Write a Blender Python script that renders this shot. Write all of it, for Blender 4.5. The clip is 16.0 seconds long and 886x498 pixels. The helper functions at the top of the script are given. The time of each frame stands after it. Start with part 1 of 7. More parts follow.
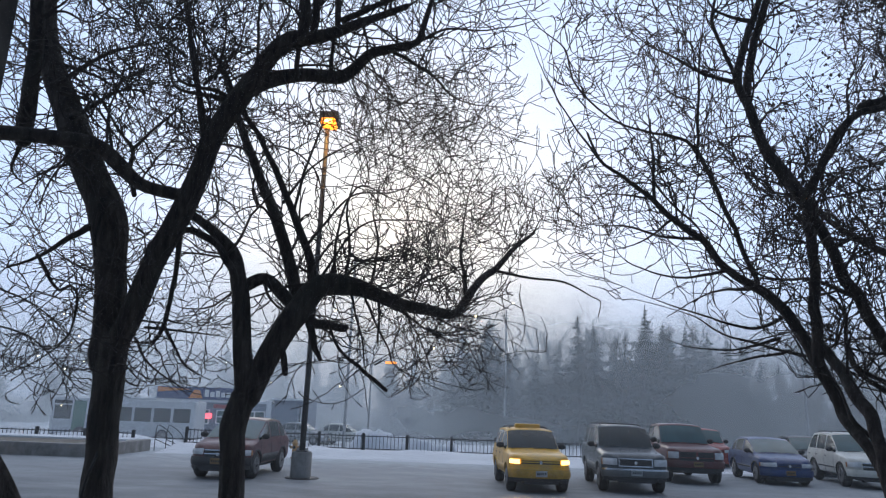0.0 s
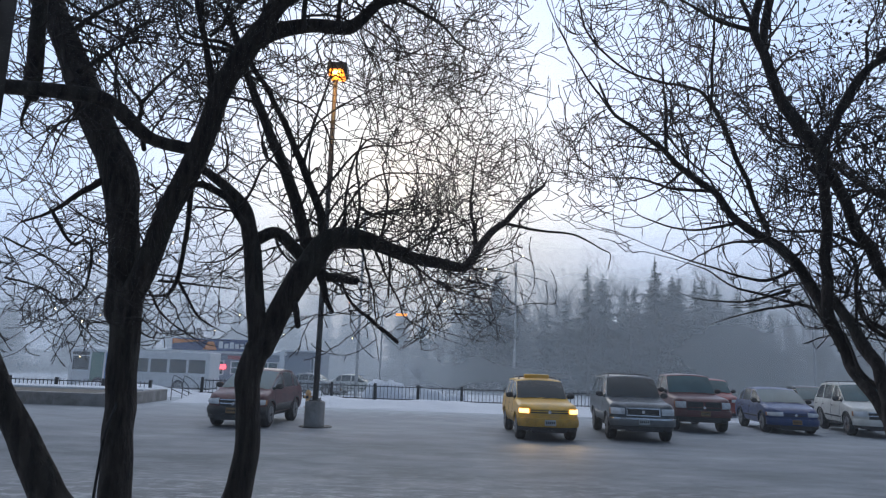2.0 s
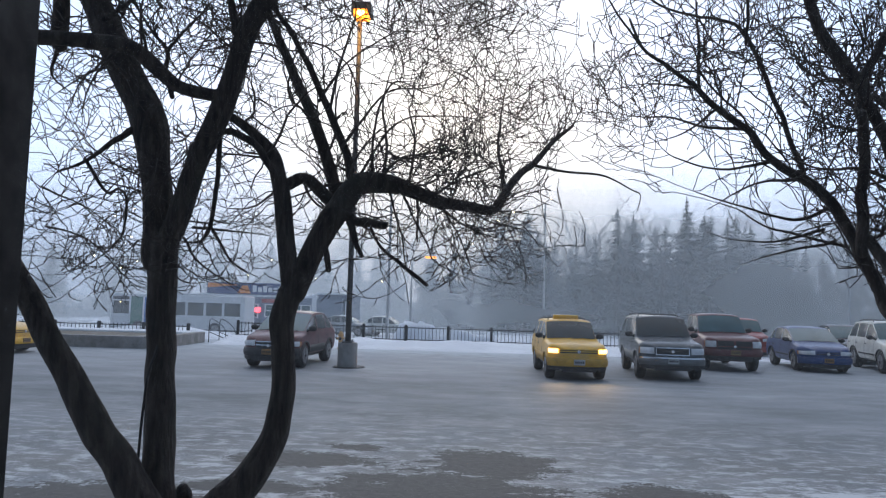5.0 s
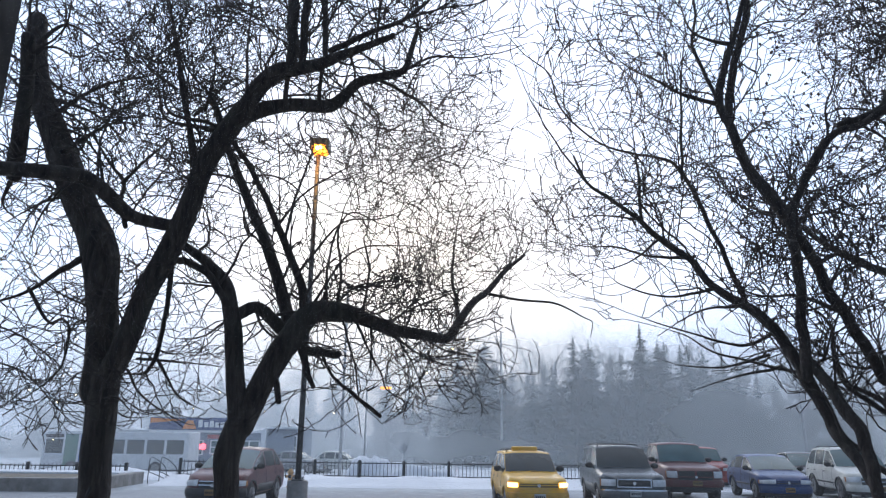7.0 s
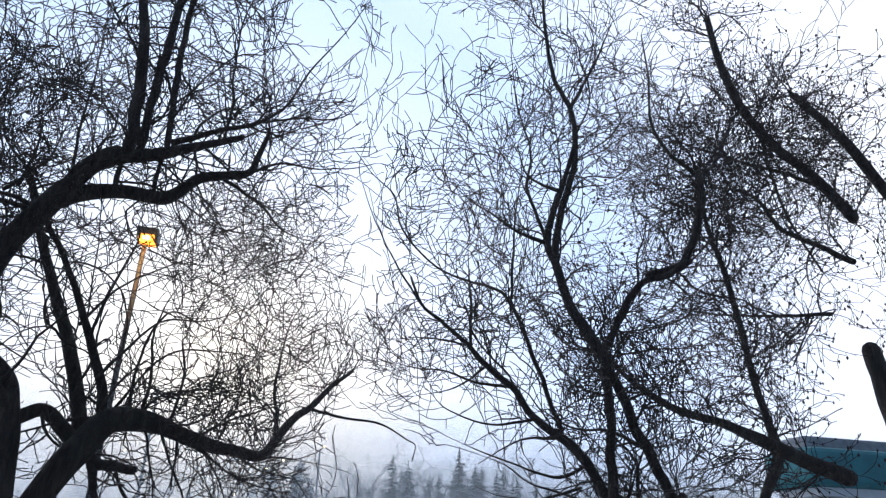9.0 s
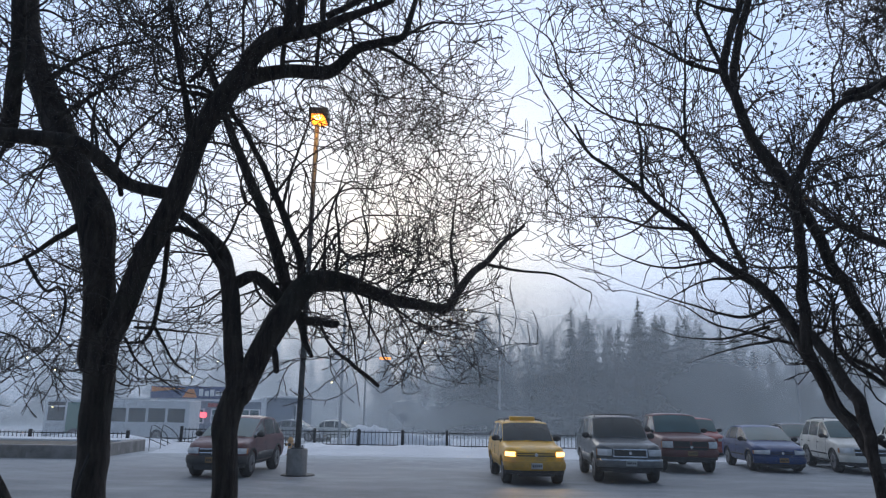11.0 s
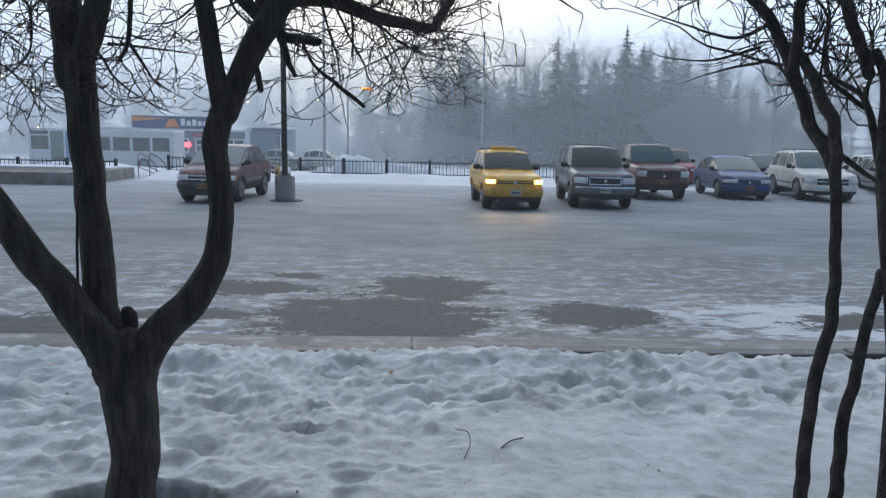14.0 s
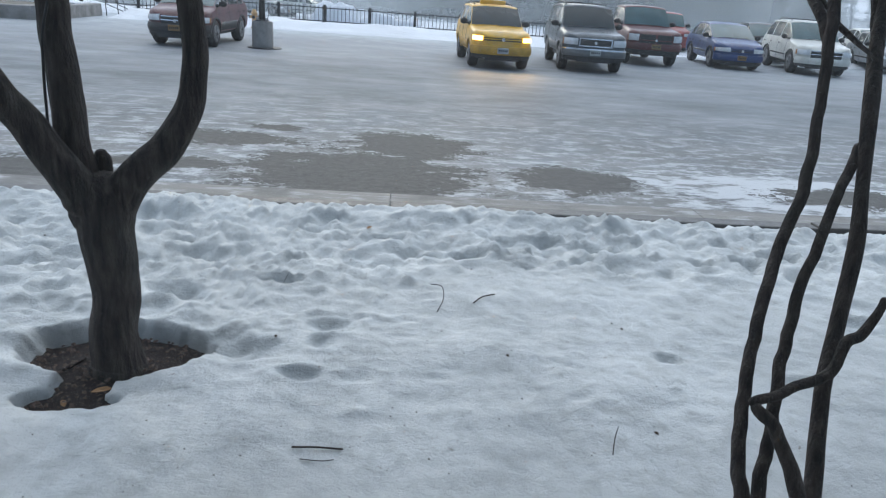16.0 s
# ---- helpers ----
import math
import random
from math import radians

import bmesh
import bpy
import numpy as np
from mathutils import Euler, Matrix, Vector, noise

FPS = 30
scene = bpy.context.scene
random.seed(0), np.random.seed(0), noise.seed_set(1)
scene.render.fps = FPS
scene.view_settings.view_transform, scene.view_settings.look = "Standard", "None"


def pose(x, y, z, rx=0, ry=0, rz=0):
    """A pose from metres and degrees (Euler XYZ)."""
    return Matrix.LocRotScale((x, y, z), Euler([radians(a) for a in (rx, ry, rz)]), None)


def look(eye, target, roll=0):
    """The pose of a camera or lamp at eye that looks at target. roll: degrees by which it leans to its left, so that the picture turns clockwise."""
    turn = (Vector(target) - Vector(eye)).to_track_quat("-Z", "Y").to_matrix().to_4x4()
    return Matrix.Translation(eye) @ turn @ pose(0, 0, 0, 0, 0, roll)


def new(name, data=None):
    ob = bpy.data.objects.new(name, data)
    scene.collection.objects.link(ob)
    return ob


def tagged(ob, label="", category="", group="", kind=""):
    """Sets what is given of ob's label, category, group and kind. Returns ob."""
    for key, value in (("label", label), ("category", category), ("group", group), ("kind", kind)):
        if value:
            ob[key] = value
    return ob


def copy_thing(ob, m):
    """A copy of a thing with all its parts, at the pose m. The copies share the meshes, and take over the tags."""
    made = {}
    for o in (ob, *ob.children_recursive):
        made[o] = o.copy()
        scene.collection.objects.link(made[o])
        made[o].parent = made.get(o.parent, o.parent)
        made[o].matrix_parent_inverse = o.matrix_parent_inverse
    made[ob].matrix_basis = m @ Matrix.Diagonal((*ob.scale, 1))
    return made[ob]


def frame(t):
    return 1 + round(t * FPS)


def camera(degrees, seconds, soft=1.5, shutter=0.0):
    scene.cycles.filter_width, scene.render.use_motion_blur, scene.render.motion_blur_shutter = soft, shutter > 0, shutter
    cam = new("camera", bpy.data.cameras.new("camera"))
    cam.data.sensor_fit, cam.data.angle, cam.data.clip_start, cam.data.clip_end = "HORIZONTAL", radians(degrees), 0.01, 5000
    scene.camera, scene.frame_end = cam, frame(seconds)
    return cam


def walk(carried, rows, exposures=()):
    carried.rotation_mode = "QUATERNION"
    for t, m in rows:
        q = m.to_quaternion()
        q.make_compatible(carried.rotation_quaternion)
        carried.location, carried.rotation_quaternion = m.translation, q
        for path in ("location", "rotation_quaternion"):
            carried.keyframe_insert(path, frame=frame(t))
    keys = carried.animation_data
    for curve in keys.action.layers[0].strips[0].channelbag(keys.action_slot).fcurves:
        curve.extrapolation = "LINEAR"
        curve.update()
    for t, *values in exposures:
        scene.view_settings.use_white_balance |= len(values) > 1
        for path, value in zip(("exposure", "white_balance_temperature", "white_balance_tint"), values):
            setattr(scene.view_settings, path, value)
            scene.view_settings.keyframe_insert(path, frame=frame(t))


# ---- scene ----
cam = camera(64.98, 16.0, soft=1.2)
EYE = 1.95  # eye above the icy lot, metres
# seconds, x, y, z from the first eye, then yaw, pitch, lean in degrees
ROWS = [
    (0.0, 0.001, 0.001, 0.002, -0.01, 13.16, -2.10),
    (0.5, 0.002, 0.000, -0.002, 0.01, 12.59, -2.09),
    (1.0, 0.001, -0.004, 0.002, 0.34, 10.73, -1.82),
    (1.5, -0.002, 0.000, 0.003, 0.45, 10.54, -1.94),
    (2.0, -0.000, -0.005, 0.003, 0.67, 9.24, -2.04),
    (2.5, 0.004, -0.007, 0.003, 1.04, 8.38, -2.04),
    (3.0, 0.002, -0.009, 0.003, 1.36, 7.36, -2.00),
    (3.5, 0.001, -0.011, 0.000, 1.50, 6.85, -2.21),
    (4.0, 0.002, -0.010, 0.002, 2.06, 5.07, -2.43),
    (4.2, 0.002, -0.010, 0.002, 2.17, 4.41, -2.28),
    (6.3, 0.007, -0.036, 0.015, 3.74, 4.75, -0.80),
    (6.5, 0.007, -0.036, 0.013, 2.09, 7.74, -0.31),
    (7.0, 0.012, -0.026, 0.002, -0.57, 15.08, -0.69),
    (7.5, 0.003, -0.000, 0.020, -6.22, 20.05, -1.00),
    (8.0, 0.010, -0.007, 0.034, -10.11, 22.80, -1.21),
    (8.2, 0.010, -0.007, 0.034, -12.00, 23.90, -0.77),
    (9.1, 0.010, -0.005, 0.022, -14.80, 24.60, -1.40),
    (10.3, 0.007, -0.005, 0.004, -6.56, 17.71, -1.73),
    (10.5, 0.007, -0.005, 0.004, -5.29, 17.11, -1.71),
    (11.0, 0.014, 0.002, 0.001, -0.66, 12.74, -0.97),
    (11.5, 0.008, -0.001, -0.000, -0.86, 9.15, -1.40),
    (12.0, 0.005, 0.001, -0.008, -1.28, 5.33, -1.85),
    (12.5, 0.006, 0.004, -0.014, -1.53, 2.55, -1.50),
    (13.0, 0.011, 0.012, -0.028, -1.53, 0.36, -1.13),
    (13.5, 0.004, -0.008, -0.037, -2.04, -3.03, -1.42),
    (14.0, 0.001, -0.019, -0.049, -2.48, -9.05, -1.24),
    (14.5, -0.001, -0.021, -0.053, -3.97, -13.19, -2.14),
    (15.0, 0.008, -0.015, -0.063, -3.74, -15.63, -2.75),
    (15.5, 0.009, -0.020, -0.065, -4.09, -19.15, -3.62),
    (16.0, 0.005, -0.024, -0.062, -4.76, -20.43, -4.25),
]
# seconds, stops, kelvin, tint
EXPOSURES = [(0.0, 0.13, 6500, 10), (2.0, 0.1, 6500, 10), (4.0, 0.26, 6550, 10), (6.3, 0.65, 6600, 10), (7.0, 0.70, 6600, 10), (7.5, 0.6, 6500, 10), (8.0, 0.5, 6450, 10), (10.5, 0.06, 6450, 10), (11.5, 0.12, 6500, 10), (12.5, 0.17, 6520, 9), (13.5, 0.44, 6620, 8), (14.5, 0.72, 6750, 6), (15.5, 1.02, 6900, 5), (16.0, 1.10, 6900, 5)]
walk(cam, [(t, pose(x, y, EYE + z, 90 + pitch, 0, yaw) @ pose(0, 0, 0, 0, 0, -lean)) for t, x, y, z, yaw, pitch, lean in ROWS], EXPOSURES)
# fog banks: distance, density, top, density at the foot
MISTS = [(16.5, 0.04, 12.0, 0.0), (40.0, 0.20, 13.0, 1.0), (61.0, 0.31, 16.5, 1.0), (68.0, 0.28, 18.0, 1.0), (74.5, 0.40, 19.0, 1.0), (84.0, 0.60, 21.0, 1.0)]

# ---------------------------------------------------------------- sky, sun
SUN_AZ, SUN_EL = radians(-3.0), radians(13.0)  # sun low behind the fog, straight ahead
world = bpy.data.worlds.new("foggy_dawn")
scene.world = world
world.use_nodes = True
wt = world.node_tree
wt.nodes.clear()
w_out = wt.nodes.new("ShaderNodeOutputWorld")
w_bg = wt.nodes.new("ShaderNodeBackground")
w_sky = wt.nodes.new("ShaderNodeTexSky")
w_sky.sky_type = "NISHITA"
w_sky.sun_disc = False
w_sky.sun_elevation, w_sky.sun_rotation = SUN_EL, SUN_AZ
w_sky.air_density, w_sky.dust_density, w_sky.ozone_density = 1.0, 4.0, 2.0
w_tc = wt.nodes.new("ShaderNodeTexCoord")
w_dot = wt.nodes.new("ShaderNodeVectorMath")
w_dot.operation = "DOT_PRODUCT"
w_dot.inputs[1].default_value = (math.sin(SUN_AZ) * math.cos(SUN_EL), math.cos(SUN_AZ) * math.cos(SUN_EL), math.sin(SUN_EL))
wt.links.new(w_tc.outputs["Generated"], w_dot.inputs[0])
# fog veil: pale round the hidden sun, bluer away from it
w_ramp = wt.nodes.new("ShaderNodeValToRGB")
wt.links.new(w_dot.outputs["Value"], w_ramp.inputs[0])
for stop, col in ((0.0, (0.14, 0.21, 0.33)), (0.62, (0.43, 0.61, 0.96)), (0.85, (0.63, 0.81, 1.18)), (0.95, (0.82, 0.96, 1.24)), (1.0, (1.04, 1.11, 1.28))):
    el = w_ramp.color_ramp.elements.new(stop) if 0 < stop < 1 else w_ramp.color_ramp.elements[int(stop)]
    el.color = (*col, 1)
w_sky_k = wt.nodes.new("ShaderNodeVectorMath")
w_sky_k.operation = "SCALE"
w_sky_k.inputs["Scale"].default_value = 0.08
wt.links.new(w_sky.outputs[0], w_sky_k.inputs[0])
w_mix = wt.nodes.new("ShaderNodeMixRGB")
w_mix.inputs[0].default_value = 0.95
wt.links.new(w_sky_k.outputs[0], w_mix.inputs[1])
wt.links.new(w_ramp.outputs[0], w_mix.inputs[2])
wt.links.new(w_mix.outputs[0], w_bg.inputs[0])
w_bg.inputs[1].default_value = 1.0
wt.links.new(w_bg.outputs[0], w_out.inputs[0])
sun = new("sun", bpy.data.lights.new("sun", "SUN"))
sun.data.energy, sun.data.angle, sun.data.color = 0.35, radians(35), (1.0, 0.96, 0.90)
sun.matrix_world = look((30 * math.sin(SUN_AZ), 30 * math.cos(SUN_AZ), 30 * math.tan(SUN_EL)), (0, 0, 0))

# ---------------------------------------------------------------- materials
rng = random.Random(7)
npr = np.random.RandomState(11)


class Mat:
    """A small builder round one Principled material."""
    def __init__(self, name, rough=0.6, metal=0.0):
        self.m = bpy.data.materials.new(name)
        self.m.use_nodes = True
        self.t = self.m.node_tree
        self.b = self.t.nodes["Principled BSDF"]
        self.b.inputs["Roughness"].default_value = rough
        self.b.inputs["Metallic"].default_value = metal
        self.coord = None

    def node(self, kind, **values):
        n = self.t.nodes.new(kind)
        for k, v in values.items():
            n.inputs[k].default_value = v
        return n

    def pos(self):
        if not self.coord:
            self.coord = self.t.nodes.new("ShaderNodeNewGeometry").outputs["Position"]
        return self.coord

    def obj(self):
        return self.t.nodes.new("ShaderNodeTexCoord").outputs["Object"]

    def noise(self, scale, detail=4.0, rough=0.55, at=None, stretch=None):
        n = self.node("ShaderNodeTexNoise", Scale=scale, Detail=detail, Roughness=rough)
        src = at or self.pos()
        if stretch:
            mp = self.node("ShaderNodeMapping", Scale=stretch)
            self.t.links.new(src, mp.inputs[0])
            src = mp.outputs[0]
        self.t.links.new(src, n.inputs["Vector"])
        return n.outputs[0]

    def ramp(self, fac, *stops):
        r = self.t.nodes.new("ShaderNodeValToRGB")
        els = r.color_ramp.elements
        while len(els) < len(stops):
            els.new(0.5)
        for e, (p, c) in zip(els, stops):
            e.position = p
            e.color = (*c, 1) if isinstance(c, tuple) else (c, c, c, 1)
        self.t.links.new(fac, r.inputs[0])
        return r.outputs[0]

    def mix(self, fac, a, b, mode="MIX"):
        n = self.t.nodes.new("ShaderNodeMixRGB")
        n.blend_type = mode
        for i, v in enumerate((fac, a, b)):
            if hasattr(v, "links"):
                self.t.links.new(v, n.inputs[i])
            else:
                n.inputs[i].default_value = (*v, 1) if isinstance(v, tuple) else ((v, v, v, 1) if i else v)
        return n.outputs[0]

    def math(self, op, a, b=0.0, clamp=False):
        n = self.t.nodes.new("ShaderNodeMath")
        n.operation, n.use_clamp = op, clamp
        for i, v in enumerate((a, b)):
            if hasattr(v, "links"):
                self.t.links.new(v, n.inputs[i])
            else:
                n.inputs[i].default_value = v
        return n.outputs[0]

    def color(self, v):
        self.t.links.new(v, self.b.inputs["Base Color"])
        return self

    def rough(self, v):
        self.t.links.new(v, self.b.inputs["Roughness"])
        return self

    def bump(self, height, strength=0.4, distance=0.01):
        n = self.node("ShaderNodeBump", Strength=strength, Distance=distance)
        self.t.links.new(height, n.inputs["Height"])
        self.t.links.new(n.outputs[0], self.b.inputs["Normal"])
        return self


def plain(name, col, rough=0.5, metal=0.0, vary=0.25, scale=6.0, dirt=None):
    """Paint, plastic or metal with slight blotches and a fine grain; dirt: a road-salt tint in patches."""
    k = Mat(name, rough, metal)
    o = k.obj()
    n = k.noise(scale, 5, 0.6, at=o)
    lo = tuple(c * (1 - vary) for c in col)
    hi = tuple(min(1, c * (1 + vary)) for c in col)
    base = k.ramp(n, (0.3, lo), (0.7, hi))
    if dirt:
        d = k.ramp(k.noise(2.3, 6, 0.65, at=o), (0.42, 0.0), (0.72, 0.55))
        base = k.mix(d, base, dirt)
    k.color(base)
    k.rough(k.ramp(k.noise(scale * 4, 3, at=o), (0.3, rough * 0.8), (0.7, min(1, rough * 1.2))))
    return k.m


def glow(name, col, strength):
    k = Mat(name, 0.4)
    k.b.inputs["Base Color"].default_value = (*col, 1)
    k.b.inputs["Emission Color"].default_value = (*col, 1)
    k.b.inputs["Emission Strength"].default_value = strength
    return k.m


def make_bark():
    k = Mat("dark_fissured_bark", 0.9)
    o = k.obj()
    long = k.noise(26, 6, 0.65, at=o, stretch=(1, 1, 0.16))
    fine = k.noise(120, 4, 0.6, at=o, stretch=(1, 1, 0.4))
    blotch = k.noise(3.5, 3, at=o)
    c = k.ramp(long, (0.36, (0.008, 0.006, 0.006)), (0.50, (0.036, 0.027, 0.024)), (0.66, (0.074, 0.058, 0.052)))
    c = k.mix(k.ramp(blotch, (0.5, 0.0), (0.75, 0.45)), c, (0.055, 0.062, 0.05))
    k.color(c)
    k.bump(k.mix(0.3, long, fine), 1.0, 0.035)
    return k.m


def make_twig():
    k = Mat("twig_bark", 0.85)
    k.color(k.ramp(k.noise(14, 3), (0.3, (0.020, 0.015, 0.014)), (0.7, (0.048, 0.035, 0.032))))
    return k.m


def make_snow():
    k = Mat("old_melting_snow", 0.7)
    big = k.noise(1.1, 5, 0.6)
    mid = k.noise(9, 5, 0.65)
    fine = k.noise(70, 4, 0.7)
    c = k.ramp(big, (0.3, (0.375, 0.40, 0.405)), (0.7, (0.52, 0.55, 0.556)))
    c = k.mix(k.ramp(mid, (0.48, 0.0), (0.70, 0.65)), c, (0.34, 0.352, 0.348))
    grit = k.ramp(k.noise(38, 2, 0.5), (0.69, 0.0), (0.75, 0.8))
    c = k.mix(k.math("MULTIPLY", grit, k.ramp(k.noise(2.2, 4), (0.45, 0.0), (0.62, 1.0))), c, (0.16, 0.13, 0.11))
    k.color(c)
    k.b.inputs["Subsurface Weight"].default_value = 0.0
    k.rough(k.ramp(mid, (0.35, 0.45), (0.65, 0.85)))
    k.bump(k.mix(0.22, mid, fine), 0.62, 0.035)
    return k.m


def make_far_snow():
    k = Mat("packed_far_snow", 0.75)
    c = k.ramp(k.noise(0.5, 6, 0.6), (0.3, (0.58, 0.61, 0.65)), (0.7, (0.80, 0.82, 0.85)))
    k.color(c).bump(k.noise(3.0, 6, 0.6), 0.6, 0.08)
    return k.m


def make_lot():
    """Ice-glazed parking lot: packed snow and ice, bare wet asphalt near the kerb, wheel tracks across."""
    k = Mat("icy_parking_lot", 0.4)
    warp = k.noise(0.8, 5, 0.6)
    mid = k.noise(2.6, 6, 0.65, stretch=(0.7, 1.2, 1))
    fine = k.noise(16, 5, 0.7)
    tracks = k.noise(1.0, 7, 0.68, stretch=(0.55, 1.05, 1))
    ice = k.ramp(tracks, (0.30, (0.120, 0.133, 0.144)), (0.5, (0.172, 0.188, 0.202)), (0.75, (0.260, 0.280, 0.300)))
    ice = k.mix(k.ramp(fine, (0.45, 0.0), (0.8, 0.35)), ice, (0.24, 0.225, 0.21))
    sep = k.t.nodes.new("ShaderNodeSeparateXYZ")
    k.t.links.new(k.pos(), sep.inputs[0])
    x, y = sep.outputs[0], sep.outputs[1]

    def pool(cx, cy, rx, ry):
        a = k.math("DIVIDE", k.math("SUBTRACT", x, cx), rx)
        b = k.math("DIVIDE", k.math("SUBTRACT", y, cy), ry)
        d = k.math("SQRT", k.math("ADD", k.math("MULTIPLY", a, a), k.math("MULTIPLY", b, b)))
        return k.math("SUBTRACT", 1.0, d)
    wet = pool(-0.35, 7.15, 1.35, 1.25)
    for p in ((0.25, 8.7, 0.8, 0.9), (2.0, 7.4, 0.75, 0.6), (-3.7, 6.7, 1.2, 0.55), (-2.35, 7.3, 0.7, 0.3), (-2.1, 8.6, 0.9, 0.45), (5.2, 7.2, 1.1, 0.4), (-1.6, 9.4, 0.4, 0.2)):
        wet = k.math("MAXIMUM", wet, pool(*p))
    wob = k.math("ADD", k.math("MULTIPLY", k.math("SUBTRACT", mid, 0.5), 2.3), k.math("MULTIPLY", k.math("SUBTRACT", fine, 0.5), 1.5))
    wob = k.math("ADD", wob, k.math("MULTIPLY", k.math("SUBTRACT", k.noise(45, 4, 0.7), 0.5), 0.5))
    shore = k.math("ADD", k.math("ADD", wet, wob), 0.5)
    wet = k.ramp(shore, (0.55, 0.0), (0.60, 1.0))
    rim = k.math("MULTIPLY", k.ramp(shore, (0.28, 0.0), (0.50, 0.75), (0.56, 0.0)), k.ramp(k.noise(5, 4, 0.6), (0.45, 0.0), (0.62, 1.0)))
    asphalt = k.ramp(k.noise(12, 7, 0.75), (0.3, (0.050, 0.050, 0.047)), (0.7, (0.115, 0.112, 0.105)))
    # lumpy refrozen snow between the wet pools
    near = k.ramp(k.math("DIVIDE", y, 20.0), (0.36, 1.0), (0.66, 0.0))
    brown = k.math("MULTIPLY", near, k.ramp(warp, (0.36, 0.15), (0.58, 0.85)))
    ice = k.mix(brown, ice, (0.185, 0.182, 0.172))
    blotch = k.ramp(k.noise(0.28, 6, 0.65, stretch=(0.6, 1.2, 1)), (0.3, 0.72), (0.7, 1.25))
    ice = k.mix(1.0, ice, blotch, "MULTIPLY")
    # ice colour goes paler and bluer with distance, from about y 15 to 29
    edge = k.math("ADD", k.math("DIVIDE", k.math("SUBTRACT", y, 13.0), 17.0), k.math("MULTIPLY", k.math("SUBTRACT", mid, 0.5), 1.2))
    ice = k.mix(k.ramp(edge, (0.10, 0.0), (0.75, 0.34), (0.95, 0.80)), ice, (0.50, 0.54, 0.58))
    crust = k.math("MULTIPLY", near, k.ramp(k.noise(3.4, 7, 0.7, stretch=(0.8, 1.5, 1)), (0.50, 0.0), (0.60, 0.8)))
    bank = pool(4.6, 7.3, 2.4, 1.3)
    bank = k.ramp(k.math("ADD", bank, k.math("MULTIPLY", k.math("SUBTRACT", k.noise(2.2, 7, 0.72, stretch=(0.7, 1.6, 1)), 0.5), 3.2)), (0.25, 0.0), (0.5, 0.9))
    crumbs = k.math("MULTIPLY", near, k.math("MULTIPLY", k.ramp(k.noise(24, 5, 0.75), (0.54, 0.0), (0.66, 0.7)), k.ramp(k.noise(1.7, 4, 0.6), (0.42, 0.0), (0.58, 1.0))))
    crust = k.math("MAXIMUM", k.math("MAXIMUM", crust, crumbs), k.math("MAXIMUM", bank, rim))
    col = k.mix(crust, ice, (0.52, 0.54, 0.56))
    col = k.mix(wet, col, asphalt)
    k.color(col)
    r = k.ramp(mid, (0.3, 0.55), (0.7, 0.85))
    k.rough(k.mix(wet, r, 0.72))
    k.b.inputs["Specular IOR Level"].default_value = 0.22
    h = k.mix(0.5, mid, fine)
    k.bump(k.mix(crust, h, 0.9), 0.35, 0.03)
    return k.m


def make_soil():
    k = Mat("dark_leafy_soil", 0.95)
    c = k.ramp(k.noise(60, 5, 0.7), (0.3, (0.010, 0.007, 0.006)), (0.6, (0.032, 0.021, 0.018)), (0.8, (0.075, 0.050, 0.042)))
    k.color(c).bump(k.noise(80, 5, 0.7), 0.9, 0.02)
    return k.m


def make_concrete():
    k = Mat("weathered_concrete", 0.9)
    c = k.ramp(k.noise(3, 6, 0.65), (0.3, (0.20, 0.19, 0.18)), (0.7, (0.36, 0.345, 0.33)))
    c = k.mix(k.ramp(k.noise(1.2, 4, 0.6, stretch=(3, 3, 0.5)), (0.5, 0.0), (0.75, 0.5)), c, (0.13, 0.125, 0.115))
    k.color(c).bump(k.noise(40, 4), 0.4, 0.01)
    return k.m


def make_gutter():
    """Concrete under a film of dirty ice."""
    k = Mat("icy_gutter_concrete", 0.7)
    c = k.ramp(k.noise(2.5, 6, 0.65, stretch=(0.4, 2.5, 1)), (0.3, (0.135, 0.130, 0.120)), (0.7, (0.245, 0.235, 0.218)))
    ice = k.ramp(k.noise(4.0, 6, 0.7, stretch=(0.5, 1.6, 1)), (0.52, 0.0), (0.62, 0.7))
    c = k.mix(ice, c, (0.40, 0.41, 0.41))
    c = k.mix(k.ramp(k.noise(1.3, 4, 0.6), (0.5, 0.0), (0.62, 0.7)), c, (0.10, 0.098, 0.092))
    k.color(c).bump(k.noise(30, 5, 0.65), 0.4, 0.012)
    return k.m


def make_foliage(name, lo, hi):
    k = Mat(name, 0.9)
    k.color(k.ramp(k.noise(2.2, 3), (0.3, lo), (0.7, hi)))
    return k.m


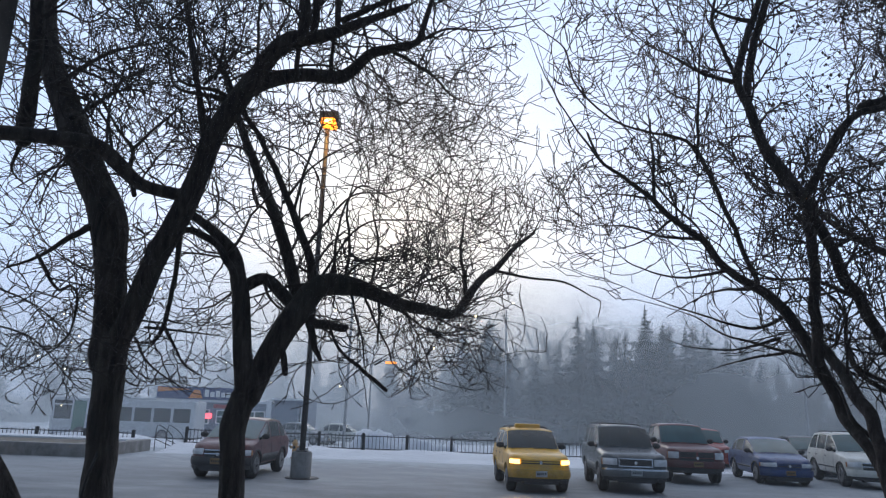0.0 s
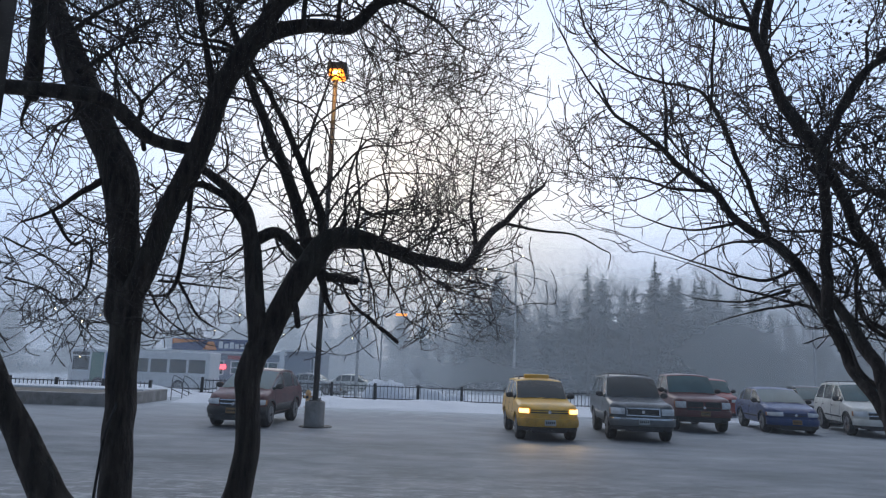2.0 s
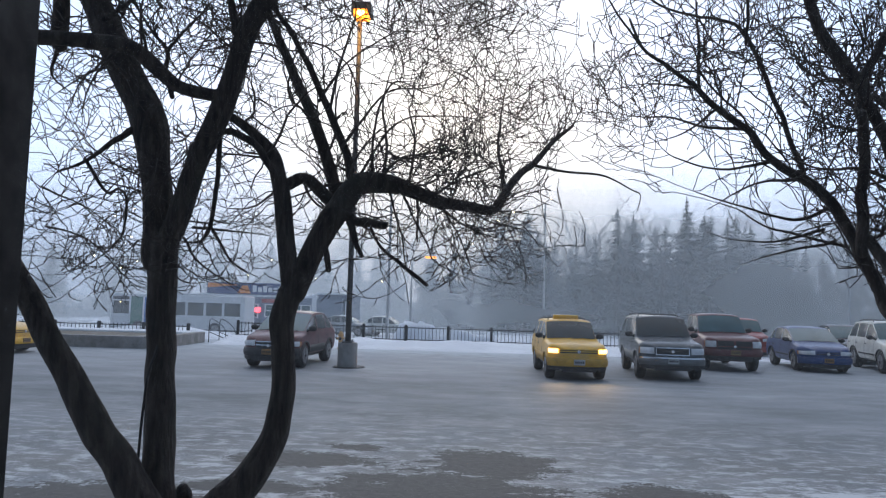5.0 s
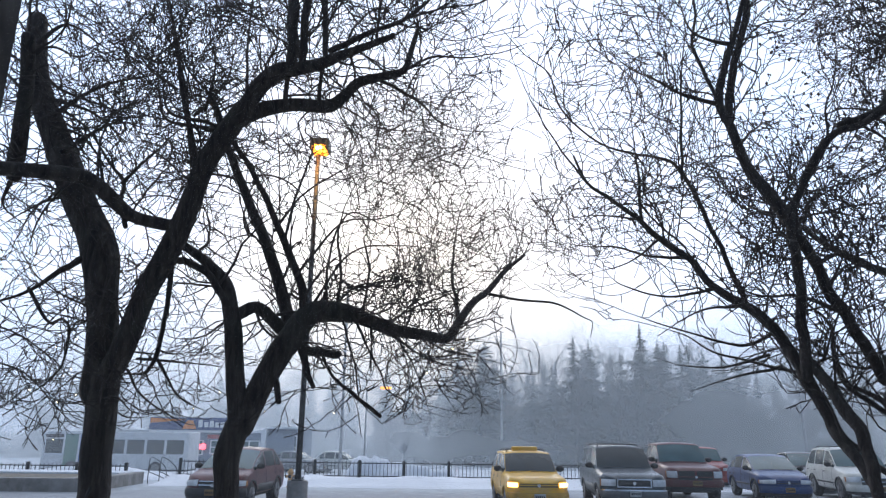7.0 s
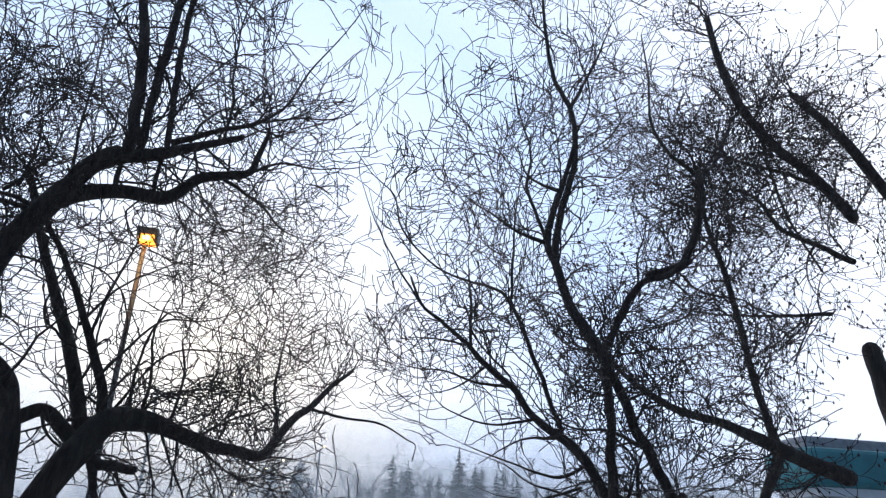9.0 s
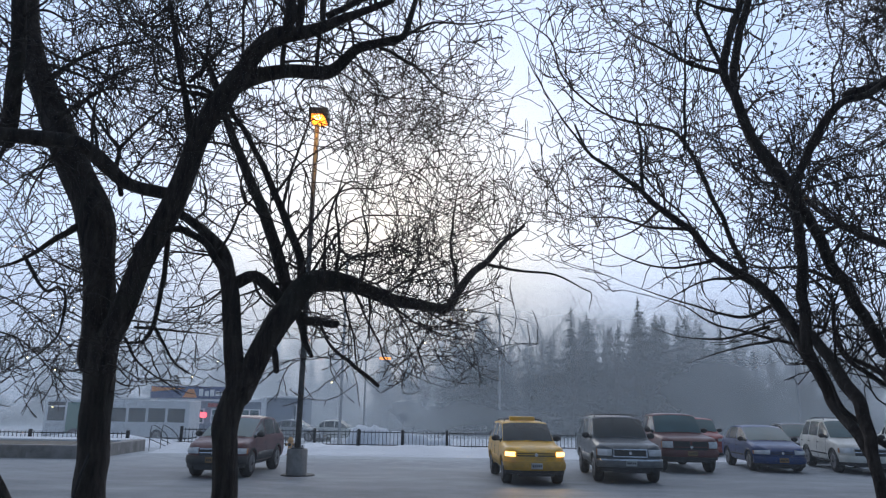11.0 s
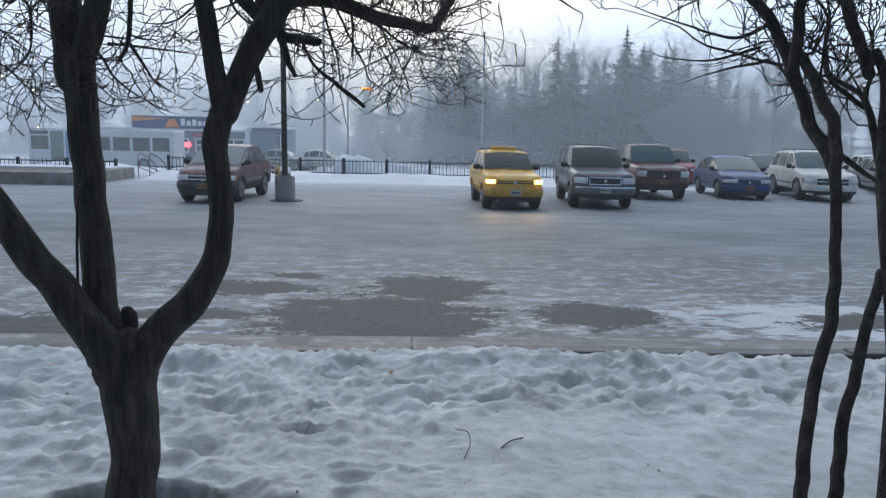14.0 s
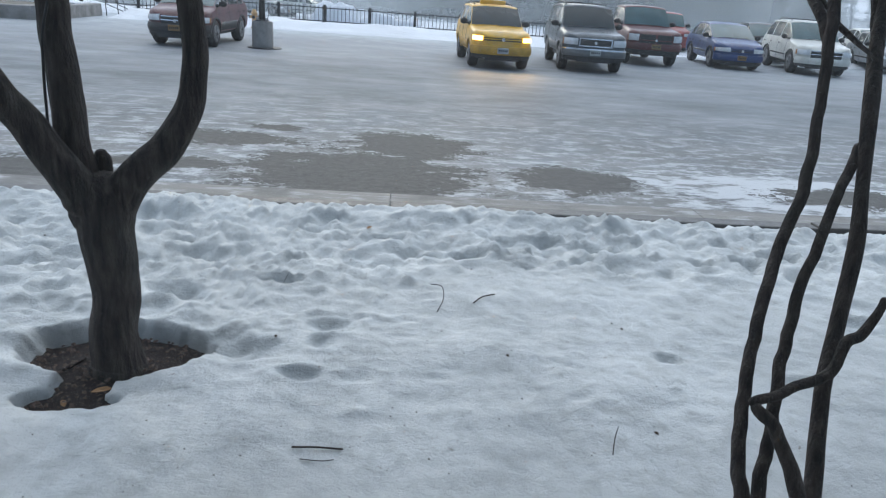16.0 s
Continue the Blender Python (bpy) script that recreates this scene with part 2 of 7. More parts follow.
def make_mist(name, dense, top, foot=1.0):
    """A thin bank of freezing fog: mostly clear, scattering some of the sky's light."""
    k = Mat(name)
    k.t.nodes.remove(k.b)
    out = k.t.nodes["Material Output"]
    sep = k.t.nodes.new("ShaderNodeSeparateXYZ")
    k.t.links.new(k.pos(), sep.inputs[0])
    fade = k.ramp(k.math("DIVIDE", sep.outputs[2], top), (0.0, foot), (0.08, 1.0), (0.35, 0.85), (1.0, 0.0))
    drift = k.ramp(k.noise(0.05, 5, 0.6, stretch=(1, 1, 2.2)), (0.25, 0.55), (0.75, 1.2))
    amount = k.math("MULTIPLY", k.math("MULTIPLY", fade, drift), dense, clamp=True)
    clear = k.t.nodes.new("ShaderNodeBsdfTransparent")
    haze = k.node("ShaderNodeBsdfTranslucent", Color=(0.84, 0.88, 0.89, 1))
    back = k.node("ShaderNodeBsdfDiffuse", Color=(0.84, 0.88, 0.89, 1))
    both = k.t.nodes.new("ShaderNodeMixShader")
    both.inputs[0].default_value = 0.5
    k.t.links.new(haze.outputs[0], both.inputs[1])
    k.t.links.new(back.outputs[0], both.inputs[2])
    m = k.t.nodes.new("ShaderNodeMixShader")
    k.t.links.new(amount, m.inputs[0])
    k.t.links.new(clear.outputs[0], m.inputs[1])
    k.t.links.new(both.outputs[0], m.inputs[2])
    k.t.links.new(m.outputs[0], out.inputs[0])
    return k.m


def make_glass(name, tint):
    """Frosted car window, dark cabin behind."""
    k = Mat(name, 0.25)
    o = k.obj()
    k.color(k.ramp(k.noise(1.6, 3, 0.5, at=o), (0.35, tuple(c * 0.8 for c in tint)), (0.7, tuple(c * 1.25 for c in tint))))
    k.rough(k.ramp(k.noise(5, 4, at=o), (0.35, 0.10), (0.7, 0.22)))
    k.b.inputs["Coat Weight"].default_value = 0.15
    k.b.inputs["Specular IOR Level"].default_value = 0.35
    return k.m


def make_pane():
    """Slightly smeared window glass: clear, with a thin film of dust that scatters daylight."""
    k = Mat("smeared_window_glass")
    k.t.nodes.remove(k.b)
    clear = k.t.nodes.new("ShaderNodeBsdfTransparent")
    film = k.node("ShaderNodeBsdfTranslucent", Color=(0.8, 0.86, 0.9, 1))
    m = k.t.nodes.new("ShaderNodeMixShader")
    k.t.links.new(k.ramp(k.noise(2.2, 4), (0.3, 0.009), (0.7, 0.015)), m.inputs[0])
    k.t.links.new(clear.outputs[0], m.inputs[1])
    k.t.links.new(film.outputs[0], m.inputs[2])
    k.t.links.new(m.outputs[0], k.t.nodes["Material Output"].inputs[0])
    return k.m


PANE, GUTTER = make_pane(), make_gutter()
WET_CONCRETE = plain("wet_kerb_concrete", (0.075, 0.072, 0.068), 0.55, vary=0.4, scale=5.0)
BARK, TWIG, SNOW, FAR_SNOW, LOT, SOIL, CONCRETE = make_bark(), make_twig(), make_snow(), make_far_snow(), make_lot(), make_soil(), make_concrete()
SPRUCE = make_foliage("spruce_needles", (0.020, 0.032, 0.026), (0.050, 0.066, 0.055))
FAR_TWIG = make_foliage("far_bare_twigs", (0.032, 0.030, 0.029), (0.065, 0.060, 0.057))
RUBBER = plain("tyre_rubber", (0.022, 0.022, 0.024), 0.9, dirt=(0.16, 0.15, 0.14))
RIM = plain("dull_alloy", (0.20, 0.20, 0.21), 0.5, 0.5, dirt=(0.16, 0.15, 0.14))
BLACK = plain("black_plastic", (0.018, 0.018, 0.020), 0.6)
CHROME = plain("dull_chrome", (0.62, 0.63, 0.65), 0.22, 0.9)
LENS = plain("clear_headlight_lens", (0.62, 0.64, 0.66), 0.15)
AMBER = plain("amber_lens", (0.36, 0.15, 0.04), 0.3)
TAIL = plain("red_tail_lens", (0.20, 0.015, 0.015), 0.3)
LIT = glow("lit_headlight", (1.0, 0.62, 0.20), 3.2)
GLASS_DARK = make_glass("dark_car_glass", (0.012, 0.022, 0.026))
GLASS_FROST = make_glass("frosted_windscreen", (0.05, 0.105, 0.115))
PLATE_Y = plain("yellow_number_plate", (0.20, 0.115, 0.04), 0.5)
PLATE_W = plain("white_number_plate", (0.34, 0.36, 0.36), 0.5)
POLE = plain("dark_painted_steel", (0.045, 0.047, 0.05), 0.55, 0.3)
GREYPOLE = plain("galvanised_steel", (0.30, 0.31, 0.32), 0.5, 0.5)
FENCE = plain("black_iron", (0.022, 0.023, 0.026), 0.6, 0.2)
WALL_GREY = plain("grey_blue_siding", (0.20, 0.24, 0.30), 0.8, vary=0.15, scale=1.2)
WHITE_TRIM = plain("white_trim", (0.72, 0.74, 0.76), 0.6, vary=0.08)
NAVY = plain("navy_sign_panel", (0.035, 0.06, 0.17), 0.45)
ORANGE = plain("orange_sign_panel", (0.72, 0.24, 0.05), 0.5)
TEAL = plain("teal_metal_fascia", (0.03, 0.22, 0.25), 0.5, vary=0.3, scale=1.0)
ROOM = plain("dim_room_paint", (0.06, 0.058, 0.055), 0.8)
FRAME = plain("black_window_frame", (0.006, 0.006, 0.007), 0.8)
LAMP_GLOW = glow("sodium_lamp", (1.0, 0.30, 0.03), 1.5)
ARC = glow("sodium_arc", (1.0, 0.66, 0.22), 5.0)
BULB = glow("warm_bulb", (1.0, 0.80, 0.42), 5.0)
NEON = glow("red_neon", (1.0, 0.10, 0.14), 2.2)
DRYGRASS = plain("flattened_dead_grass", (0.14, 0.12, 0.09), 0.95)

# ---------------------------------------------------------------- mesh helpers


def link(name, bm, material, parent=None, label="", smooth=False):
    me = bpy.data.meshes.new(name)
    bm.to_mesh(me)
    bm.free()
    me.materials.append(material)
    if smooth:
        for p in me.polygons:
            p.use_smooth = True
    ob = new(name, me)
    ob.parent = parent
    if label:
        tagged(ob, label)
    return ob


def part(name, bm, material, parent, label="", smooth=False):
    return link(name, bm, material, parent, label, smooth)


def thing(name, m, label, category, group="", kind=""):
    e = new(name)
    e.empty_display_size = 0.2
    e.matrix_basis = m
    return tagged(e, label, category, group, kind)


def box(x0, x1, y0, y1, z0, z1, bevel=0.0, seg=1):
    bm = bmesh.new()
    bmesh.ops.create_cube(bm, size=1)
    for v in bm.verts:
        v.co = ((x0 + x1) / 2 + v.co.x * (x1 - x0), (y0 + y1) / 2 + v.co.y * (y1 - y0), (z0 + z1) / 2 + v.co.z * (z1 - z0))
    if bevel:
        bmesh.ops.bevel(bm, geom=bm.edges[:], offset=bevel, segments=seg, affect="EDGES", profile=0.6)
    return bm


def cyl(r0, r1, depth, m=None, n=16, bevel=0.0):
    bm = bmesh.new()
    bmesh.ops.create_cone(bm, cap_ends=True, segments=n, radius1=r0, radius2=r1, depth=depth)
    if bevel:
        rim = [e for e in bm.edges if abs(e.verts[0].co.z - e.verts[1].co.z) < 1e-6]
        bmesh.ops.bevel(bm, geom=rim, offset=bevel, segments=2, affect="EDGES")
    if m:
        bm.transform(m)
    return bm


def raw(name, verts, faces, material, parent=None, label="", smooth=False):
    me = bpy.data.meshes.new(name)
    me.from_pydata(verts, [], faces)
    me.materials.append(material)
    if smooth:
        me.polygons.foreach_set("use_smooth", [True] * len(me.polygons))
    me.update()
    ob = new(name, me)
    ob.parent = parent
    if label:
        tagged(ob, label)
    return ob


def grid_mesh(name, xs, ys, height, material, parent=None, label=""):
    nx, ny = len(xs), len(ys)
    gx, gy = np.meshgrid(xs, ys)
    gz = np.array([height(a, b) for a, b in zip(gx.ravel(), gy.ravel())])
    verts = np.stack([gx.ravel(), gy.ravel(), gz], 1)
    i = np.arange((ny - 1) * (nx - 1))
    a = (i // (nx - 1)) * nx + i % (nx - 1)
    faces = np.stack([a, a + 1, a + nx + 1, a + nx], 1)
    return raw(name, verts.tolist(), faces.tolist(), material, parent, label, True)


def spline(pts, per=5):
    """Catmull-Rom through the control points."""
    p = np.array(pts, float)
    p = np.vstack([2 * p[0] - p[1], p, 2 * p[-1] - p[-2]])
    out = []
    for i in range(1, len(p) - 2):
        a, b, c, d = p[i - 1:i + 3]
        for s in np.linspace(0, 1, per, endpoint=False):
            out.append(0.5 * (2 * b + (c - a) * s + (2 * a - 5 * b + 4 * c - d) * s * s + (3 * b - a - 3 * c + d) * s ** 3))
    out.append(p[-2])
    return np.array(out)


def tube_arrays(path, radii, sides, rough=0.0, seed=0, flare=None):
    """Vertices and faces of a tapered tube along a path, closed at both ends; rough: uneven bark."""
    path = np.array(path)
    n = len(path)
    tan = np.gradient(path, axis=0)
    tan /= np.linalg.norm(tan, axis=1)[:, None] + 1e-9
    ref = np.array([0.31, 0.95, 0.12])
    verts, faces = [], []
    for i in range(n):
        u = np.cross(tan[i], ref)
        u /= np.linalg.norm(u) + 1e-9
        v = np.cross(tan[i], u)
        for k in range(sides):
            a = 2 * math.pi * k / sides
            d = math.cos(a) * u + math.sin(a) * v
            r = radii[i]
            if rough:
                q = path[i] * 1.6 + d * 0.9 + np.array([seed, 0, 0])
                r *= 1 + rough * (noise.noise(Vector(q * (1.0, 1.0, 2.4))) + 0.6 * noise.noise(Vector(path[i] * 5 + d * 5.0)))
            verts.append(tuple(path[i] + d * r))
    for i in range(n - 1):
        for k in range(sides):
            a, b = i * sides + k, i * sides + (k + 1) % sides
            faces.append((a, b, b + sides, a + sides))
    faces.append(tuple(range(sides))[::-1])
    faces.append(tuple((n - 1) * sides + k for k in range(sides)))
    return verts, faces


def rod(name, pts, r, material, parent=None, label="", sides=6, per=4):
    p = spline(pts, per) if len(pts) > 2 else np.array(pts, float)
    v, f = tube_arrays(p, [r] * len(p), sides)
    return raw(name, v, f, material, parent, label, True)

# ---------------------------------------------------------------- ground
def terrain(x, y):
    """The lot is level; past the fence the land drops to a lower street."""
    s = min(1.0, max(0.0, (y - 33.5) / 7.0))
    return -0.72 * s * s * (3 - 2 * s)


ys = [-60, -10, 0, 3, 5.6] + list(np.arange(6.0, 33.6, 3.0)) + list(np.arange(33.5, 41.1, 0.6)) + [44, 50, 60, 80, 120, 200, 400, 1000, 3000]
xs = [-3000, -900, -300, -120, -60, -40, -25, -15, -8, 0, 8, 15, 25, 40, 60, 120, 300, 900, 3000]
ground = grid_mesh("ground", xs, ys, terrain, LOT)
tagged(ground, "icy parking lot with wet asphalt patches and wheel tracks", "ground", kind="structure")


def snow_noise(x, y, s, z=0.0):
    return noise.noise(Vector((x * s, y * s, z)))


def dents():
    """Footprints and thaw hollows in the snow: x, y, radius, depth, stretch."""
    r = random.Random(21)
    out = []
    for _ in range(330):
        x = r.uniform(-4.3, 5.3)
        y = r.choice((r.uniform(3.4, 5.5), r.uniform(4.2, 5.6), r.uniform(2.8, 5.0)))
        if x > 0.2 and 2.0 < y < 4.3 and r.random() < 0.88:
            continue
        out.append((x, y, r.uniform(0.03, 0.11), r.uniform(0.012, 0.05), r.uniform(0.7, 2.2)))
    for _ in range(50):
        out.append((r.uniform(-2, 3), r.uniform(1.2, 3.2), r.uniform(0.03, 0.07), r.uniform(0.004, 0.012), r.uniform(0.8, 1.6)))
    return out


DENTS = dents()


def well(x, y):
    """How far inside the thawed ring round the trunk (above 0: bare soil)."""
    w = 0.05 * snow_noise(x, y, 9) + 0.03 * snow_noise(x, y, 22)
    a = 1 - math.hypot((x + 1.30) / 0.43, (y - 3.10) / 0.235)
    b = 1 - math.hypot((x + 1.375) / 0.20, (y - 2.68) / 0.085)
    c = 1 - math.hypot((x + 1.36) / 0.12, (y - 2.83) / 0.19)
    return max(a, b, c) + w * 2.2


def snow_height(x, y):
    edge = 5.57 + 0.06 * snow_noise(x, 3.1, 1.3) + 0.04 * snow_noise(x, 1.7, 5.5) - 0.012 * max(0, x) ** 2 * 0.6
    h = 0.15 + 0.035 * snow_noise(x, y, 0.9) + 0.020 * snow_noise(x, y, 2.7, 4) + 0.010 * snow_noise(x, y, 8, 2) + 0.004 * snow_noise(x, y, 25, 1)
    h += 0.045 * max(0.0, snow_noise(x * 0.7, y, 3.1, 9)) * min(1, max(0, (y - 3.2) / 1.4))
    h += 0.05 * math.exp(-((y - 5.35) / 0.22) ** 2) * (0.6 + snow_noise(x, 8.8, 2.2))
    rough = min(1.0, max(0.0, (y - 2.9) / 1.2)) * max(0.3, min(1.0, (0.55 - x) * 2.5), min(1.0, (y - 4.0) * 2.0))
    h += rough * (0.055 * abs(snow_noise(x * 0.8, y, 4.4, 3)) + 0.060 * abs(snow_noise(x, y, 9.5, 6)) - 0.040 + 0.030 * abs(snow_noise(x, y, 17, 8)))
    wx, wy = x + 0.05 * snow_noise(x, y, 6.0, 11), y + 0.04 * snow_noise(x, y, 6.0, 17)
    for dx, dy, r, d, e in DENTS:
        if abs(wx - dx) > 0.6 or abs(wy - dy) > 0.3:
            continue
        u, v = (wx - dx) / (r * e), (wy - dy) / r
        q = u * u + v * v
        if q < 6:
            h -= d * math.exp(-q * q * 0.8) - 0.25 * d * math.exp(-((math.sqrt(q) - 1.5) / 0.35) ** 2)
    h -= 0.085 * math.exp(-((x + 1.42) / 0.34) ** 2 - ((y - 2.72) / 0.17) ** 2)
    w = well(x, y)
    if w > -0.35:
        s = min(1.0, max(0.0, (w + 0.10) / 0.16))
        h = h * (1 - s) - 0.03 * s - 0.02 * max(0, w + 0.35) * (1 - s)
    s = min(1.0, max(0.0, (y - edge) / 0.16))
    return h * (1 - s * s) - 0.05 * s * s


snow = grid_mesh("snow_cover", np.concatenate([np.arange(-14, -4.2, 0.25), np.arange(-4.2, -2.1, 0.035), np.arange(-2.1, -0.62, 0.016), np.arange(-0.62, 5.4, 0.035), np.arange(5.4, 15, 0.25)]), np.concatenate([np.arange(0.86, 2.2, 0.06), np.arange(2.2, 2.5, 0.032), np.arange(2.5, 3.56, 0.016), np.arange(3.56, 5.95, 0.032)]), snow_height, SNOW)
tagged(snow, "trampled melting snow with footprints beside the building", "snow", kind="structure")
soil = grid_mesh("bare_soil", np.arange(-2.2, -0.6, 0.04), np.arange(2.3, 3.7, 0.04), lambda x, y: 0.035 + 0.012 * snow_noise(x, y, 11) + 0.05 * math.exp(-((x + 1.35) ** 2 + (y - 3.03) ** 2) / 0.05), SOIL)
tagged(soil, "dark wet soil and leaf litter thawed round a trunk", "soil", kind="structure")

# kerb stones along the lot's edge
kerb = thing("kerb", pose(0, 0, 0), "worn low concrete kerb along the snow edge", "kerb", kind="structure")
kerb_mesh = None
for i in range(14):
    if kerb_mesh is None:
        kerb_mesh = part("kerb_stone", box(-0.995, 0.995, -0.09, 0.09, -0.1, 0.055, 0.02, 2), WET_CONCRETE, kerb)
        kerb_mesh.location = (-13.0, 5.985, 0)
    else:
        o = new("kerb_stone", kerb_mesh.data)
        o.parent, o.location = kerb, (-13.0 + 2.0 * i, 5.985 + rng.uniform(-0.01, 0.01), rng.uniform(-0.012, 0.004))

gutter = thing("gutter", pose(0, 0, 0), "pale dirty concrete gutter strip along the kerb", "gutter", kind="structure")
slab_mesh = None
for i in range(10):
    if slab_mesh is None:
        slab_mesh = part("gutter_slab", box(-1.496, 1.496, -0.19, 0.19, -0.1, 0.012, 0.004), GUTTER, gutter)
        slab_mesh.location = (-13.5, 6.27, 0)
    else:
        o = new("gutter_slab", slab_mesh.data)
        o.parent, o.location = gutter, (-13.5 + 3.0 * i, 6.27, rng.uniform(-0.004, 0.002))

# ploughed berm in front of the fence and the slope behind it


def berm_height(x, y):
    if x < -11.0 and y < 31.5:
        return -0.05
    f = math.exp(-((y - 30.6 - 0.5 * snow_noise(x, 0.3, 0.25)) / 1.5) ** 2)
    h = f * (0.24 + 0.16 * snow_noise(x, 5.5, 0.33) + 0.12 * snow_noise(x, y, 0.9) + 0.06 * snow_noise(x, y, 3))
    h = max(h, 0.10 * min(1, max(0, (y - 29.5) / 1.5)) + 0.03 * snow_noise(x, y, 1.2))
    return h + terrain(x, y) - (0.06 if y < 28.4 else 0.0) + 0.012


berm = grid_mesh("snow_berm", np.arange(-46, 46, 0.4), np.concatenate([np.arange(28.2, 33, 0.25), np.arange(33, 46.5, 0.6)]), berm_height, FAR_SNOW)
tagged(berm, "ploughed snow berm heaped along an iron fence", "snow", kind="structure")
far_snow = grid_mesh("snow_field", [-300, -120, -60, -30, 0, 30, 60, 120, 300], [46.4, 50, 56, 75, 140, 400], lambda x, y: terrain(x, y) + 0.02, FAR_SNOW)
tagged(far_snow, "snow-covered ground beyond the lower street", "snow", kind="structure")
for px, py, rx, ry, hh in ((-3.2, 37.5, 1.5, 1.0, 1.05), (-1.3, 37.2, 1.8, 1.0, 0.65), (0.6, 37.4, 1.0, 0.8, 0.35), (-17.5, 36.8, 6.5, 1.5, 0.28)):
    bm = bmesh.new()
    bmesh.ops.create_icosphere(bm, subdivisions=4, radius=1)
    for v in bm.verts:
        k = 1 + 0.22 * noise.noise(v.co * 1.7 + Vector((px, 0, 0))) + 0.08 * noise.noise(v.co * 5)
        v.co = Vector((v.co.x * rx * k, v.co.y * ry * k, v.co.z * (hh + 1.2) * k))
    bm.transform(pose(px, py, -1.2))
    tagged(link("snow_pile", bm, FAR_SNOW, smooth=True), "rounded ploughed snow pile beyond the iron fence", "snow pile", "snow piles")

# ---------------------------------------------------------------- the window in which the camera stands
wall = thing("wall_window", pose(0, 0, 0), "dark wall with a window opening round the viewpoint", "wall", kind="structure")
part("wall_left", box(-3.2, -0.62, 0.58, 0.82, -0.3, 4.0), ROOM, wall)
part("wall_right", box(1.9, 4.0, 0.58, 0.82, -0.3, 4.0), ROOM, wall)
part("wall_below", box(-0.62, 1.9, 0.58, 0.82, -0.3, 0.95), ROOM, wall)
part("wall_above", box(-0.62, 1.9, 0.58, 0.82, 3.75, 4.0), ROOM, wall)
part("window_frame", box(-0.619, -0.452, 0.575, 0.66, 0.96, 3.74, 0.006), FRAME, wall, "black window frame upright")
part("window_frame", box(1.83, 1.897, 0.575, 0.66, 0.96, 3.74, 0.006), FRAME, wall, "black window frame upright")
part("window_sill", box(-0.61, 1.89, 0.50, 0.74, 0.952, 0.99, 0.006), FRAME, wall)
glass = raw("pane", [(-0.450, 0.631, 0.992), (1.828, 0.631, 0.992), (1.828, 0.631, 3.73), (-0.450, 0.631, 3.73)], [(0, 1, 2, 3)], PANE, wall, "slightly smeared clear glass")
glass.visible_shadow = False
for nm, b in (("wall_back", (-3.2, 4.0, -2.6, -2.45, -0.3, 4.0)), ("wall_side_west", (-3.35, -3.2, -2.6, 0.82, -0.3, 4.0)), ("wall_side_east", (4.0, 4.15, -2.6, 0.82, -0.3, 4.0)), ("floor", (-3.2, 4.0, -2.45, 0.58, 0.22, 0.34)), ("ceiling", (-3.2, 4.0, -2.45, 0.58, 3.8, 4.0))):
    tagged(link(nm, box(*b), ROOM), "plain dim indoor surface behind the viewpoint", nm.split("_")[0], kind="structure")

# ---------------------------------------------------------------- bare trees near the window
TREES = {}


def near_tree(name, x, y, label):
    e = thing(name, pose(x, y, 0), label, "tree", "bare trees by the window")
    TREES[e.name] = []
    return e


tree_A = near_tree("bare_tree", -1.35, 3.02, "bare dark forked ornamental tree in a thawed ring of soil")
tree_R = near_tree("bare_tree", 1.2, 1.75, "bare multi-stemmed slender tree growing out of snow")
tree_S = near_tree("bare_tree", 4.6, 3.9, "bare tree with dark dried berry clusters")


def limb(name, tree, *stations):
    """One limb: stations of x, y, z and radius, from its foot to its tip."""
    s = spline(stations, 6)
    path, rad = s[:, :3], np.maximum(s[:, 3], 0.0015)
    if name == "branch":
        rad = rad * np.linspace(0.86, 0.36, len(rad))
    base = np.array(tree.location)
    big = rad.max() > 0.03
    wob = 0.08 if big else (0.25 if rad.max() > 0.012 else 0.45)
    for i in range(1, len(path) - 1):
        w = Vector(path[i] * (6.0 if big else 13.0))
        path[i] += (np.array(noise.noise_vector(w)) * rad[i] * wob * 2)
    # rounded ends
    a, b = path[0] - path[1], path[-1] - path[-2]
    a, b = a / (np.linalg.norm(a) + 1e-9), b / (np.linalg.norm(b) + 1e-9)
    path = np.vstack([path[0] + a * rad[0] * 0.85, path[0] + a * rad[0] * 0.55, path, path[-1] + b * rad[-1] * 0.55, path[-1] + b * rad[-1] * 0.85])
    rad = np.concatenate([[rad[0] * 0.35, rad[0] * 0.8], rad, [rad[-1] * 0.8, rad[-1] * 0.35]])
    v, f = tube_arrays(path - base, rad, 14 if big else (8 if rad.max() > 0.012 else 6), 0.07 if big else 0.08, seed=len(TREES[tree.name]))
    raw(name, v, f, BARK, tree, smooth=True)
    TREES[tree.name].append((path, rad, name))


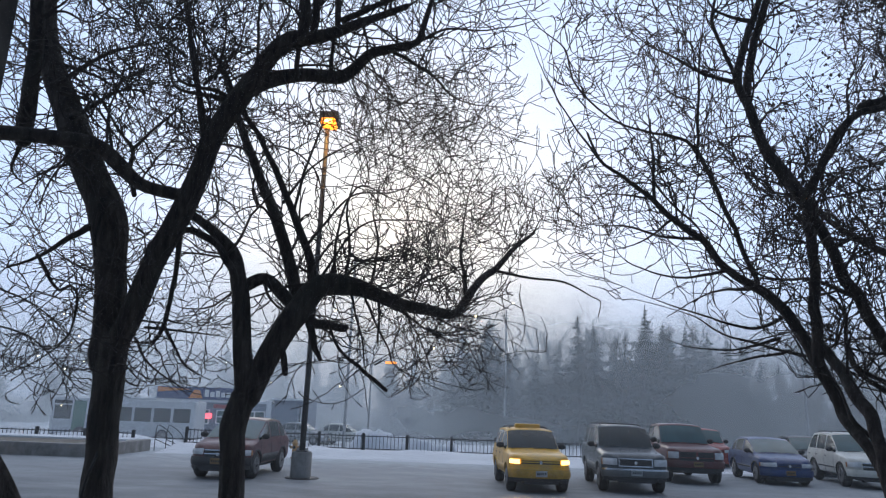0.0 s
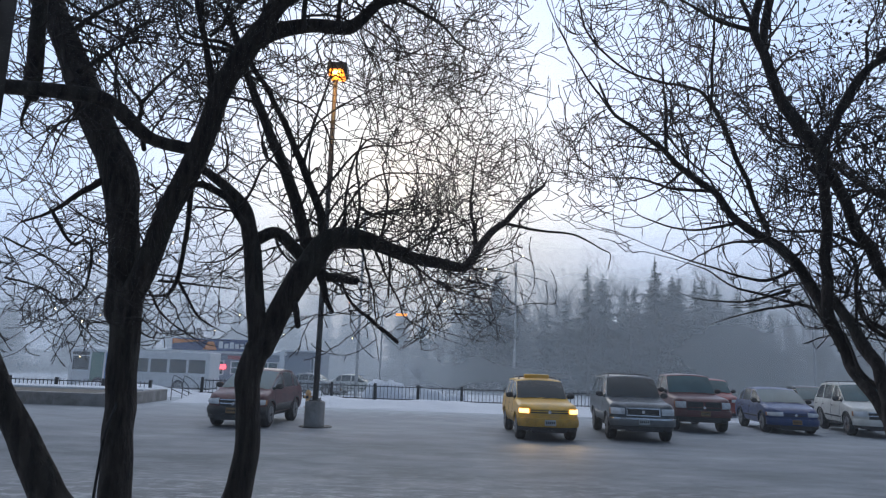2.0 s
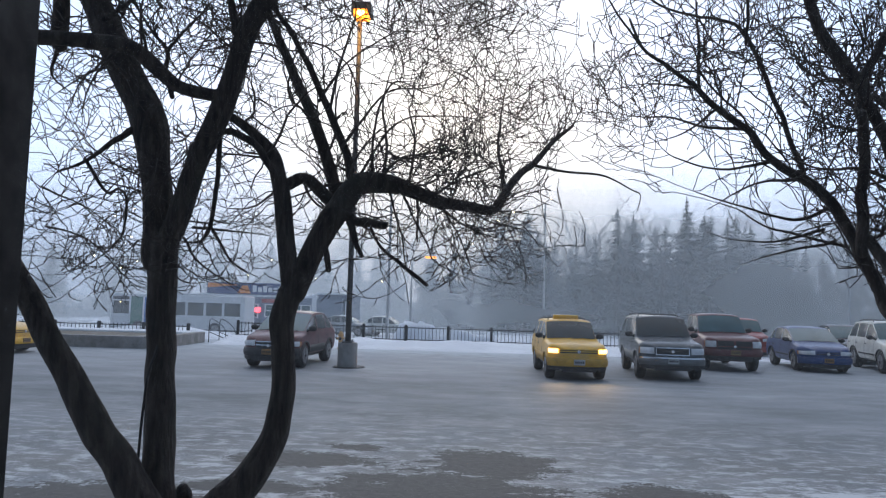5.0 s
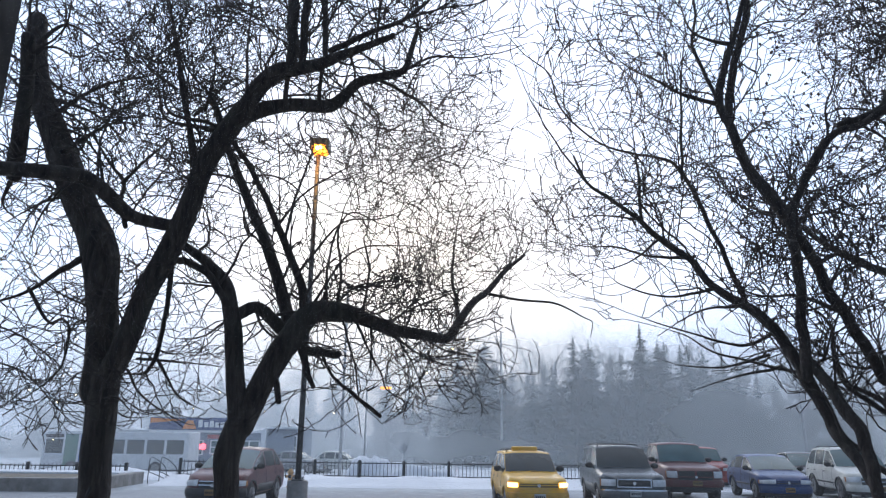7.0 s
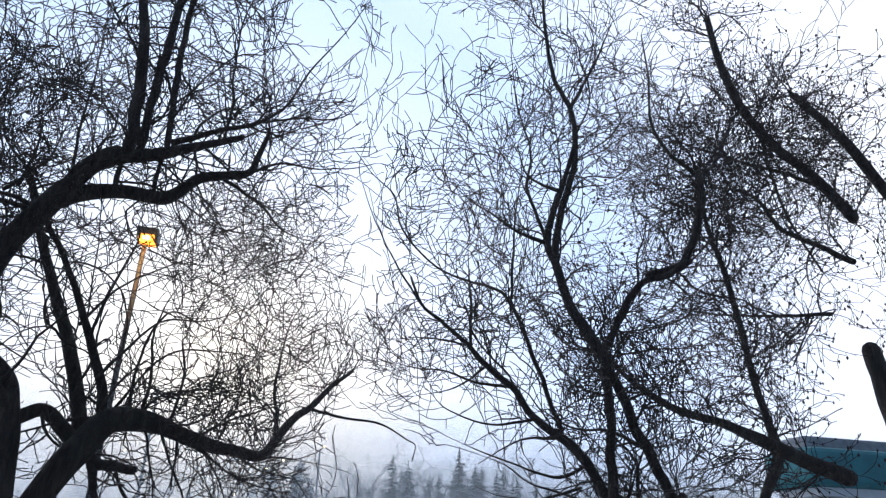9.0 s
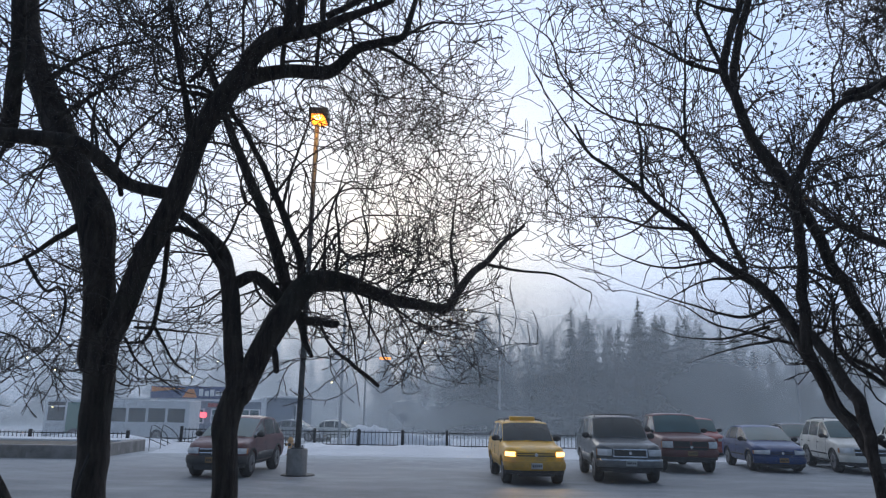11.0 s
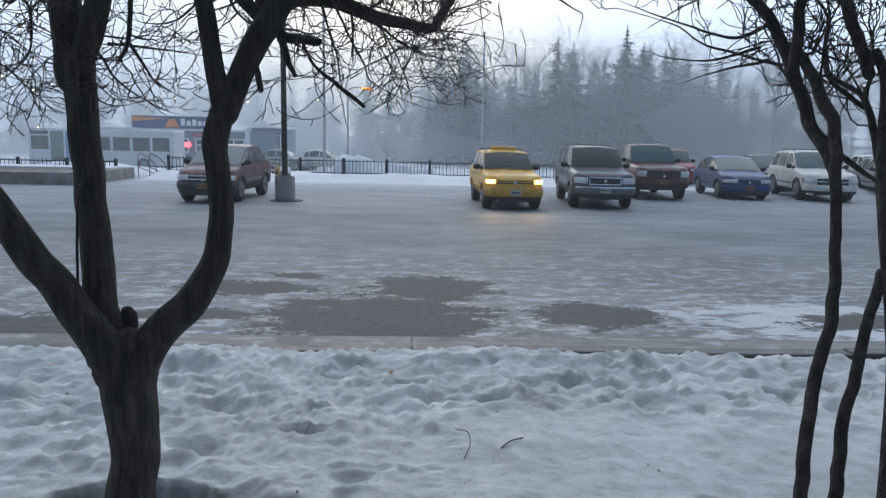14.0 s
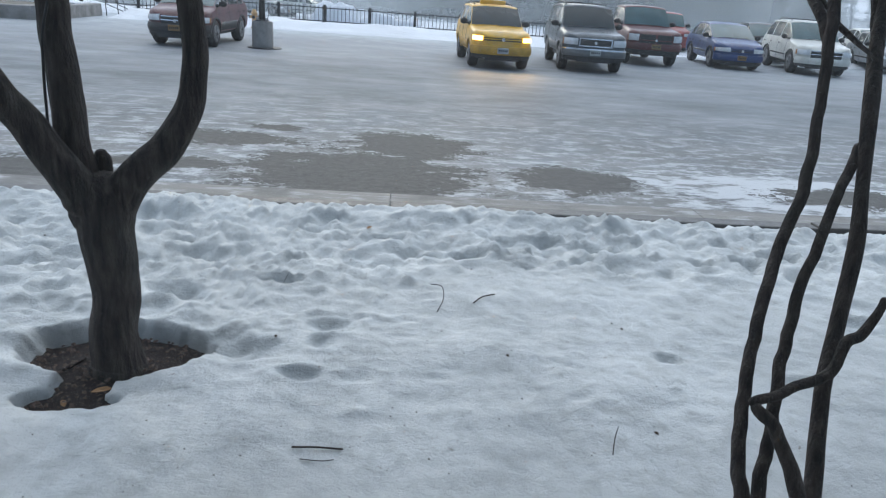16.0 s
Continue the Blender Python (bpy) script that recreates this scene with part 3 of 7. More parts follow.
limb("trunk", tree_A, (-1.27, 3.00, 0.05, 0.1339), (-1.27, 3.01, 0.18, 0.1140), (-1.26, 3.02, 0.46, 0.1050), (-1.26, 3.02, 0.73, 0.1192), (-1.27, 3.03, 0.92, 0.1338))
limb("stem", tree_A, (-1.32, 3.02, 0.84, 0.0965), (-1.37, 3.04, 1.12, 0.0738), (-1.39, 3.06, 1.49, 0.0656), (-1.42, 3.08, 1.75, 0.0647), (-1.44, 3.10, 2.18, 0.0692))
limb("stem", tree_A, (-1.33, 2.98, 0.92, 0.0891), (-1.43, 2.93, 1.14, 0.0753), (-1.51, 2.89, 1.29, 0.0669), (-1.58, 2.84, 1.43, 0.0630), (-1.71, 2.79, 1.70, 0.0536), (-1.88, 2.76, 2.00, 0.0470), (-2.12, 2.72, 2.42, 0.0380))
limb("stem", tree_A, (-1.22, 3.02, 0.88, 0.0907), (-1.13, 3.03, 1.01, 0.0813), (-1.00, 3.04, 1.14, 0.0743), (-0.89, 3.05, 1.31, 0.0604), (-0.85, 3.07, 1.51, 0.0532), (-0.86, 3.08, 1.75, 0.0524), (-0.87, 3.09, 1.86, 0.0564), (-0.84, 3.10, 1.99, 0.0540))
limb("stub", tree_A, (-1.28, 3.08, 0.87, 0.0393), (-1.27, 3.08, 1.06, 0.0365), (-1.28, 3.08, 1.10, 0.0295))
limb("limb", tree_A, (-1.47, 3.10, 2.11, 0.0647), (-1.48, 3.12, 2.31, 0.0660), (-1.51, 3.13, 2.52, 0.0697), (-1.56, 3.15, 2.74, 0.0829), (-1.65, 3.16, 2.93, 0.0772), (-1.74, 3.17, 3.08, 0.0758), (-1.84, 3.19, 3.26, 0.0721), (-1.93, 3.21, 3.44, 0.0657), (-2.02, 3.22, 3.63, 0.0591), (-2.08, 3.23, 3.83, 0.0523), (-2.12, 3.25, 4.06, 0.0480))
limb("limb", tree_A, (-1.47, 3.10, 2.11, 0.0536), (-1.38, 3.08, 2.29, 0.0517), (-1.31, 3.06, 2.50, 0.0498), (-1.23, 3.04, 2.68, 0.0502), (-1.15, 3.01, 2.86, 0.0505), (-1.07, 2.99, 3.12, 0.0465), (-0.97, 2.97, 3.30, 0.0491), (-0.89, 2.95, 3.42, 0.0445))
limb("limb", tree_A, (-0.91, 2.96, 3.39, 0.0399), (-0.82, 2.93, 3.53, 0.0423), (-0.73, 2.91, 3.59, 0.0421), (-0.64, 2.88, 3.59, 0.0325), (-0.53, 2.85, 3.60, 0.0276), (-0.40, 2.83, 3.65, 0.0206), (-0.20, 2.80, 3.72, 0.0137))
limb("limb", tree_A, (-0.93, 2.96, 3.35, 0.0374), (-0.83, 2.99, 3.43, 0.0356), (-0.68, 3.01, 3.47, 0.0312), (-0.52, 3.04, 3.48, 0.0314), (-0.45, 3.07, 3.55, 0.0269), (-0.38, 3.09, 3.64, 0.0248), (-0.27, 3.12, 3.69, 0.0213), (-0.17, 3.15, 3.74, 0.0178), (-0.14, 3.17, 3.84, 0.0154), (-0.10, 3.20, 4.02, 0.0118))
limb("limb", tree_A, (-1.15, 3.00, 2.85, 0.0274), (-1.27, 2.95, 2.86, 0.0270), (-1.34, 2.90, 2.88, 0.0288), (-1.41, 2.85, 2.94, 0.0329), (-1.47, 2.80, 2.99, 0.0325), (-1.54, 2.75, 3.00, 0.0341), (-1.70, 2.70, 3.00, 0.0314), (-1.81, 2.65, 2.99, 0.0309), (-1.91, 2.60, 2.97, 0.0263))
limb("limb", tree_A, (-1.87, 2.90, 3.05, 0.0337), (-1.83, 2.83, 3.21, 0.0334), (-1.80, 2.77, 3.39, 0.0309), (-1.79, 2.70, 3.62, 0.0286))
limb("limb", tree_A, (-0.84, 3.10, 1.99, 0.0442), (-0.87, 3.11, 2.19, 0.0417), (-0.90, 3.13, 2.39, 0.0414), (-0.93, 3.14, 2.52, 0.0373), (-0.97, 3.16, 2.63, 0.0307), (-1.07, 3.17, 2.73, 0.0239), (-1.18, 3.19, 2.81, 0.0205), (-1.24, 3.20, 2.85, 0.0170))
limb("limb", tree_A, (-0.94, 3.10, 2.52, 0.0184), (-1.02, 3.10, 2.64, 0.0174), (-1.12, 3.10, 2.71, 0.0163), (-1.20, 3.10, 2.71, 0.0140), (-1.20, 3.10, 2.61, 0.0116), (-1.21, 3.10, 2.42, 0.0103), (-1.23, 3.10, 2.27, 0.0102), (-1.27, 3.10, 2.20, 0.0079))
limb("limb", tree_A, (-0.90, 3.15, 2.48, 0.0280), (-0.82, 3.18, 2.52, 0.0283), (-0.74, 3.22, 2.46, 0.0309), (-0.67, 3.25, 2.39, 0.0334))
limb("limb", tree_A, (-0.82, 3.10, 1.98, 0.0508), (-0.77, 3.13, 2.14, 0.0519), (-0.70, 3.16, 2.30, 0.0553), (-0.65, 3.19, 2.39, 0.0585), (-0.58, 3.21, 2.49, 0.0546), (-0.48, 3.24, 2.52, 0.0504), (-0.38, 3.27, 2.51, 0.0411))
limb("limb", tree_A, (-0.67, 3.27, 2.41, 0.0320), (-0.73, 3.33, 2.59, 0.0311), (-0.84, 3.38, 2.86, 0.0283), (-0.98, 3.44, 3.14, 0.0235), (-1.12, 3.49, 3.44, 0.0202), (-1.20, 3.54, 3.62, 0.0166), (-1.29, 3.60, 3.83, 0.0127))
limb("limb", tree_A, (-0.61, 3.27, 2.53, 0.0233), (-0.66, 3.24, 2.71, 0.0216), (-0.78, 3.20, 2.98, 0.0172), (-0.90, 3.17, 3.20, 0.0137), (-0.99, 3.13, 3.35, 0.0118), (-1.01, 3.10, 3.45, 0.0091))
limb("limb", tree_A, (-0.40, 3.30, 2.52, 0.0391), (-0.22, 3.44, 2.47, 0.0329), (-0.06, 3.58, 2.46, 0.0289), (0.08, 3.71, 2.46, 0.0259), (0.14, 3.85, 2.57, 0.0242), (0.23, 3.99, 2.71, 0.0222), (0.33, 4.12, 2.81, 0.0185), (0.45, 4.26, 2.97, 0.0144), (0.59, 4.40, 3.11, 0.0100))
limb("limb", tree_A, (0.29, 4.20, 2.81, 0.0113), (0.52, 4.28, 2.79, 0.0083), (0.79, 4.36, 2.78, 0.0063), (0.97, 4.44, 2.71, 0.0044), (1.05, 4.52, 2.69, 0.0035), (1.05, 4.60, 2.60, 0.0026))
limb("branch", tree_A, (0.15, 4.00, 2.63, 0.0133), (0.11, 4.00, 2.86, 0.0120), (0.12, 4.00, 3.05, 0.0106), (0.15, 4.00, 3.25, 0.0077), (0.21, 4.00, 3.39, 0.0062))
limb("stub", tree_A, (-0.69, 3.25, 2.37, 0.0263), (-0.57, 3.20, 2.33, 0.0229), (-0.48, 3.15, 2.31, 0.0198), (-0.42, 3.10, 2.30, 0.0169))
limb("stub", tree_A, (-0.60, 3.20, 2.32, 0.0187), (-0.57, 3.17, 2.24, 0.0162), (-0.53, 3.15, 2.16, 0.0102))
limb("stub", tree_A, (-0.50, 3.20, 2.30, 0.0074), (-0.46, 3.23, 2.21, 0.0077), (-0.36, 3.27, 2.14, 0.0094), (-0.24, 3.30, 2.04, 0.0099))
limb("stub", tree_A, (-0.72, 3.15, 2.25, 0.0160), (-0.69, 3.12, 2.17, 0.0147), (-0.67, 3.10, 2.09, 0.0134))
limb("branch", tree_A, (-1.62, 3.10, 2.72, 0.0210), (-1.68, 3.03, 2.64, 0.0170), (-1.77, 2.97, 2.54, 0.0144), (-1.84, 2.90, 2.48, 0.0118))
limb("branch", tree_A, (-1.75, 2.95, 2.55, 0.0099), (-1.70, 2.94, 2.48, 0.0098), (-1.63, 2.94, 2.40, 0.0097), (-1.58, 2.93, 2.42, 0.0097), (-1.54, 2.93, 2.38, 0.0097), (-1.53, 2.92, 2.28, 0.0096), (-1.55, 2.92, 2.20, 0.0085), (-1.60, 2.91, 2.14, 0.0074), (-1.70, 2.91, 2.07, 0.0063), (-1.79, 2.90, 2.04, 0.0052))
limb("branch", tree_A, (0.11, 4.30, 2.54, 0.0063), (0.29, 4.40, 2.54, 0.0057), (0.50, 4.50, 2.53, 0.0049))
limb("branch", tree_A, (-1.23, 3.10, 2.28, 0.0102), (-1.21, 3.17, 2.22, 0.0103), (-1.17, 3.23, 2.13, 0.0093), (-1.13, 3.30, 2.09, 0.0083))
limb("branch", tree_A, (-1.44, 3.10, 2.88, 0.0142), (-1.49, 3.13, 3.02, 0.0144), (-1.51, 3.17, 3.13, 0.0135), (-1.61, 3.20, 3.24, 0.0112), (-1.73, 3.23, 3.40, 0.0102), (-1.88, 3.27, 3.53, 0.0091), (-2.03, 3.30, 3.64, 0.0066))
limb("branch", tree_A, (-1.48, 3.10, 3.10, 0.0108), (-1.43, 3.13, 3.19, 0.0097), (-1.33, 3.17, 3.34, 0.0075), (-1.26, 3.20, 3.45, 0.0051))
limb("branch", tree_A, (-1.16, 3.10, 3.19, 0.0169), (-1.19, 3.08, 3.38, 0.0158), (-1.23, 3.05, 3.60, 0.0147), (-1.28, 3.02, 3.79, 0.0135), (-1.31, 3.00, 3.96, 0.0123))
limb("branch", tree_A, (-1.00, 3.00, 3.32, 0.0165), (-1.13, 2.98, 3.34, 0.0129), (-1.25, 2.95, 3.36, 0.0117), (-1.29, 2.92, 3.50, 0.0094), (-1.30, 2.90, 3.66, 0.0082))
limb("branch", tree_A, (-0.70, 2.95, 3.42, 0.0152), (-0.70, 2.93, 3.55, 0.0165), (-0.68, 2.92, 3.75, 0.0142), (-0.67, 2.90, 3.98, 0.0120))
limb("branch", tree_A, (-0.55, 2.95, 3.43, 0.0141), (-0.54, 2.92, 3.59, 0.0141), (-0.51, 2.90, 3.80, 0.0107))
limb("branch", tree_A, (-0.35, 3.40, 2.51, 0.0100), (-0.33, 3.45, 2.78, 0.0091), (-0.37, 3.50, 2.94, 0.0080), (-0.36, 3.55, 3.02, 0.0068), (-0.45, 3.60, 3.16, 0.0055))
limb("branch", tree_A, (-0.46, 3.30, 2.53, 0.0122), (-0.46, 3.35, 2.72, 0.0113), (-0.49, 3.40, 2.91, 0.0103), (-0.48, 3.45, 3.08, 0.0079), (-0.43, 3.50, 3.25, 0.0068))
limb("branch", tree_A, (-0.52, 3.30, 2.54, 0.0110), (-0.53, 3.36, 2.72, 0.0101), (-0.51, 3.42, 2.94, 0.0091), (-0.44, 3.48, 3.09, 0.0080), (-0.29, 3.54, 3.05, 0.0068), (-0.08, 3.60, 3.01, 0.0055))
limb("branch", tree_A, (-0.67, 3.00, 2.79, 0.0091), (-0.64, 2.98, 2.97, 0.0092), (-0.59, 2.96, 3.12, 0.0081), (-0.56, 2.94, 3.25, 0.0069), (-0.60, 2.92, 3.30, 0.0058), (-0.56, 2.90, 3.37, 0.0046))
limb("branch", tree_A, (-0.30, 3.20, 3.72, 0.0116), (-0.10, 3.25, 3.63, 0.0104), (0.02, 3.30, 3.53, 0.0078), (0.14, 3.35, 3.51, 0.0066), (0.29, 3.40, 3.53, 0.0054))
limb("branch", tree_A, (-0.18, 3.20, 3.76, 0.0116), (-0.02, 3.30, 3.91, 0.0094), (0.16, 3.40, 3.97, 0.0083), (0.38, 3.50, 4.07, 0.0071), (0.53, 3.60, 4.19, 0.0059))
limb("limb", tree_A, (-0.66, 2.85, 3.59, 0.0273), (-0.66, 2.81, 3.74, 0.0275), (-0.67, 2.78, 3.99, 0.0257), (-0.72, 2.74, 4.31, 0.0215), (-0.77, 2.70, 4.58, 0.0171))
limb("limb", tree_A, (-0.62, 2.85, 3.62, 0.0183), (-0.62, 2.87, 3.97, 0.0215), (-0.60, 2.88, 4.32, 0.0201), (-0.61, 2.90, 4.70, 0.0158))
limb("limb", tree_A, (-0.51, 2.85, 3.62, 0.0138), (-0.54, 2.90, 3.97, 0.0158), (-0.56, 2.95, 4.31, 0.0153), (-0.57, 3.00, 4.81, 0.0123))
limb("branch", tree_A, (-0.49, 2.85, 3.67, 0.0185), (-0.33, 2.84, 3.75, 0.0165), (-0.15, 2.83, 3.83, 0.0143), (-0.03, 2.83, 3.95, 0.0109), (0.06, 2.82, 4.17, 0.0087), (0.21, 2.81, 4.44, 0.0065), (0.32, 2.80, 4.68, 0.0053))
limb("branch", tree_A, (-0.14, 2.85, 3.85, 0.0096), (0.05, 2.97, 3.99, 0.0076), (0.26, 3.08, 4.12, 0.0067), (0.48, 3.20, 4.46, 0.0058))
limb("branch", tree_A, (-1.10, 3.00, 3.16, 0.0154), (-1.20, 3.00, 3.49, 0.0159), (-1.28, 3.00, 3.84, 0.0142), (-1.40, 3.00, 4.21, 0.0123), (-1.52, 3.00, 4.62, 0.0102))
limb("branch", tree_A, (-1.03, 3.00, 3.34, 0.0135), (-1.08, 2.98, 3.36, 0.0123), (-1.23, 2.96, 3.39, 0.0100), (-1.27, 2.94, 3.47, 0.0100), (-1.26, 2.92, 3.54, 0.0078), (-1.14, 2.90, 3.61, 0.0056))
limb("branch", tree_A, (-0.87, 2.90, 3.47, 0.0101), (-0.89, 2.90, 3.70, 0.0092), (-0.89, 2.90, 4.02, 0.0084), (-0.91, 2.90, 4.35, 0.0062))
limb("branch", tree_A, (-0.37, 3.20, 2.49, 0.0083), (-0.32, 3.28, 2.38, 0.0072), (-0.24, 3.36, 2.23, 0.0073), (-0.21, 3.44, 2.16, 0.0062), (-0.04, 3.52, 2.08, 0.0051), (0.09, 3.60, 2.04, 0.0039))
limb("branch", tree_A, (-0.21, 3.20, 2.43, 0.0082), (-0.10, 3.30, 2.35, 0.0072), (0.03, 3.40, 2.30, 0.0062), (0.21, 3.50, 2.27, 0.0051), (0.31, 3.60, 2.24, 0.0039))
limb("branch", tree_A, (-0.05, 3.20, 2.40, 0.0071), (0.06, 3.33, 2.35, 0.0061), (0.20, 3.47, 2.34, 0.0051), (0.37, 3.60, 2.32, 0.0039))
limb("branch", tree_A, (-0.42, 3.20, 2.47, 0.0071), (-0.37, 3.33, 2.28, 0.0073), (-0.35, 3.47, 2.12, 0.0062), (-0.25, 3.60, 2.01, 0.0039))
limb("branch", tree_A, (-0.32, 3.20, 2.45, 0.0083), (-0.16, 3.33, 2.39, 0.0073), (-0.05, 3.47, 2.19, 0.0063), (-0.01, 3.60, 2.06, 0.0039))
limb("branch", tree_A, (-1.39, 3.20, 2.23, 0.0081), (-1.35, 3.33, 2.11, 0.0072), (-1.22, 3.47, 2.01, 0.0050), (-1.18, 3.60, 1.99, 0.0039))
limb("branch", tree_A, (-1.35, 3.20, 2.28, 0.0082), (-1.15, 3.40, 2.28, 0.0062), (-1.05, 3.60, 2.28, 0.0052))
limb("branch", tree_A, (-0.92, 3.20, 2.51, 0.0095), (-1.09, 3.33, 2.41, 0.0073), (-1.28, 3.47, 2.41, 0.0051), (-1.44, 3.60, 2.47, 0.0040))
limb("branch", tree_A, (-2.10, 3.20, 2.46, 0.0071), (-1.95, 3.33, 2.38, 0.0061), (-1.81, 3.47, 2.24, 0.0050), (-1.77, 3.60, 2.11, 0.0039))
limb("branch", tree_A, (-2.07, 3.20, 2.27, 0.0070), (-1.93, 3.33, 2.22, 0.0060), (-1.77, 3.47, 2.02, 0.0050), (-1.74, 3.60, 1.98, 0.0039))
limb("branch", tree_A, (-0.24, 3.20, 2.44, 0.0083), (-0.09, 3.33, 2.56, 0.0074), (0.14, 3.47, 2.68, 0.0065), (0.29, 3.60, 2.81, 0.0054))
limb("branch", tree_A, (-0.48, 3.20, 2.52, 0.0095), (-0.37, 3.33, 2.66, 0.0075), (-0.15, 3.47, 2.73, 0.0065), (0.05, 3.60, 2.83, 0.0054))
limb("branch", tree_A, (-0.58, 3.20, 2.52, 0.0095), (-0.41, 3.33, 2.83, 0.0076), (-0.19, 3.47, 2.91, 0.0066), (0.05, 3.60, 2.92, 0.0054))
limb("branch", tree_A, (-0.65, 3.20, 2.68, 0.0096), (-0.47, 3.33, 2.98, 0.0076), (-0.26, 3.47, 3.06, 0.0066), (0.00, 3.60, 3.24, 0.0056))
limb("branch", tree_A, (-0.77, 3.20, 2.90, 0.0097), (-0.65, 3.33, 3.15, 0.0077), (-0.42, 3.47, 3.37, 0.0068), (-0.23, 3.60, 3.56, 0.0057))
limb("branch", tree_R, (1.22, 2.90, 2.58, 0.0090), (1.05, 3.03, 2.57, 0.0070), (0.89, 3.17, 2.65, 0.0061), (0.83, 3.30, 2.76, 0.0038))
limb("branch", tree_R, (0.99, 2.90, 2.80, 0.0080), (0.90, 3.10, 2.74, 0.0060), (0.75, 3.30, 2.73, 0.0038))
limb("branch", tree_R, (1.46, 2.90, 2.25, 0.0087), (1.31, 3.10, 2.21, 0.0058), (1.22, 3.30, 2.17, 0.0037))
limb("branch", tree_R, (1.42, 2.90, 2.30, 0.0088), (1.28, 3.03, 2.26, 0.0068), (1.14, 3.17, 2.28, 0.0048), (1.06, 3.30, 2.33, 0.0037))
limb("branch", tree_R, (1.34, 2.90, 2.51, 0.0100), (1.22, 3.10, 2.52, 0.0071), (1.08, 3.30, 2.43, 0.0050))
limb("branch", tree_R, (0.90, 2.90, 2.89, 0.0069), (0.77, 3.10, 2.97, 0.0049), (0.65, 3.30, 3.01, 0.0039))
limb("branch", tree_A, (-1.89, 3.10, 3.42, 0.0171), (-1.66, 3.13, 3.62, 0.0113), (-1.41, 3.17, 3.72, 0.0076), (-1.35, 3.20, 3.87, 0.0052))
limb("branch", tree_A, (-1.93, 3.10, 3.54, 0.0148), (-1.69, 3.13, 3.47, 0.0099), (-1.55, 3.17, 3.35, 0.0075), (-1.48, 3.20, 3.21, 0.0050))
limb("branch", tree_A, (-1.98, 3.10, 3.69, 0.0150), (-1.85, 3.13, 3.59, 0.0113), (-1.57, 3.17, 3.50, 0.0075), (-1.42, 3.20, 3.51, 0.0051))
limb("branch", tree_A, (-1.79, 3.10, 3.25, 0.0145), (-1.58, 3.15, 3.43, 0.0099), (-1.38, 3.20, 3.39, 0.0063))
limb("branch", tree_A, (-2.02, 3.10, 3.56, 0.0124), (-2.19, 3.15, 3.71, 0.0089), (-2.29, 3.20, 3.80, 0.0078))
limb("branch", tree_A, (-1.28, 3.10, 3.59, 0.0112), (-1.46, 3.15, 3.74, 0.0089), (-1.59, 3.20, 3.95, 0.0065))
limb("branch", tree_A, (-1.18, 3.10, 3.45, 0.0110), (-1.06, 3.15, 3.66, 0.0088), (-1.04, 3.20, 3.91, 0.0065))
limb("branch", tree_A, (-1.13, 3.10, 3.48, 0.0111), (-1.12, 3.15, 3.75, 0.0089), (-1.17, 3.20, 3.97, 0.0065))
limb("branch", tree_A, (-2.00, 3.10, 3.84, 0.0151), (-1.88, 3.13, 3.96, 0.0103), (-1.71, 3.17, 3.86, 0.0077), (-1.54, 3.20, 3.76, 0.0052))
limb("branch", tree_A, (-2.03, 3.10, 3.75, 0.0125), (-1.95, 3.13, 3.83, 0.0102), (-1.81, 3.17, 3.80, 0.0077), (-1.73, 3.20, 3.92, 0.0052))
limb("branch", tree_A, (-1.87, 3.10, 3.38, 0.0122), (-1.73, 3.13, 3.35, 0.0086), (-1.62, 3.17, 3.22, 0.0062), (-1.47, 3.20, 3.04, 0.0049))
limb("branch", tree_A, (-2.00, 3.10, 3.12, 0.0144), (-2.06, 3.15, 3.00, 0.0097), (-1.97, 3.20, 2.91, 0.0061))
limb("branch", tree_A, (-1.69, 3.10, 3.04, 0.0143), (-1.87, 3.15, 3.01, 0.0097), (-2.05, 3.20, 2.93, 0.0073))
limb("branch", tree_A, (-1.95, 3.10, 3.17, 0.0108), (-2.09, 3.15, 3.29, 0.0086), (-2.21, 3.20, 3.34, 0.0075))
limb("branch", tree_A, (-1.56, 3.10, 3.04, 0.0119), (-1.63, 3.13, 3.30, 0.0086), (-1.61, 3.17, 3.55, 0.0076), (-1.69, 3.20, 3.82, 0.0052))
limb("branch", tree_A, (-1.01, 3.10, 3.36, 0.0146), (-1.11, 3.13, 3.56, 0.0112), (-1.27, 3.17, 3.75, 0.0089), (-1.33, 3.20, 3.96, 0.0065))
limb("stem", tree_R, (1.23, 1.74, 0.12, 0.0278), (1.21, 1.80, 0.37, 0.0253), (1.19, 1.84, 0.52, 0.0240), (1.21, 1.94, 0.80, 0.0219), (1.27, 2.04, 1.01, 0.0214), (1.32, 2.11, 1.15, 0.0213), (1.39, 2.18, 1.33, 0.0208), (1.43, 2.25, 1.53, 0.0185), (1.45, 2.32, 1.75, 0.0195), (1.48, 2.42, 1.97, 0.0217), (1.46, 2.49, 2.08, 0.0220), (1.45, 2.55, 2.17, 0.0202), (1.44, 2.62, 2.24, 0.0168))
limb("stem", tree_R, (1.30, 1.75, 0.12, 0.0266), (1.28, 1.81, 0.37, 0.0242), (1.31, 1.88, 0.56, 0.0227), (1.34, 1.96, 0.76, 0.0219), (1.37, 2.02, 0.94, 0.0210), (1.42, 2.07, 1.14, 0.0194), (1.50, 2.15, 1.33, 0.0181), (1.59, 2.24, 1.48, 0.0182))
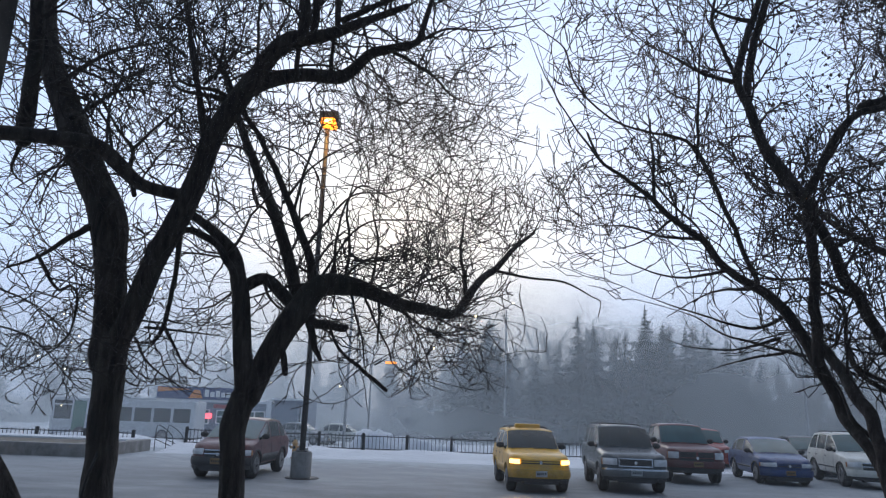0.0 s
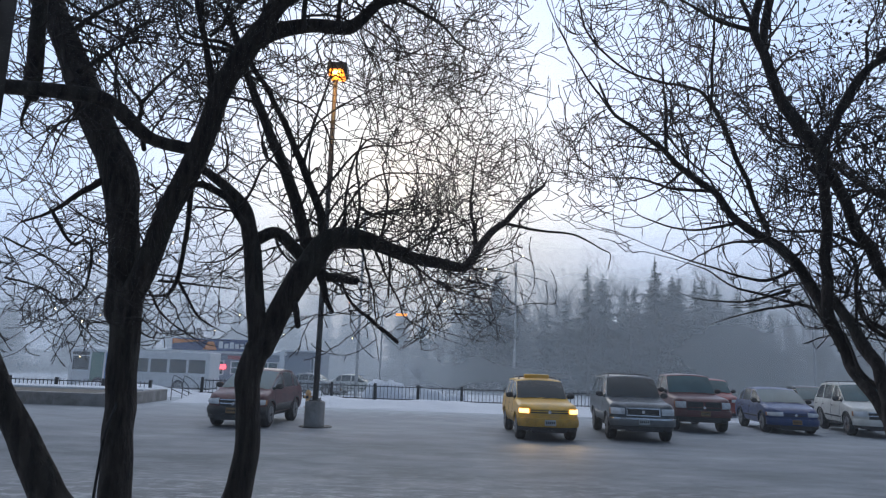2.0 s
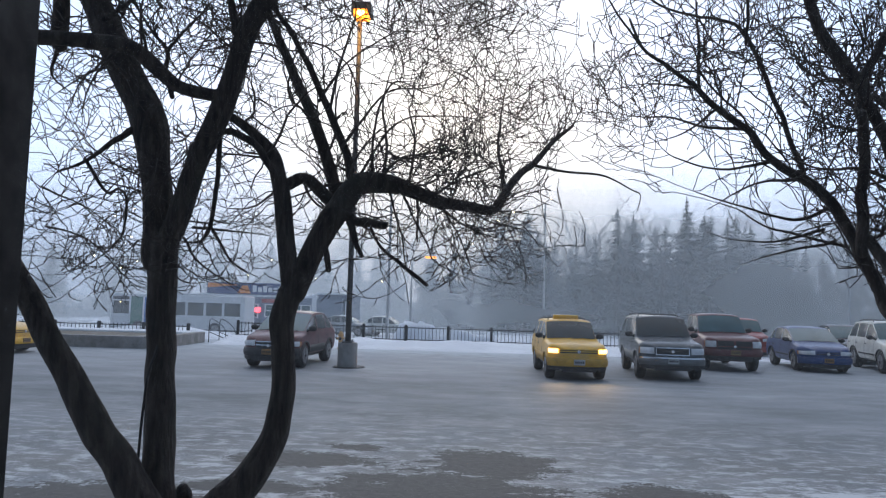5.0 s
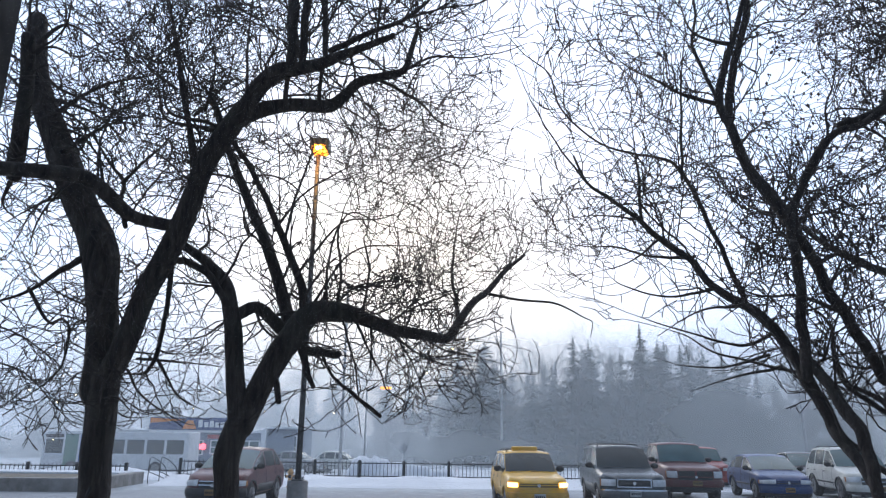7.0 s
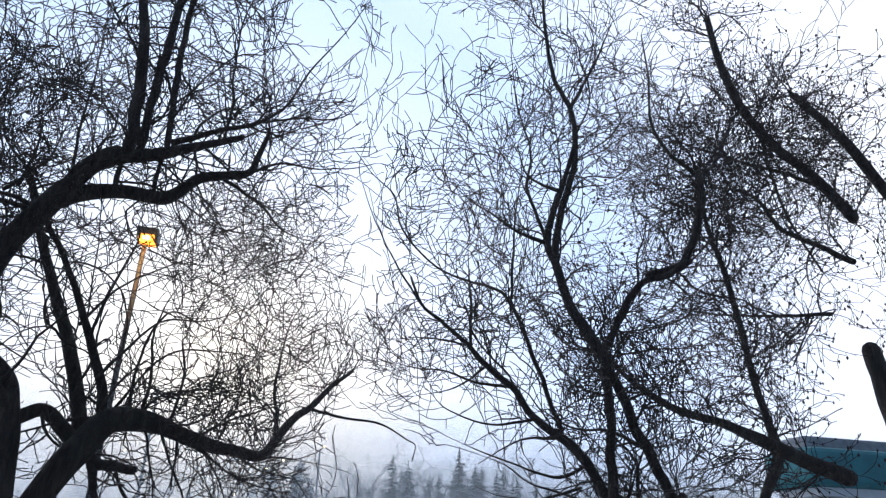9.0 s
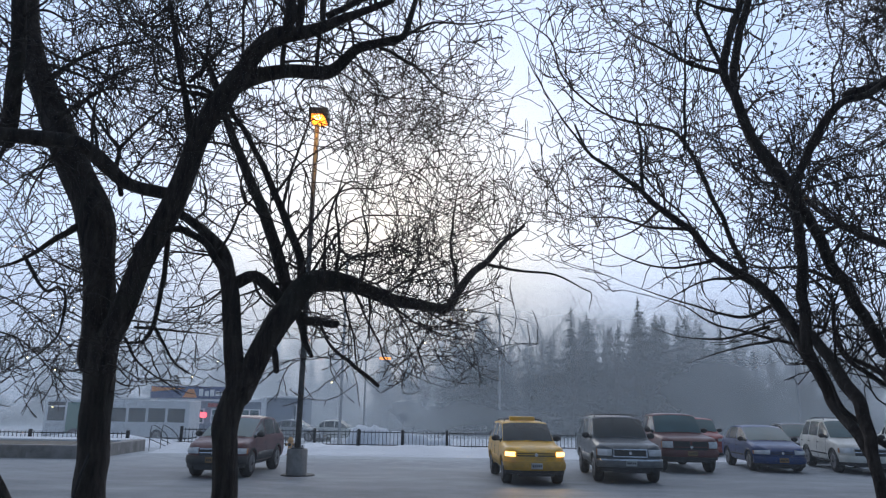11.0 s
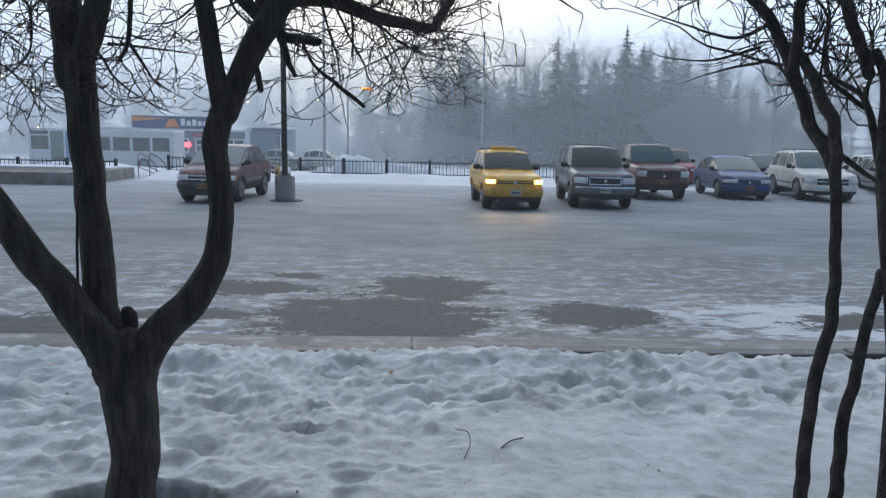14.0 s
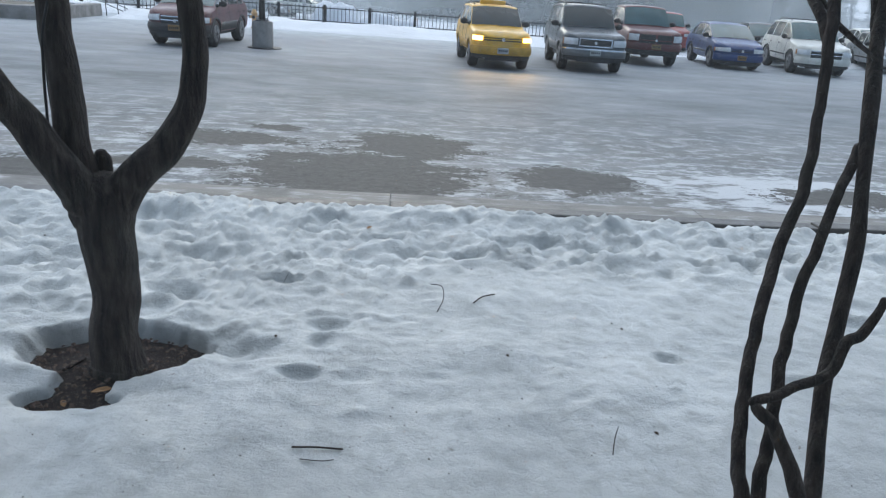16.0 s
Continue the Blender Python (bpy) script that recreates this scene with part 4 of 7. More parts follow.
limb("stem", tree_R, (1.50, 1.76, 0.12, 0.0339), (1.48, 1.82, 0.36, 0.0307), (1.51, 1.96, 0.69, 0.0270), (1.55, 2.04, 0.94, 0.0267), (1.58, 2.10, 1.16, 0.0268), (1.59, 2.17, 1.38, 0.0229), (1.61, 2.27, 1.63, 0.0268), (1.68, 2.43, 1.85, 0.0239), (1.79, 2.62, 2.13, 0.0221), (1.80, 2.72, 2.27, 0.0166))
limb("limb", tree_R, (1.21, 1.86, 0.70, 0.0168), (1.34, 1.88, 0.74, 0.0168), (1.44, 1.90, 0.77, 0.0179), (1.49, 1.91, 0.81, 0.0190), (1.51, 1.92, 0.90, 0.0187), (1.57, 1.93, 0.93, 0.0175), (1.62, 1.95, 1.04, 0.0130))
limb("stub", tree_R, (1.21, 1.86, 0.70, 0.0123), (1.23, 1.84, 0.68, 0.0215), (1.27, 1.82, 0.64, 0.0229), (1.32, 1.80, 0.55, 0.0246), (1.39, 1.77, 0.40, 0.0279))
limb("branch", tree_R, (1.54, 2.50, 1.91, 0.0116), (1.48, 2.52, 1.96, 0.0125), (1.46, 2.53, 2.02, 0.0116), (1.44, 2.55, 2.11, 0.0096))
limb("branch", tree_R, (1.56, 2.50, 1.87, 0.0145), (1.60, 2.40, 1.81, 0.0140), (1.60, 2.30, 1.77, 0.0154))
limb("limb", tree_R, (1.69, 2.40, 1.69, 0.0146), (1.70, 2.45, 1.78, 0.0161), (1.70, 2.50, 1.88, 0.0149), (1.70, 2.55, 2.00, 0.0137), (1.69, 2.60, 2.09, 0.0125))
limb("branch", tree_R, (1.69, 2.60, 2.09, 0.0138), (1.67, 2.67, 2.13, 0.0131), (1.63, 2.73, 2.18, 0.0144), (1.65, 2.80, 2.28, 0.0125))
limb("branch", tree_R, (1.70, 2.60, 2.09, 0.0109), (1.74, 2.65, 2.18, 0.0100), (1.76, 2.70, 2.28, 0.0091))
limb("limb", tree_R, (1.47, 2.36, 1.79, 0.0148), (1.48, 2.48, 1.90, 0.0189), (1.49, 2.60, 1.99, 0.0215), (1.47, 2.64, 2.10, 0.0230), (1.45, 2.68, 2.19, 0.0248), (1.43, 2.73, 2.29, 0.0228), (1.38, 2.77, 2.40, 0.0216), (1.30, 2.81, 2.49, 0.0194), (1.20, 2.85, 2.57, 0.0162), (1.11, 2.89, 2.71, 0.0148), (1.00, 2.93, 2.81, 0.0132), (0.92, 2.98, 2.92, 0.0116), (0.81, 3.02, 3.03, 0.0089), (0.72, 3.06, 3.12, 0.0071), (0.67, 3.10, 3.27, 0.0052))
limb("limb", tree_R, (1.41, 2.60, 2.18, 0.0215), (1.44, 2.65, 2.36, 0.0212), (1.48, 2.70, 2.55, 0.0209), (1.50, 2.75, 2.73, 0.0216), (1.52, 2.80, 2.87, 0.0244))
limb("limb", tree_R, (1.77, 2.70, 2.18, 0.0226), (1.71, 2.72, 2.35, 0.0231), (1.64, 2.74, 2.50, 0.0236), (1.59, 2.76, 2.66, 0.0224), (1.54, 2.78, 2.80, 0.0228), (1.52, 2.80, 2.89, 0.0231))
limb("limb", tree_R, (1.53, 2.80, 2.86, 0.0310), (1.48, 2.86, 3.00, 0.0286), (1.42, 2.91, 3.15, 0.0242), (1.39, 2.97, 3.37, 0.0210), (1.37, 3.03, 3.54, 0.0196), (1.45, 3.09, 3.77, 0.0174), (1.55, 3.14, 4.01, 0.0145), (1.65, 3.20, 4.29, 0.0103))
limb("limb", tree_R, (1.52, 2.80, 2.88, 0.0178), (1.60, 2.78, 3.03, 0.0178), (1.68, 2.76, 3.18, 0.0168), (1.75, 2.74, 3.25, 0.0157), (1.86, 2.72, 3.29, 0.0156), (1.98, 2.70, 3.37, 0.0156))
limb("branch", tree_R, (1.78, 2.70, 2.05, 0.0130), (1.72, 2.73, 2.10, 0.0122), (1.66, 2.77, 2.16, 0.0135), (1.64, 2.80, 2.25, 0.0137), (1.66, 2.83, 2.41, 0.0130), (1.60, 2.87, 2.51, 0.0121), (1.58, 2.90, 2.57, 0.0112))
limb("branch", tree_R, (1.39, 3.00, 2.55, 0.0127), (1.30, 3.04, 2.85, 0.0132), (1.23, 3.09, 3.10, 0.0136), (1.15, 3.13, 3.26, 0.0126), (0.99, 3.18, 3.32, 0.0103), (0.82, 3.22, 3.40, 0.0092), (0.65, 3.27, 3.60, 0.0094), (0.60, 3.31, 3.83, 0.0083), (0.48, 3.36, 3.97, 0.0070), (0.36, 3.40, 4.15, 0.0058))
limb("branch", tree_R, (0.98, 3.10, 2.95, 0.0098), (1.00, 3.17, 3.21, 0.0102), (1.01, 3.23, 3.34, 0.0078), (1.02, 3.30, 3.60, 0.0054))
limb("branch", tree_R, (1.51, 3.00, 2.41, 0.0103), (1.38, 3.08, 2.36, 0.0093), (1.21, 3.15, 2.42, 0.0072), (1.06, 3.22, 2.48, 0.0062), (0.95, 3.30, 2.54, 0.0038))
limb("branch", tree_R, (1.52, 2.90, 2.23, 0.0087), (1.38, 2.98, 2.28, 0.0079), (1.24, 3.05, 2.33, 0.0069), (1.15, 3.12, 2.41, 0.0059), (1.05, 3.20, 2.46, 0.0037))
limb("branch", tree_R, (1.15, 3.00, 2.74, 0.0094), (1.00, 3.08, 2.77, 0.0084), (0.86, 3.15, 2.83, 0.0074), (0.75, 3.22, 2.85, 0.0063), (0.62, 3.30, 2.89, 0.0039))
limb("branch", tree_R, (0.70, 3.00, 3.10, 0.0060), (0.62, 3.12, 3.30, 0.0063), (0.56, 3.25, 3.50, 0.0053), (0.49, 3.38, 3.75, 0.0056), (0.43, 3.50, 4.02, 0.0044))
limb("branch", tree_R, (1.34, 3.00, 3.51, 0.0148), (1.21, 3.05, 3.58, 0.0114), (1.09, 3.10, 3.69, 0.0103), (1.00, 3.15, 3.77, 0.0079), (0.90, 3.20, 3.89, 0.0067))
limb("branch", tree_R, (1.15, 3.00, 3.12, 0.0084), (1.17, 3.00, 3.41, 0.0086), (1.19, 3.00, 3.67, 0.0075), (1.23, 3.00, 3.91, 0.0064))
limb("branch", tree_R, (1.40, 2.90, 3.77, 0.0147), (1.31, 2.93, 3.81, 0.0111), (1.24, 2.97, 3.89, 0.0101), (1.21, 3.00, 4.06, 0.0077))
limb("branch", tree_R, (1.66, 2.80, 2.48, 0.0129), (1.56, 2.87, 2.55, 0.0111), (1.41, 2.93, 2.56, 0.0090), (1.27, 3.00, 2.66, 0.0070))
limb("branch", tree_R, (1.55, 2.70, 2.64, 0.0095), (1.64, 2.65, 2.68, 0.0083), (1.71, 2.60, 2.63, 0.0081))
limb("limb", tree_R, (1.44, 3.10, 3.46, 0.0205), (1.50, 3.13, 3.75, 0.0196), (1.63, 3.17, 4.15, 0.0178), (1.65, 3.20, 4.52, 0.0169), (1.56, 3.23, 4.78, 0.0137), (1.54, 3.27, 5.12, 0.0115), (1.54, 3.30, 5.53, 0.0084))
limb("branch", tree_R, (1.65, 3.20, 4.58, 0.0126), (1.86, 3.25, 4.98, 0.0117), (2.05, 3.30, 5.43, 0.0106))
limb("branch", tree_R, (1.35, 3.00, 3.54, 0.0121), (1.29, 3.08, 3.87, 0.0113), (1.35, 3.15, 4.14, 0.0104), (1.30, 3.22, 4.53, 0.0094), (1.30, 3.30, 5.01, 0.0066))
limb("limb", tree_R, (1.80, 2.80, 3.31, 0.0190), (1.97, 2.77, 3.38, 0.0204), (2.06, 2.75, 3.53, 0.0207), (2.12, 2.73, 3.77, 0.0239), (2.10, 2.70, 3.89, 0.0214))
limb("branch", tree_R, (2.10, 2.70, 3.87, 0.0160), (1.96, 2.73, 4.01, 0.0149), (1.89, 2.75, 4.20, 0.0125), (1.92, 2.77, 4.52, 0.0115), (1.93, 2.80, 4.86, 0.0105))
limb("branch", tree_R, (2.11, 2.70, 3.86, 0.0133), (2.26, 2.73, 4.03, 0.0138), (2.43, 2.77, 4.33, 0.0144), (2.55, 2.80, 4.47, 0.0133))
limb("limb", tree_S, (3.54, 3.60, 2.52, 0.0520), (3.32, 3.63, 2.60, 0.0462), (3.04, 3.67, 2.71, 0.0403), (2.79, 3.70, 2.81, 0.0281), (2.49, 3.73, 2.88, 0.0235), (2.27, 3.77, 3.01, 0.0174), (2.12, 3.80, 3.15, 0.0128))
limb("limb", tree_S, (2.83, 3.60, 2.22, 0.0289), (2.98, 3.64, 2.44, 0.0299), (3.12, 3.67, 2.64, 0.0341), (3.11, 3.71, 2.88, 0.0239), (3.10, 3.75, 3.10, 0.0230), (3.10, 3.79, 3.44, 0.0221), (3.07, 3.83, 3.89, 0.0196), (3.01, 3.86, 4.25, 0.0166), (3.01, 3.90, 4.64, 0.0153))
limb("limb", tree_S, (4.07, 3.60, 4.37, 0.0403), (3.89, 3.67, 4.70, 0.0379), (3.69, 3.73, 4.94, 0.0349), (3.58, 3.80, 5.17, 0.0358), (3.48, 3.87, 5.49, 0.0349), (3.42, 3.93, 5.98, 0.0300), (3.44, 4.00, 6.47, 0.0246))
limb("branch", tree_S, (3.97, 3.60, 4.01, 0.0284), (3.76, 3.68, 4.15, 0.0253), (3.56, 3.76, 4.28, 0.0258), (3.46, 3.84, 4.56, 0.0248), (3.30, 3.92, 4.66, 0.0213), (3.08, 4.00, 4.68, 0.0176))
limb("branch", tree_S, (3.27, 3.60, 5.18, 0.0209), (3.48, 3.70, 5.06, 0.0232), (3.60, 3.80, 4.85, 0.0214), (3.77, 3.90, 4.49, 0.0213), (4.09, 4.00, 4.11, 0.0232))
limb("branch", tree_S, (4.06, 3.70, 4.65, 0.0229), (3.74, 3.83, 4.83, 0.0196), (3.48, 3.95, 4.95, 0.0180), (3.25, 4.08, 5.10, 0.0164), (3.06, 4.20, 5.23, 0.0105))
limb("branch", tree_S, (3.78, 3.70, 3.63, 0.0174), (3.43, 3.80, 3.61, 0.0158), (3.09, 3.90, 3.61, 0.0141), (2.82, 4.00, 3.65, 0.0107))

limb("trunk", tree_S, (4.6, 3.9, 0.0, 0.13), (4.62, 3.88, 0.9, 0.11), (4.45, 3.8, 1.8, 0.10), (4.1, 3.65, 2.8, 0.08), (4.05, 3.7, 3.4, 0.06))
limb("limb", tree_S, (4.45, 3.8, 1.8, 0.07), (4.7, 3.7, 2.8, 0.06), (5.0, 3.7, 3.8, 0.05), (4.4, 3.7, 5.0, 0.04), (4.0, 3.8, 5.6, 0.03))

PATHS = {}


def grow(tree, seed, count, keep, reach, droop, thick=1.0, knobs=0.0):
    """Fine branching off the limbs: side branches, twigs and short spurs, as three-sided tubes in one mesh."""
    r = random.Random(seed)
    segs = []

    def shoot(p, d, length, rad, level, slack):
        n = max(4, int(length / (0.045 if level < 2 else 0.028)))
        n = min(n, 17)
        step = length / n
        pts, d = [p], d.normalized()
        turn = Vector((r.gauss(0, 1), r.gauss(0, 1), r.gauss(0, 1))) * 0.10
        zig = d.cross(Vector((r.gauss(0, 1), r.gauss(0, 1), r.gauss(0, 1)))).normalized() * (r.uniform(0.16, 0.42) if level < 2 else r.uniform(0.08, 0.28))
        for i in range(n):
            if r.random() < 0.6:
                zig = -zig
            if r.random() < 0.35:
                turn = Vector((r.gauss(0, 1), r.gauss(0, 1), r.gauss(0, 1))) * (0.17 if level else 0.12)
            d = (d + turn + zig + Vector((0, 0, droop * (1 if level else 0.6)))).normalized()
            q = pts[-1] + d * step
            if not keep(q, slack):
                break
            pts.append(q)
            if level < 2 and i > 0:
                for _ in range(1 if r.random() < (0.66 if level == 0 else 0.46) else 0):
                    side = d.cross(Vector((r.gauss(0, 1), r.gauss(0, 1), r.gauss(0, 1)))).normalized()
                    nd = d * r.uniform(0.35, 0.9) + side * r.uniform(0.5, 1.0) + Vector((0, 0, 0.15))
                    ln = length * r.uniform(0.25, 0.75) if level == 0 else r.uniform(0.03, 0.20)
                    shoot(q, nd, ln, rad * (0.62 if level == 0 else 0.72) * (1 - 0.4 * i / n), level + 1, slack)
        if len(pts) > 2:
            segs.append((pts, rad, level))

    paths = [t for t in TREES[tree.name] if t[2] in ("limb", "branch") or (t[2] == "stem" and t[0][-1][2] > 2.2)]
    lens = [np.linalg.norm(np.diff(p, axis=0), axis=1).sum() * (1.0 if rd.mean() < 0.05 else 0.6) for p, rd, _ in paths]
    for (path, rad, nm), ln in zip(paths, lens):
        k = int(count * ln / sum(lens) + r.random())
        for _ in range(k):
            i = min(len(path) - 2, int(len(path) * (r.random() ** 0.8)))
            if path[i][2] < 1.75:
                continue
            t = Vector(path[i + 1] - path[i]).normalized()
            side = t.cross(Vector((r.gauss(0, 1), r.gauss(0, 1), r.gauss(0, 1)))).normalized()
            d = t * r.uniform(0.1, 0.9) + side + Vector((0, 0, r.uniform(0.0, 0.5)))
            length = r.uniform(0.35, 1.0) * reach * (0.75 + 0.5 * (rad[i] < 0.02))
            shoot(Vector(path[i]), d, length, min(rad[i] * 0.5, r.uniform(0.0045, 0.0092)) * thick, 0, r.gauss(0, 0.04))
        # the tip runs out into a shoot
        if nm in ("limb", "branch") and rad[-1] < 0.025:
            t = Vector(path[-1] - path[-2])
            shoot(Vector(path[-1]), t, r.uniform(0.25, 0.6), min(rad[-1], 0.008), 0, 0.06)
    base = Vector(tree.location)
    verts, faces, kv, kf = [], [], [], []
    for pts, rad, level in segs:
        n = len(pts)
        b = len(verts)
        for i, p in enumerate(pts):
            t = (pts[min(i + 1, n - 1)] - pts[max(i - 1, 0)]).normalized()
            u = t.orthogonal().normalized()
            v = t.cross(u)
            q = rad * (1 - 0.62 * i / (n - 1))
            q = max(q, 0.0022)
            o = p - base
            verts += [tuple(o + u * q), tuple(o + (u * -0.5 + v * 0.87) * q), tuple(o + (u * -0.5 - v * 0.87) * q)]
        for i in range(n - 1):
            a = b + 3 * i
            faces += [(a, a + 1, a + 4, a + 3), (a + 1, a + 2, a + 5, a + 4), (a + 2, a, a + 3, a + 5)]
        # bud or berry at the tip
        if level >= 1 and r.random() < 0.5 + knobs:
            c = pts[-1] - base
            s = r.uniform(0.002, 0.0042) * (1 + 3.6 * knobs * (r.random() < 0.6))
            k = len(verts)
            verts += [tuple(c + Vector(w) * s) for w in ((1, 0, 0), (-1, 0, 0), (0, 1, 0), (0, -1, 0), (0, 0, 1.5), (0, 0, -1.5))]
            faces += [(k, k + 2, k + 4), (k + 2, k + 1, k + 4), (k + 1, k + 3, k + 4), (k + 3, k, k + 4), (k + 2, k, k + 5), (k + 1, k + 2, k + 5), (k + 3, k + 1, k + 5), (k, k + 3, k + 5)]
    ob = raw("twig_tangle", verts, faces, TWIG, tree, "fine dark tangled bare twigs")
    tagged(ob, kind="stuff")
    PATHS[tree.name] = segs


def bearing(p):
    """Slopes to the side and up from the window."""
    k = max(p.y, 0.3)
    return p.x / k, (p.z - EYE) / k


def keep_A(p, slack):
    a, e = bearing(p)
    if p.y < 1.9 or p.y > 6.0 or p.z < 1.99 + slack - 0.25 * max(0, -p.x - 1.6):
        return False
    edge = 0.13 + 0.02 * math.sin(e * 23) - 0.06 * max(0, e - 0.55)
    if e < 0.24:
        edge = 0.05 + 0.08 * max(0.0, e - 0.02) / 0.22
    return a < edge + slack


def keep_R(p, slack):
    a, e = bearing(p)
    if p.y < 1.6 or p.y > 6.0 or p.z < 2.02 + slack:
        return False
    # the crown's lower left rim rises away from the stems
    edge = 0.19 + 0.025 * math.sin(e * 19)
    if e < 0.24:
        edge += (0.24 - e) * 1.7
    return a > edge - slack


def keep_S(p, slack):
    a, e = bearing(p)
    return p.y > 2.6 and p.z > 2.3 and a > 0.42 - slack


grow(tree_A, 5, 375, keep_A, 0.76, 0.006, 1.08)
grow(tree_R, 9, 235, keep_R, 0.76, 0.02, 0.88)
grow(tree_S, 13, 350, keep_S, 0.8, 0.0, 1.0, 0.5)

# string of small warm bulbs wound through the twigs
lights = thing("string_lights", pose(-1.5, 3.2, 2.0), "thin dark string of small warm bulbs among twigs", "string lights")
bulb_mesh = None
pool = [s for s in PATHS[tree_A.name] if len(s[0]) > 4 and s[0][-1].z < 2.4]
rb = random.Random(3)
for i in range(26):
    if i < 20:
        q = rb.choice(pool)[0][-1]
    else:
        q = rb.choice(PATHS[tree_A.name])[0][-1]
    q = q - Vector((-1.5, 3.2, 2.0))
    if bulb_mesh is None:
        bm = bmesh.new()
        bmesh.ops.create_icosphere(bm, subdivisions=2, radius=0.0029)
        bulb_mesh = part("bulb", bm, BULB, lights)
        bulb_mesh.location = q
    else:
        o = new("bulb", bulb_mesh.data)
        o.parent, o.location = lights, q
rod("cable", [(0.10, -0.15, -0.22), (0.084, -0.22, -0.38), (0.074, -0.23, -0.52), (0.066, -0.23, -0.67), (0.066, -0.23, -0.85), (0.10, -0.20, -1.0)], 0.006, BLACK, lights, "thin black hanging cable")

# ---------------------------------------------------------------- vehicles
def wheel(parent, x, y, r, width, side):
    w = new("wheel")
    w.parent, w.location = parent, (x, y, r)
    turn = pose(0, 0, 0, 0, 90, 0)
    bm = cyl(r, r, width, turn, 28, 0.03)
    part("tyre", bm, RUBBER, w, smooth=True)
    bm = cyl(r * 0.66, r * 0.62, 0.03, pose(side * width * 0.5, 0, 0) @ pose(0, 0, 0, 0, 90 * side, 0), 24, 0.006)
    part("rim", bm, RIM, w)
    for k in range(5):
        a = 72 * k
        bm = box(-0.012, 0.012, -0.03, 0.03, r * 0.12, r * 0.6, 0.006)
        bm.transform(pose(side * (width * 0.5 + 0.018), 0, 0) @ pose(0, 0, 0, a, 0, 0))
        part("spoke", bm, RIM, w)
    part("hub_cap", cyl(r * 0.16, r * 0.13, 0.03, pose(side * (width * 0.5 + 0.025), 0, 0) @ pose(0, 0, 0, 0, 90 * side, 0), 14), BLACK, w)
    return w


